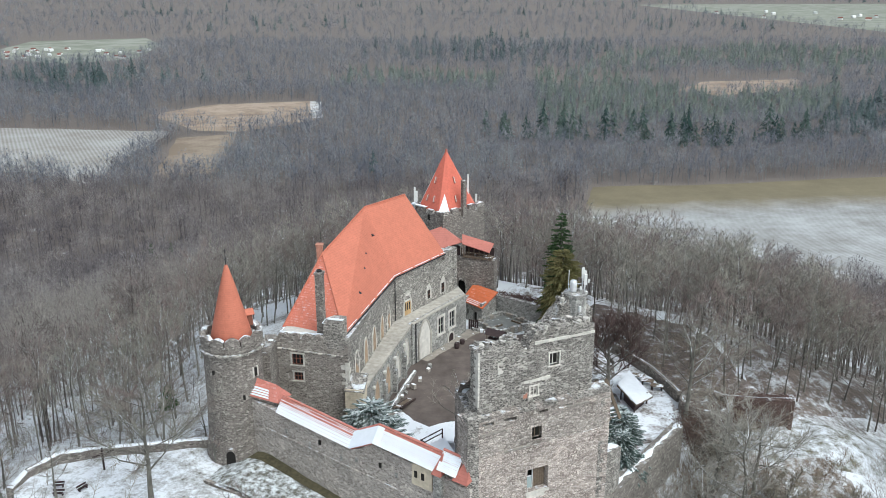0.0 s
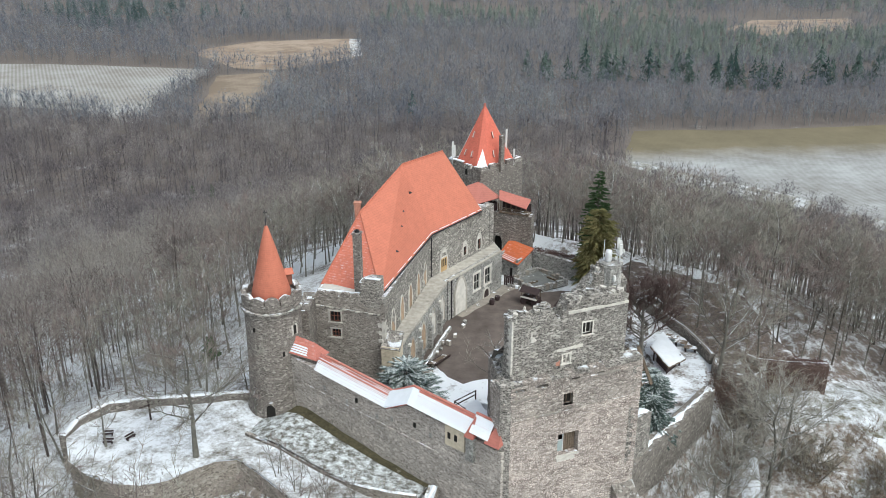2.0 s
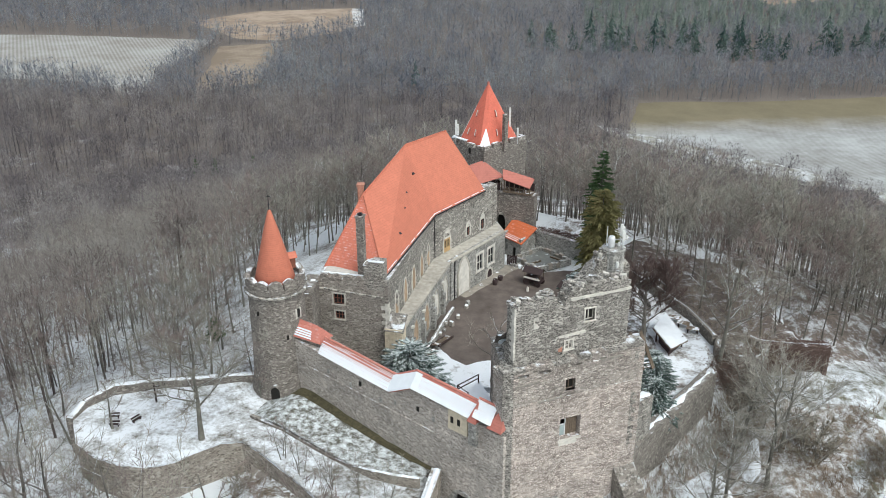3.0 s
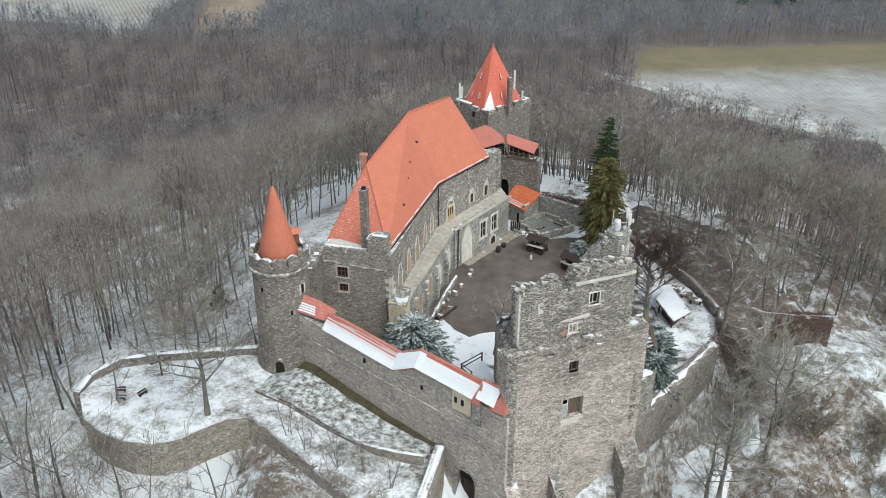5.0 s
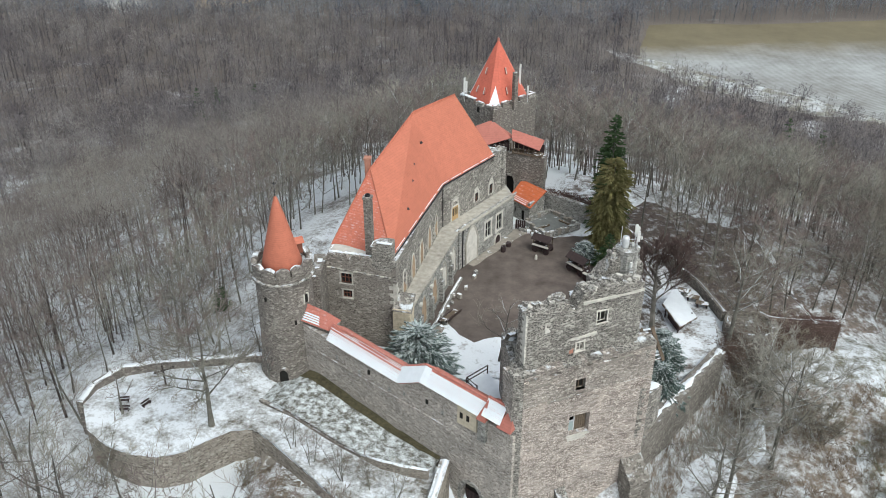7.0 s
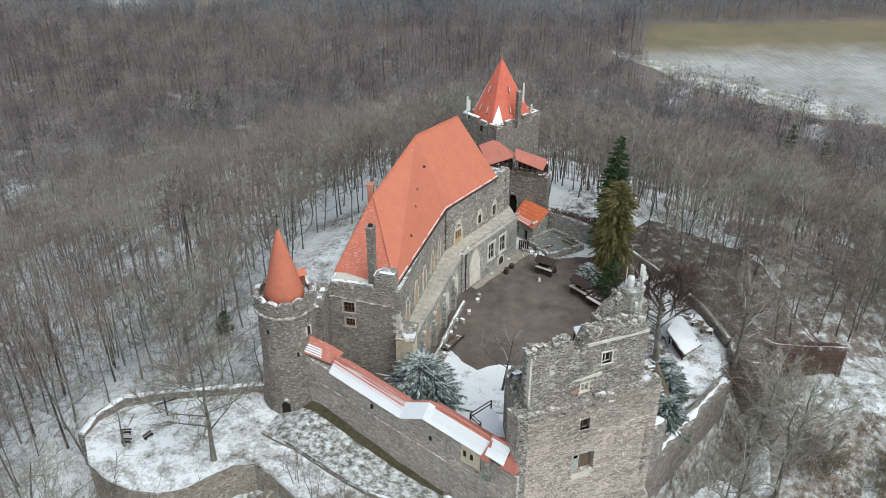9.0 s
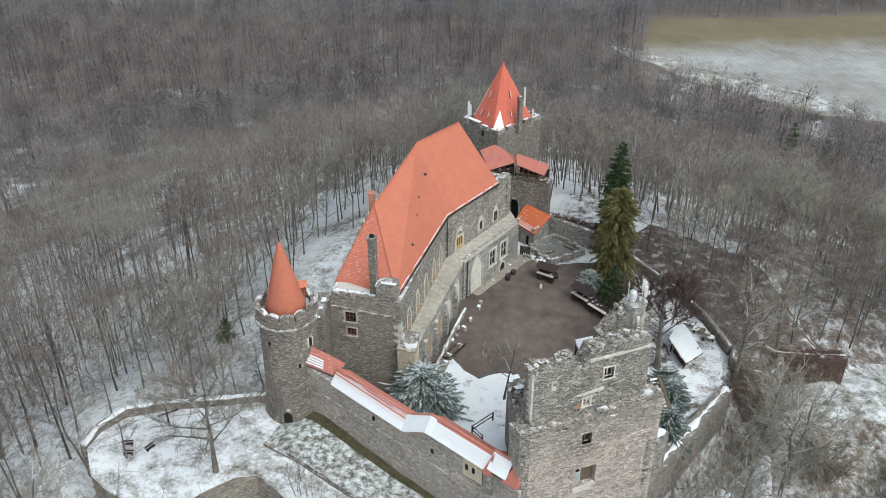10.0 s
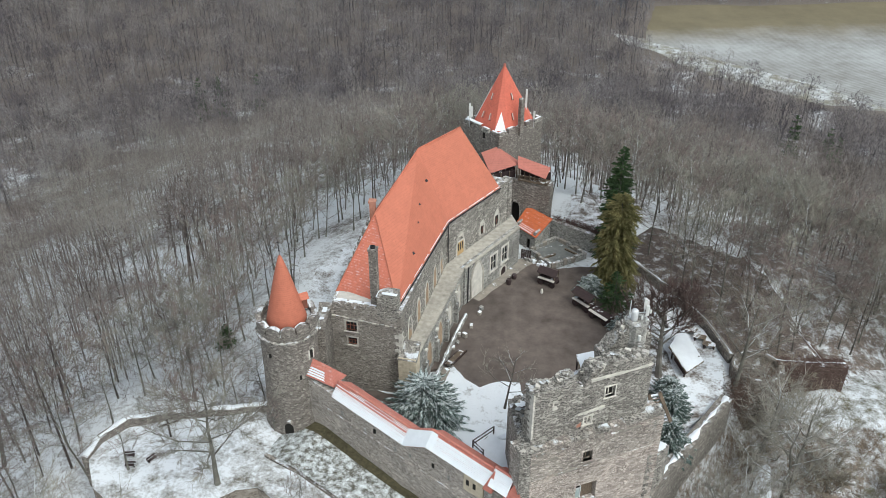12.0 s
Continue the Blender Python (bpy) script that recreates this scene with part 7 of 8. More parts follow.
# ---- trees ----
def branchy(seed, h, limbs=14, subs=5, twigs=6, low=0.4, spread=0.42, trunk_r=0.2, up=0.9, detail=True, stems=1, fine=0.02):
    """A bare broad-leaved tree as two Shapes: trunk with limbs, and crown of branchlets."""
    r = random.Random(seed)
    wood, crown, SNOWY = Shape(), Shape(), Shape()

    def sliver(p, d, w):
        sd = Vector((-d.y, d.x, 0.3 * d.z + 0.01)).normalized() * w
        crown.poly([p - sd, p + sd, p + d])

    for st in range(stems):
        lean = Vector((r.gauss(0, 0.05), r.gauss(0, 0.05), 0)) * (1 if stems == 1 else 4)
        o = Vector((r.gauss(0, 0.3), r.gauss(0, 0.3), 0)) if stems > 1 else Vector((0, 0, 0))
        pts, n = [], 5
        for i in range(n + 1):
            t = i / n
            pts.append(o + Vector((lean.x * h * t + r.gauss(0, 0.012) * h * t, lean.y * h * t + r.gauss(0, 0.012) * h * t, h * 0.92 * t - 0.3)))
        rad = [trunk_r * (1.25 if i == 0 else 1 - 0.85 * i / n) for i in range(n + 1)]
        wood.tube(pts, rad, 6 if detail else 4, False)
        for k in range(limbs):
            t = low + (0.98 - low) * (k + r.random()) / limbs
            i = min(int(t * n), n - 1)
            b = pts[i].lerp(pts[i + 1], t * n - i)
            az = k * 2.4 + r.gauss(0, 0.5)
            ln = h * spread * (1.1 - 0.65 * (t - low) / (1 - low)) * r.uniform(0.7, 1.15)
            rise = up * r.uniform(0.75, 1.25)
            d = Vector((math.cos(az), math.sin(az), rise)).normalized()
            d2 = Vector((d.x * 0.8 + r.gauss(0, 0.25), d.y * 0.8 + r.gauss(0, 0.25), d.z + r.uniform(-0.15, 0.35))).normalized()
            m = b + d * ln * 0.5
            e = m + d2 * ln * 0.5
            r0 = trunk_r * (1 - t * 0.8) * 0.42 + 0.012
            wood.tube([b, m, e], [r0, r0 * 0.6, r0 * 0.2], 4 if detail else 3, False)
            if detail and k % 3 != 1:
                for p_, q_, w_ in ((b, m, r0 * 0.75), (m, e, r0 * 0.5)):
                    sd = Vector((-(q_ - p_).y, (q_ - p_).x, 0)).normalized() * max(0.012, w_ * 0.6)
                    u_ = Vector((0, 0, w_ * 0.75 + 0.012))
                    SNOWY.poly([p_ - sd + u_, p_ + sd + u_, q_ + sd * 0.4 + u_, q_ - sd * 0.4 + u_])
            for j in range(subs):
                q = 0.3 + 0.7 * (j + r.random()) / subs
                p = b.lerp(m, q * 2) if q < 0.5 else m.lerp(e, q * 2 - 1)
                sd = Vector((d2.x + r.gauss(0, 0.75), d2.y + r.gauss(0, 0.75), d2.z + r.uniform(-0.3, 0.6))).normalized()
                sl = ln * r.uniform(0.25, 0.5)
                if detail:
                    crown.tube([p, p + sd * sl], [r0 * 0.32 + 0.008, 0.006], 3, False)
                else:
                    sliver(p, sd * sl, r0 * 0.35 + 0.01)
                for w in range(twigs):
                    tp = p + sd * sl * r.uniform(0.2, 1.0)
                    td = Vector((sd.x + r.gauss(0, 0.7), sd.y + r.gauss(0, 0.7), sd.z + r.uniform(-0.4, 0.6))).normalized()
                    sliver(tp, td * sl * r.uniform(0.4, 0.9), fine if detail else 0.03)
    return (wood, crown, SNOWY) if detail else (wood, crown)


def spruce_shapes(seed, h, wide, tiers=22, per=11, needles=9, droop=0.35, taper=0.8, fat=1.0, blade=1.0):
    r = random.Random(seed)
    wood, crown = Shape(), Shape()
    wood.tube([(0, 0, -0.3), (0, 0, h * 0.6), (0, 0, h * 0.98)], [h * 0.017, h * 0.011, 0.02], 6, False)
    for i in range(tiers):
        t = (i + 0.5 * r.random()) / tiers
        z = h * (0.06 + 0.93 * t)
        rad = wide * (1 - t) ** taper * r.uniform(0.8, 1.15) + 0.12
        for k in range(max(5, int(per * (1.15 - 0.6 * t)))):
            az = r.uniform(0, 6.283)
            ln = rad * r.uniform(0.65, 1.12)
            d = Vector((math.cos(az), math.sin(az), -droop * r.uniform(0.5, 1.3) * (1.2 - t)))
            p0 = Vector((0, 0, z))
            side = Vector((-math.sin(az), math.cos(az), 0))
            for j in range(needles):
                q = 0.2 + 0.8 * (j + r.random()) / needles
                p = p0 + d * ln * q + Vector((0, 0, 0.12 * ln * q * q))
                w = (ln * 0.3 * (1.15 - q) + 0.1) * blade
                e = p + d * ln * 0.25 * blade + side * r.choice((-1, 1)) * w + Vector((0, 0, r.uniform(-0.25, 0.05) * ln * 0.3))
                nn = (d.normalized() * 0.1 + side * r.gauss(0, 0.08) + Vector((0, 0, r.uniform(0.04, 0.12)))) * fat
                crown.poly([p - nn, p + nn, e])
    return wood, crown


def as_tree(name, shapes, bark, leaf, label, category="tree", group="", leaf_name="crown"):
    ob = tagged(new(name), label, category, group)
    BASE[ob.name] = (0, 0, 0)
    part("trunk", shapes[0], bark, ob)
    part(leaf_name, shapes[1], leaf, ob)
    if len(shapes) > 2 and category == "tree":
        tagged(part("limb_snow", shapes[2], MAT_SNOW, ob), "thin snow lying along the limbs", kind="stuff")
    return ob


def tri_arrays(*shapes):
    """Vertices and triangles of Shapes as arrays."""
    vs, ts, o = [], [], 0
    for sh_ in shapes:
        vs += sh_.v
        for f in sh_.f:
            for k in range(1, len(f) - 1):
                ts.append((o + f[0], o + f[k], o + f[k + 1]))
        o += len(sh_.v)
    return np.array(vs, np.float32), np.array(ts, np.int32)


def scatter(name, templates, places, material, label, category):
    """Many far plants joined in one mesh. places: x, y, z, size, turn."""
    V, T, K, o = [], [], [], 0
    for i, (x, y, z, s_, a) in enumerate(places):
        v, t = templates[i % len(templates)]
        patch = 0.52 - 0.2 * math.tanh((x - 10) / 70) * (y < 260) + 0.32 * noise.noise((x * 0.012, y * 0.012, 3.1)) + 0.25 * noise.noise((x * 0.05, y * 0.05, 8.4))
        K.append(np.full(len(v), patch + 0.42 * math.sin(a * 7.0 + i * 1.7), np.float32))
        c, sn = math.cos(a) * s_, math.sin(a) * s_
        V.append(np.stack([v[:, 0] * c - v[:, 1] * sn + x, v[:, 0] * sn + v[:, 1] * c + y, v[:, 2] * s_ + z], 1))
        T.append(t + o)
        o += len(v)
    me = fast_mesh(name, np.concatenate(V), np.concatenate(T), material)
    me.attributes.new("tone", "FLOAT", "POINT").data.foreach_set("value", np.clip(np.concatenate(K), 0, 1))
    return tagged(new(name, me), label, category, kind="stuff")


def in_any(x, y, polys, margin=0.0):
    res = np.zeros(np.shape(x), bool)
    for p in polys:
        res |= poly_dist(x, y, p) < margin
    return res


rng = np.random.default_rng(7)
NEAR_CLEAR = [CASTLE_WALLS, TERR,
              [(-31, 84), (-23, 84), (-20, 112), (-14, 126), (-19, 130), (-26, 116), (-30, 98)],
              [(34, 88), (43, 97), (52, 101), (62, 102), (60, 92), (52, 86), (46, 82)],
              [(14, 66), (24, 80), (28, 88), (34, 96), (46, 98), (56, 92), (52, 76), (40, 62), (24, 56)],
              [(-44, 60), (-4, 52), (20, 56), (16, 70), (-5, 68), (-24, 76), (-42, 72)]]
WOODS_OPEN = OPEN


def sample(x0, x1, y0, y1, spacing):
    nx_, ny_ = int((x1 - x0) / spacing), int((y1 - y0) / spacing)
    X, Y = np.meshgrid(np.arange(nx_), np.arange(ny_), indexing="ij")
    X = x0 + (X.ravel() + rng.uniform(0, 1, nx_ * ny_)) * spacing
    Y = y0 + (Y.ravel() + rng.uniform(0, 1, nx_ * ny_)) * spacing
    return X, Y


# woods on the castle hill: the nearest trees singly, the rest as one mass
X, Y = sample(-130, 150, 30, 250, 4.5)
keepm = ~in_any(X, Y, NEAR_CLEAR, 1.2) & ~in_any(X, Y, WOODS_OPEN, 0)
X, Y = X[keepm], Y[keepm]
D = poly_dist(X, Y, CASTLE + [])
keepm = ~((X < -38) & (Y < 80) & (rng.uniform(0, 1, len(X)) < 0.08)) & (D < 140) & ((Y > 60) | (np.abs(X) < 75)) & (np.abs(X - 5) < 0.62 * Y + 25)
X, Y, D = X[keepm], Y[keepm], D[keepm]
order = np.argsort(D)
X, Y, D = X[order], Y[order], D[order]
Z = height(X, Y)
protos = [as_tree("bare_tree", branchy(50 + k, 15 + k % 3, 14, 7, 9, 0.22 if k % 2 else 0.38, 0.36, 0.12, 0.72, fine=0.027), MAT_BARK_DARK if k % 3 == 0 else MAT_BARK, MAT_TWIG, "leafless grey forest tree on the castle hill", "tree", "trees on the castle hill") for k in range(8)]
NEARN = 230
rr_ = random.Random(77)
for i in range(NEARN):
    m = pose(float(X[i]), float(Y[i]), float(Z[i]) - 0.2, rr_.gauss(0, 2), rr_.gauss(0, 2), rr_.uniform(0, 360))
    src = protos[i % 8]
    sc = rr_.uniform(0.8, 1.12)
    if i < 8:
        src.matrix_basis = m
    else:
        copy_thing(src, m @ Matrix.Diagonal((sc, sc, sc, 1)))


def mound_tree(seed, h, wide, twigs, w, stem=0.16, long=(1.2, 2.6), low=-0.35, mid=0.66, wild=0.4):
    """A bare tree seen from afar: stem, rising limbs and a rounded, lumpy crown of fine twigs."""
    r = random.Random(seed)
    sh_ = Shape()
    lean = Vector((r.gauss(0, 0.04), r.gauss(0, 0.04), 0)) * h
    tip = lean + Vector((0, 0, h * 0.86))
    sh_.tube([(0, 0, -0.5), lean * 0.5 + Vector((0, 0, h * 0.5)), tip], [stem, stem * 0.7, stem * 0.2], 3, False)
    c = lean * 0.7 + Vector((0, 0, h * mid))
    rz = h * (1 - mid)
    for k in range(twigs):
        sn = r.uniform(low, 1.0)
        az = r.uniform(0, 6.283)
        cs = math.sqrt(max(0.0, 1 - sn * sn))
        o = Vector((cs * math.cos(az), cs * math.sin(az), sn))
        q = r.uniform(0.3, 1.0) ** 0.4 * 0.97 if k > 9 else 0.12
        lump = 1 + 0.2 * math.sin(3 * az + seed) + 0.14 * math.sin(5 * az + 2 * seed + 3 * sn)
        p = c + Vector((o.x * wide * lump, o.y * wide * lump, o.z * rz * (0.9 + 0.1 * lump))) * q
        d = (o * 0.6 + Vector((r.gauss(0, wild), r.gauss(0, wild), r.gauss(0.35, wild)))).normalized()
        d = d * (r.uniform(*long) if k > 9 else wide * 0.9)
        sd = Vector((-d.y + r.gauss(0, 0.2), d.x + r.gauss(0, 0.2), r.gauss(0, 0.6))).normalized() * w * r.uniform(0.7, 1.3)
        sh_.poly([p - sd, p + sd, p + d])
    return tri_arrays(sh_)


mid_t = [mound_tree(150 + k, 13.5 + 1.1 * (k % 5), 3.3 + 0.45 * (k % 4), 290, 0.04, 0.15, (0.7, 1.6), -0.4, 0.66, 0.55) for k in range(12)]
PL = [(float(X[i]), float(Y[i]), float(Z[i]) - 0.2, rr_.uniform(0.62, 1.25), rr_.uniform(0, 6.28)) for i in range(NEARN, len(X))]
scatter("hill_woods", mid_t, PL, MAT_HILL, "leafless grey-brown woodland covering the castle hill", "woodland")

# woods of the plain


def far_conifer(seed, wide, h=18.0):
    """A conifer seen from afar: drooping boughs of uneven length thinning to a soft top."""
    r = random.Random(seed)
    sh_ = Shape()
    for k in range(58):
        t = (k + r.random()) / 58
        z, rad = h * (0.12 + 0.82 * t), wide * (1 - t) ** 0.75 * r.uniform(0.6, 1.2)
        az = k * 2.4 + r.gauss(0, 0.4)
        d = Vector((math.cos(az), math.sin(az), 0))
        sd = Vector((-d.y, d.x, r.gauss(0, 0.3))) * (rad * 0.34 + 0.12)
        e = d * rad + Vector((0, 0, z - rad * r.uniform(0.1, 0.5)))
        sh_.poly([d * rad * 0.15 + Vector((0, 0, z + h * 0.05)), e - sd, e + sd])
    return tri_arrays(sh_)


lean_t = [mound_tree(500 + k, 13 + 1.2 * (k % 4), 3.9 + 0.4 * (k % 4), 54, 0.25, 0.13, (0.8, 1.6), -0.85, 0.6, 0.9) for k in range(14)]
young_t = [far_conifer(600 + k, 3.4 + 0.3 * (k % 3), 15) for k in range(8)]
fine_t = [mound_tree(400 + k, 14 + 1.2 * (k % 4), 3.4 + 0.4 * (k % 4), 180, 0.095, 0.17, (0.6, 1.4), -0.35, 0.68, 0.7) for k in range(12)]
CONIF = [[(30, 665), (90, 645), (180, 632), (300, 645), (300, 672), (180, 668), (90, 690), (34, 700)],
         [(-508, 989), (-396, 899), (-354, 989), (-430, 1184), (-528, 1250), (-581, 1170)],
         [(300, 640), (420, 700), (520, 860), (460, 900), (340, 780)]]
YOUNG = [[(79, 705), (146, 715), (249, 740), (350, 747), (458, 991), (284, 894), (263, 1048), (118, 1146)], [(371, 1262), (511, 1110), (716, 1576), (532, 1648)],
         [(150, 1100), (420, 1250), (700, 1250), (800, 1500), (300, 1500)], [(-150, 1000), (60, 960), (80, 1120), (-120, 1180)]]
bare_pl, mid_pl, con_pl, young_pl, row_pl = [], [], [], [], []
for y0, y1, sp, sc in ((120, 330, 5.3, 1.03), (330, 620, 6.1, 1.05), (620, 1000, 8.2, 1.12), (1000, 1700, 13.5, 1.3), (1700, 3200, 36, 1.6), (3200, 5200, 70, 2.2)):
    half = 0.62 * y1 + 40
    X, Y = sample(-half, half, y0, y1, sp)
    X, Y = X + rng.normal(0, sp * 0.33, len(X)), Y + rng.normal(0, sp * 0.33, len(X))
    ok = (np.abs(X) < 0.55 * Y + 30) & ~in_any(X, Y, OPEN, 2.0) & ~(in_any(X, Y, [F_EDGE], 24) & (X > 70 + 0.5 * np.maximum(Y - 436, 0))) & (poly_dist(X, Y, CASTLE) > 138)
    X, Y = X[ok], Y[ok]
    Z = height(X, Y)
    isc, isy = in_any(X, Y, CONIF), in_any(X, Y, YOUNG)
    gap = np.sin(X * 0.045 + 1.1 * np.sin(Y * 0.021)) * np.cos(Y * 0.033 + np.sin(X * 0.03)) > (0.9 if y1 < 700 else 0.96)
    for i in range(len(X)):
        if gap[i] and y1 < 1000 and not isc[i]:
            continue
        rec = (float(X[i]), float(Y[i]), float(Z[i]), sc * rr_.uniform(0.65, 1.25), rr_.uniform(0, 6.28))
        u = rr_.random()
        if isc[i] and u < 0.42 + 0.3 * math.sin(X[i] * 0.06) * math.cos(Y[i] * 0.09):
            (row_pl if rec[0] < 320 and rec[0] > 0 and rec[1] < 720 else con_pl).append(rec)
        elif isy[i] and u < 0.72:
            young_pl.append((rec[0], rec[1], rec[2], rec[3] * 0.75, rec[4]))
        elif u < 0.0004 or (y0 > 900 and u < 0.22 * max(0.0, math.sin(X[i] * 0.006 + 1) * math.cos(Y[i] * 0.004))):
            con_pl.append(rec)
        else:
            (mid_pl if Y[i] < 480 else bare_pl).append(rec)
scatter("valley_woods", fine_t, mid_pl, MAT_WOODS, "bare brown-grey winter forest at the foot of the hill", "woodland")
scatter("plain_woods", lean_t, bare_pl, MAT_PLAIN_HAZED, "bare winter forest over the plain, blue haze painted into its colour", "woodland")
scatter("conifer_row", [far_conifer(640 + k, 5.0 + 0.4 * (k % 3), 22) for k in range(6)], [(x, y, z, s_ * rr_.uniform(0.6, 1.1), a) for x, y, z, s_, a in row_pl], MAT_NEEDLE_ROW, "row of dark green conifers at the wood edge", "woodland")
scatter("conifer_woods", young_t, con_pl, MAT_NEEDLE_FAR, "conifers in the distant forest, paled with haze in their colour", "woodland")
scatter("young_conifers", young_t, young_pl, MAT_NEEDLE_PALE, "grey-green young conifer stand in the forest, lightened in colour for haze", "woodland")

# bare shrubs and small trees along the ditch beside the field
hedge_t = [mound_tree(700 + k, 6.5, 2.2, 90, 0.07, 0.1, (0.8, 1.8), -0.6, 0.55) for k in range(5)]
ditch, hedge_pl = F_EDGE[8:14], []
for p, q in zip(ditch, ditch[1:]):
    for _ in range(7):
        t = rr_.random()
        hedge_pl.append((p[0] + (q[0] - p[0]) * t + rr_.gauss(0, 1.5), p[1] + (q[1] - p[1]) * t + rr_.gauss(0, 1.5), PLAIN + 0.5, rr_.uniform(0.25, 0.8), rr_.uniform(0, 6.28)))
for k in range(9):
    hedge_pl.append((lerp((80, 436, 0), (190, 335, 0), k / 8).x + rr_.gauss(0, 2), lerp((80, 436, 0), (190, 335, 0), k / 8).y + rr_.gauss(0, 2), PLAIN, rr_.uniform(0.5, 1.1), k))
for k in range(26):
    hedge_pl.append((-219 + 7 * rr_.random(), 545 + 5.4 * k, PLAIN, rr_.uniform(0.7, 1.7), k * 1.3))
scatter("hedge", hedge_t, hedge_pl, MAT_WOODS, "bare shrubs and small trees along the field edges", "hedge")
for x, y, h in ((93.8, 262, 21), (100.4, 251, 20), (106, 256, 17), (-115, 316, 19), (-108.6, 320, 18), (-95, 327, 17), (-36, 99, 3.8)):
    fir = as_tree("spruce", spruce_shapes(int(x), h, h * (0.2 if h > 6 else 0.42), 18, 10, 8, 0.35, 0.7, 2.6 if h > 6 else 1.0), MAT_BARK_DARK, MAT_NEEDLE, "dark green conifer among the bare trees", "tree", "conifers among the bare trees")
    fir.matrix_basis = pose(x, y, float(height(x, y)) - 0.2)

# trees within the walls and close by
tall = as_tree("spruce", spruce_shapes(1, 21, 3.1, 42, 22, 20, 0.55, 0.5, 0.9, 0.7), MAT_BARK_DARK, MAT_NEEDLE, "tall dark green spruce beyond the courtyard wall", "tree")
tall.matrix_basis = pose(17.7, 122, -2.4)
olive = as_tree("spruce", spruce_shapes(2, 15.5, 3.3, 46, 26, 24, 0.95, 0.24, 0.85, 0.65), MAT_BARK_DARK, MAT_NEEDLE_OLIVE, "olive-green spruce hung with cones beside the courtyard", "tree")
olive.matrix_basis = pose(16.9, 113.5, -0.2)
low_s = as_tree("spruce", spruce_shapes(3, 6.5, 3.0, 14, 12, 9), MAT_BARK_DARK, MAT_NEEDLE, "dark green low spruce behind the carts", "tree")
low_s.matrix_basis = pose(16.4, 107.6, 0.2)


def frosted_spruce(at, h, wide, seed, label, snow=2):
    w, c = spruce_shapes(seed, h, wide, 18, 26, 56, 0.4, 0.5, 0.55, 0.4)
    ob = as_tree("spruce", (w, c), MAT_BARK_DARK, MAT_NEEDLE_FROST, label, "tree")
    up = Shape()
    for i, f in enumerate(c.f):
        if i % 5 < snow:
            up.poly([tuple(np.array(c.v[j]) + (0, 0, 0.07)) for j in f])
    part("snow_on_needles", up, MAT_NEEDLE_SNOW, ob, "snow lying on the needles")
    ob.matrix_basis = pose(*at)
    return ob


frosted_spruce((-8.0, 83.2, 0.3), 7.2, 5.6, 11, "broad spruce with snow on its branches in the courtyard", 3)
frosted_spruce((13.6, 111.2, 0.2), 3.0, 2.4, 12, "low snow-dusted conifer beside the carts")
frosted_spruce((19.4, 81.0, 0.3), 4.6, 2.9, 13, "small snow-dusted conifer beside the keep", 1)
frosted_spruce((20.6, 86.2, 0.3), 4.2, 2.8, 15, "small snow-dusted conifer in the east yard", 1)
frosted_spruce((21.0, 89.6, 0.3), 3.0, 2.4, 16, "low dark conifer shrub in the east yard", 1)
frosted_spruce((17.2, 102.0, 0.3), 3.4, 2.2, 14, "small snow-dusted conifer at the edge of the yard")
big = as_tree("terrace_tree", branchy(21, 13.5, 17, 11, 20, 0.3, 0.5, 0.29, 0.6, fine=0.024), MAT_BARK, MAT_TWIG, "large bare grey tree on the snowy terrace", "tree")
big.matrix_basis = pose(-28.5, 70.8, 2.3, 0, 0, 40)
for x, y, h, sd in ((-38.5, 72.2, 6.5, 22), (-24.5, 79.5, 4.5, 24), (1.3, 86.4, 9.5, 23), (-26.5, 83.5, 9, 25), (-29.5, 82.5, 10, 26)):
    t = as_tree("bare_tree", branchy(sd, h, 9, 5, 6, 0.3, 0.42, 0.13 if x < 0 else 0.16, 0.6), MAT_BARK_DARK if x > -20 else MAT_BARK, MAT_TWIG, "slender bare tree inside the castle grounds", "tree", "bare trees in the grounds")
    t.matrix_basis = pose(x, y, terrace_z(x, y) if y < 82 and x < -10 else 0.2)
snag = as_tree("old_tree", branchy(41, 12, 22, 13, 24, 0.4, 0.55, 0.42, 0.6, fine=0.03), MAT_BARK_DARK, wood_far("reddish_twigs", (0.14, 0.095, 0.085), (0.2, 0.15, 0.135)), "old spreading tree with reddish twigs in the east yard", "tree")
snag_at = pose(20.4, 93.2, 0.2, -22, 3, 0)
# a thick limb bent round in a hoop, with snow along it
hoop = [Vector((21.3, 96.6, 5.6))] + [Vector((22.1 - 1.7 * math.cos(0.5 * k - 0.9), 99.6 + 0.5 * math.sin(0.5 * k), 6.4 + 1.45 * math.sin(0.5 * k - 0.9))) for k in range(11)]
hoop = [snag_at.inverted() @ p for p in hoop]
s = Shape()
s.tube(hoop, [0.22] * 6 + [0.2, 0.18, 0.16, 0.13, 0.1, 0.06], 6)
limb = part("bent_limb", s, MAT_BARK_DARK, snag)
s = Shape()
s.tube([p + Vector((0, 0.06, 0.14)) for p in hoop[3:10]], [0.12, 0.22, 0.25, 0.25, 0.23, 0.18, 0.08], 5)
part("limb_snow", s, MAT_SNOW, limb)
snag.matrix_basis = snag_at
t = as_tree("old_tree", branchy(42, 14, 14, 8, 14, 0.35, 0.45, 0.3, 0.7), MAT_BARK, MAT_TWIG, "bare tree beside the bastion", "tree")
t.matrix_basis = pose(29.5, 92.0, 0.0, 0, 3, 20)
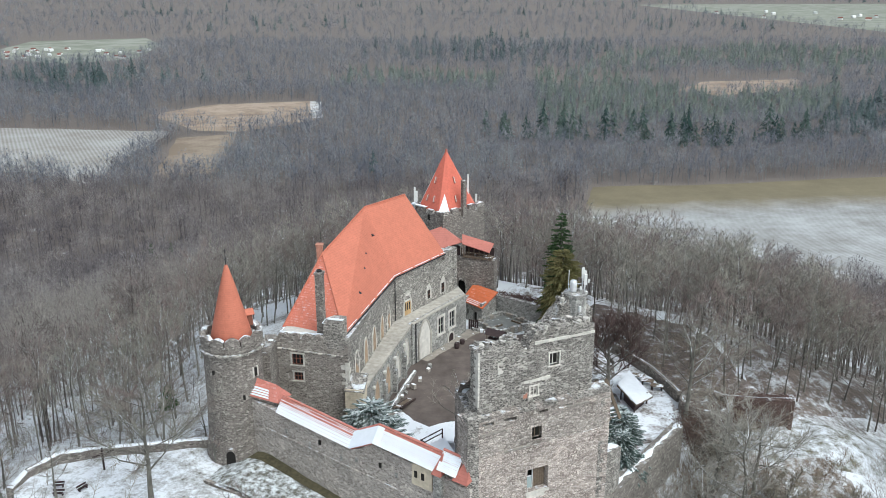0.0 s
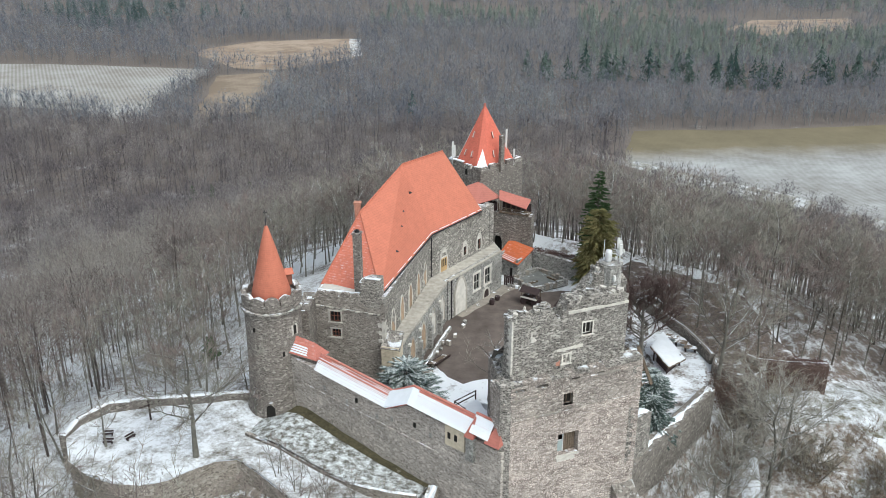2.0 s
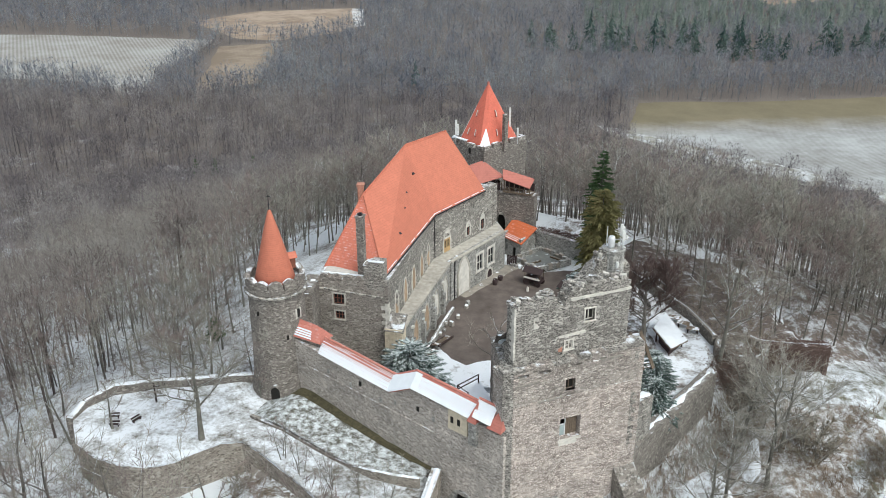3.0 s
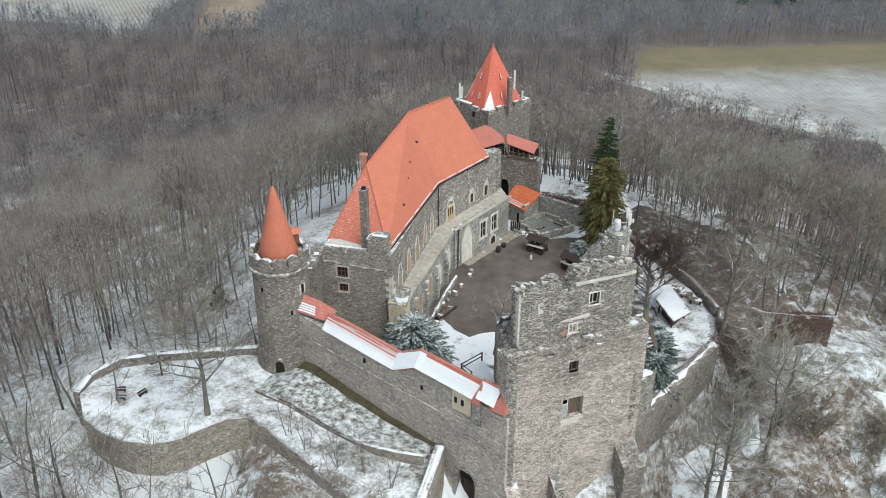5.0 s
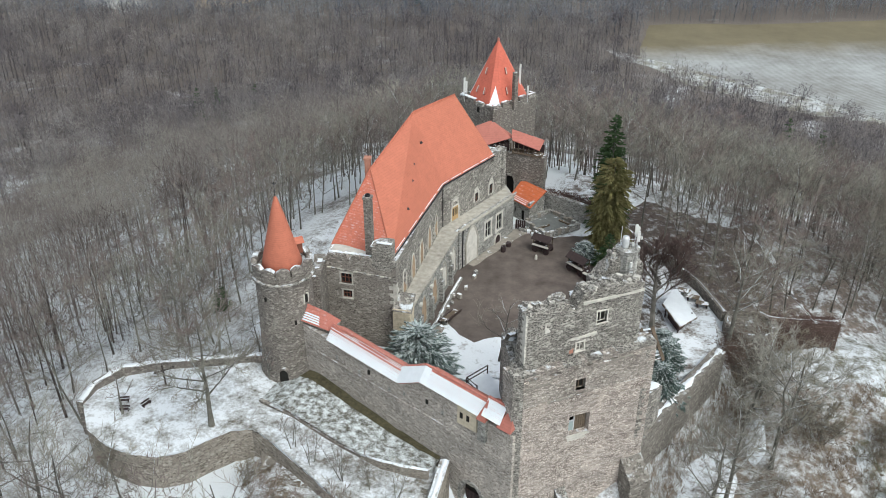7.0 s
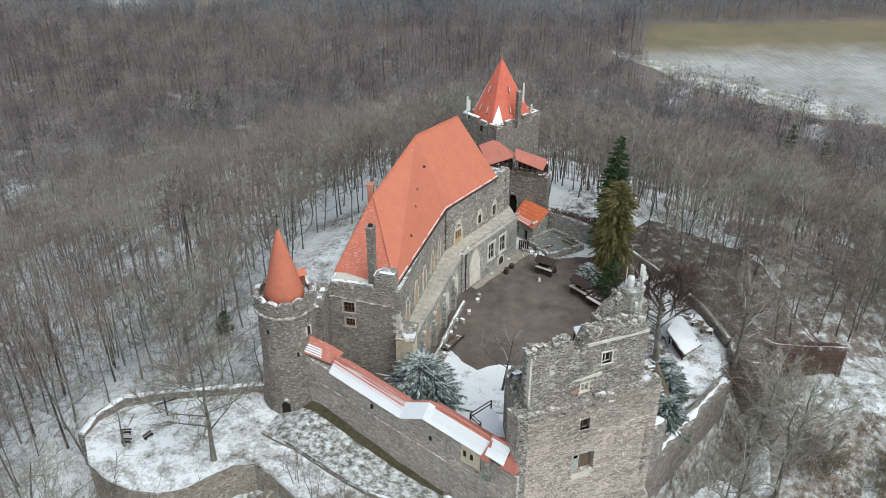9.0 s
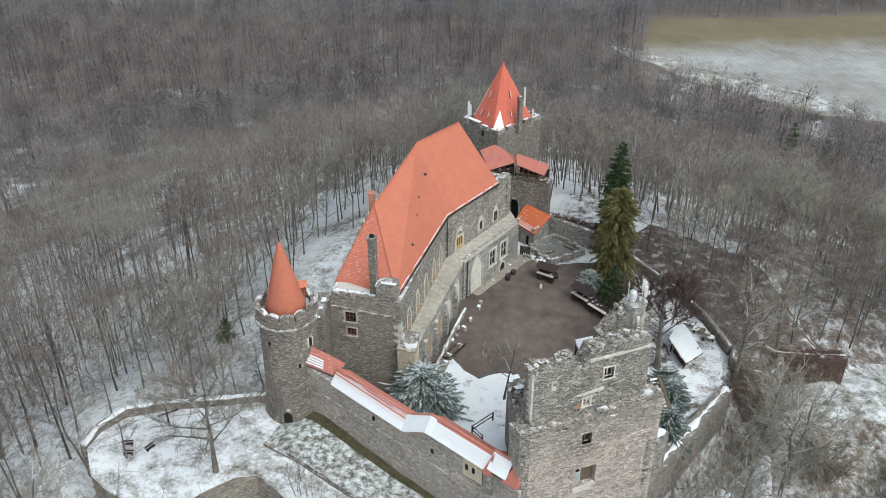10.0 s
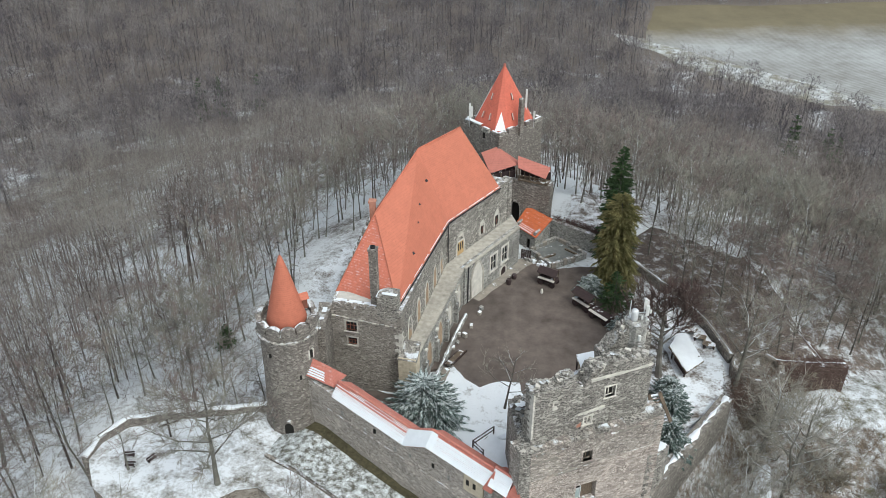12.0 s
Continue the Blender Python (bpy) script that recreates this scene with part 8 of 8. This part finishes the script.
bush_t = [as_tree("shrub", branchy(60 + k, 4.2, 7, 6, 11, 0.12, 0.55, 0.05, 0.7, True, 3), MAT_BARK, wood_far("pale_olive_twigs", (0.23, 0.20, 0.155), (0.33, 0.30, 0.245)), "bare grey-brown shrub on the castle slope", "shrub", "shrubs on the slope") for k in range(4)]
spots = []
for _ in range(400):
    x, y = rr_.uniform(17, 48), rr_.uniform(60, 98)
    if len(spots) < 24 and poly_dist(np.array([x]), np.array([y]), CASTLE)[0] > 1.0 and (x - 33) ** 2 + (y - 95) ** 2 > 18 and not (y > 94 and 35 < x < 46) and not in_any(np.array([x]), np.array([y]), [[(36, 90), (43, 97), (52, 103), (58, 88), (46, 84)], [(20, 72), (24, 82), (29, 86), (35, 87), (34, 78), (30, 72), (24, 67)]])[0]:
        spots.append((x, y))
for _ in range(300):
    x, y = rr_.uniform(-46, -8), rr_.uniform(50, 68)
    if len(spots) < 28 and poly_dist(np.array([x]), np.array([y]), TERR)[0] > 1.2:
        spots.append((x, y))
for i, (x, y) in enumerate(spots):
    z = float(height(x, y)) - 0.1
    sc = rr_.uniform(0.7, 1.5)
    m = pose(x, y, z, 0, 0, rr_.uniform(0, 360))
    if i < 4:
        bush_t[i].matrix_basis = m
    else:
        copy_thing(bush_t[i % 4], m @ Matrix.Diagonal((sc, sc, sc, 1)))
# bare many-stemmed bushes along the terrace path
path_bush = [as_tree("bush", branchy(130 + k, 5.4, 5, 4, 5, 0.25, 0.36, 0.05, 1.3, True, 3, 0.016), MAT_BARK, MAT_TWIG, "tall bare many-stemmed bush beside the terrace path", "shrub", "bushes beside the terrace path") for k in range(3)]
for i, (x, y) in enumerate(((-17.3, 66.9), (-13.8, 64.4), (-11.2, 64.0), (-19.4, 68.4), (-8.6, 62.6))):
    m = pose(x, y, terrace_z(x, y) - 0.1, 0, 0, i * 71.0)
    if i < 3:
        path_bush[i].matrix_basis = m
    else:
        copy_thing(path_bush[i % 3], m)
# larger trees on the slope in front of the terrace
for i, (x, y) in enumerate(((-50, 70), (-49, 79), (50, 80))):
    z = float(height(x, y)) - 0.2
    copy_thing(protos[i % 8], pose(x, y, z, 0, 0, i * 57.0) @ Matrix.Diagonal((0.85, 0.85, 0.85, 1)))

pale = [as_tree("pale_tree", branchy(90 + k, 13.5 + k, 13, 8, 9, 0.28, 0.5, 0.3, 0.6, fine=0.028), MAT_BARK, wood_far("pale_grey_twigs", (0.27, 0.255, 0.225), (0.38, 0.36, 0.32)), "pale grey bare tree on the slope below the keep", "tree", "pale trees below the keep") for k in range(3)]
for i, (x, y, a) in enumerate(((24.4, 71.6, 10), (26.3, 73.2, 120), (32.4, 78.2, 220), (35.0, 82.5, 40), (31.2, 85.5, 300))):
    m = pose(x, y, float(height(x, y)) - 0.1, rr_.gauss(0, 4), rr_.gauss(0, 4), a)
    if i < 3:
        pale[i].matrix_basis = m
    else:
        copy_thing(pale[i % 3], m)

# more trees beyond the vine-grown wall, and low brush on the slope
for i in range(60):
    x, y = rr_.uniform(44, 86), rr_.uniform(99, 150)
    if y < 101 + (x - 44) * 0.2:
        continue
    copy_thing(protos[i % 8], pose(x, y, float(height(x, y)) - 0.2, 0, 0, i * 57.0) @ Matrix.Diagonal((0.95, 0.95, 0.9, 1)))
slope_tree = [as_tree("slope_tree", branchy(170 + k, 17 + k, 9, 6, 8, 0.45, 0.42, 0.27, 0.6, fine=0.024), MAT_BARK_DARK, MAT_TWIG, "tall dark-stemmed bare tree with snow on its limbs", "tree", "tall trees below the terrace") for k in range(2)]
for i, (x, y) in enumerate(((-46.5, 61), (-41, 58), (-51, 66), (-54, 60), (-60, 70), (-36.5, 56), (-57, 78), (-30, 54), (-20, 52))):
    m = pose(x, y, float(height(x, y)) - 0.2, 0, 5 - 3 * (i % 3), i * 77.0)
    if i < 2:
        slope_tree[i].matrix_basis = m
    else:
        copy_thing(slope_tree[i % 2], m)
strip_wall("buttress_wall", [(-23.4, 71.0), (-23.0, 67.6)], [0.4, -0.6], -8, 2.6, MAT_OVERGROWN, "brown rubble buttress of the retaining wall", False)
thick_t = [mound_tree(850 + k, 4.2, 2.0, 110, 0.022, 0.06, (0.6, 1.6), -0.5, 0.45) for k in range(6)]
THICK = [[(28, 88), (31, 92), (29.6, 97), (33, 99), (45, 97.5), (44, 95.5), (37, 92.5), (34, 89.5), (30, 86.5)], [(31, 99), (27, 106), (23, 114), (34, 120), (41, 106)], [(16.6, 71), (20.6, 77), (25, 83), (29, 88), (31, 87), (24, 79), (19, 71)]]
X, Y = sample(16, 46, 70, 120, 1.9)
ok = in_any(X, Y, THICK) & ((Y < 99) | (np.sin(X * 1.9 + Y) > 0.25))
X, Y = X[ok], Y[ok]
Z = np.maximum(height(X, Y), np.where(np.hypot(X - 33, Y - 95.2) < 3.0, 0.6, -99))
scatter("thicket", thick_t, [(float(X[i]), float(Y[i]), float(Z[i]), rr_.uniform(0.5, 1.05), rr_.uniform(0, 6.28)) for i in range(len(X))], MAT_THICKET, "tangled brown thicket over the walls and slope", "thicket")
brush_t = [mound_tree(800 + k, 1.7, 1.2, 60, 0.028, 0.02, (0.4, 1.0), -0.2, 0.35) for k in range(6)]
BRUSH = [[(16, 71), (21, 79), (28, 88.5), (31, 92), (37, 94), (46, 96), (50, 86), (42, 72), (30, 58), (15, 62)]]
X, Y = sample(14, 52, 56, 98, 1.5)
ok = in_any(X, Y, BRUSH) & ~in_any(X, Y, [[(20.4, 73.5), (21.6, 78.6), (24.8, 82.4), (27, 84), (29.4, 82), (29.6, 77), (27.5, 72.5), (23, 69.5)], [(29, 79), (29.5, 84), (32, 87), (34.5, 86), (33.4, 79), (31, 77)], [(36, 93), (40.6, 97), (47, 99.5), (54, 101), (52, 90.5), (44, 89.5), (38, 88.3)]])
ok &= np.sin(X * 0.7) + np.cos(Y * 0.6 + X * 0.2) > -0.5
X, Y = X[ok], Y[ok]
Z = height(X, Y)
scatter("brush", brush_t, [(float(X[i]), float(Y[i]), float(Z[i]) + 0.35, rr_.uniform(0.6, 1.5), rr_.uniform(0, 6.28)) for i in range(len(X))], wood_far("brown_brush", (0.20, 0.14, 0.10), (0.27, 0.22, 0.17), 0.25), "low brown brush and dead bracken on the slope", "brush")

# undergrowth between the stems of the west slope
X, Y = sample(-80, -26, 42, 118, 2.6)
ok = ~in_any(X, Y, [TERR, CASTLE], 1.0) & ~in_any(X, Y, NEAR_CLEAR, 0) & (np.sin(X * 0.5 + 1) + np.cos(Y * 0.45) > -0.9)
X, Y = X[ok], Y[ok]
Z = height(X, Y)
scatter("undergrowth", [mound_tree(870 + k, 2.6, 1.3, 46, 0.02, 0.025, (0.5, 1.3), -0.3, 0.4) for k in range(6)], [(float(X[i]), float(Y[i]), float(Z[i]), rr_.uniform(0.5, 1.4), rr_.uniform(0, 6.28)) for i in range(len(X))], MAT_HILL, "thin bare undergrowth among the stems on the snow", "undergrowth")

# far village houses
vh = random.Random(4)
M_HOUSEROOF = plain("dark_red_house_roofs", (0.22, 0.09, 0.07), 0.2, 0.2)
for k in range(52):
    left = k < 38
    x, y = (vh.uniform(-790, -500), vh.uniform(1370, 1560)) if left else (vh.uniform(950, 1450), vh.uniform(2350, 3300))
    if left and poly_dist(np.array([x]), np.array([y]), F_VILLAGE)[0] > 0:
        continue
    z = float(height(x, y)) + 0.5
    ho = thing("house", (x, y, z), "far pale village house with a pitched roof", "house", "houses of the far village")
    a = vh.uniform(0, 3.1)
    sc = 0.5 if left else 1.0
    u, v = Vector((math.cos(a), math.sin(a), 0)) * vh.uniform(5, 9) * sc, Vector((-math.sin(a), math.cos(a), 0)) * 4.5 * sc
    c = Vector((x, y, z))
    hh = vh.uniform(4, 6) * sc
    s = Shape()
    s.box(c + Vector((0, 0, hh / 2)), u, v, (0, 0, hh / 2))
    part("wall", s, MAT_WHITE, ho)
    s = Shape()
    up = Vector((0, 0, hh))
    top = Vector((0, 0, hh + 4 * sc))
    roof_slab(s, [c - u * 1.05 - v * 1.1 + up, c + u * 1.05 - v * 1.1 + up, c + u * 1.05 + top, c - u * 1.05 + top], 0.3)
    roof_slab(s, [c + u * 1.05 + v * 1.1 + up, c - u * 1.05 + v * 1.1 + up, c - u * 1.05 + top, c + u * 1.05 + top], 0.3)
    part("roof", s, M_HOUSEROOF if k % 3 else MAT_WHITE, ho)
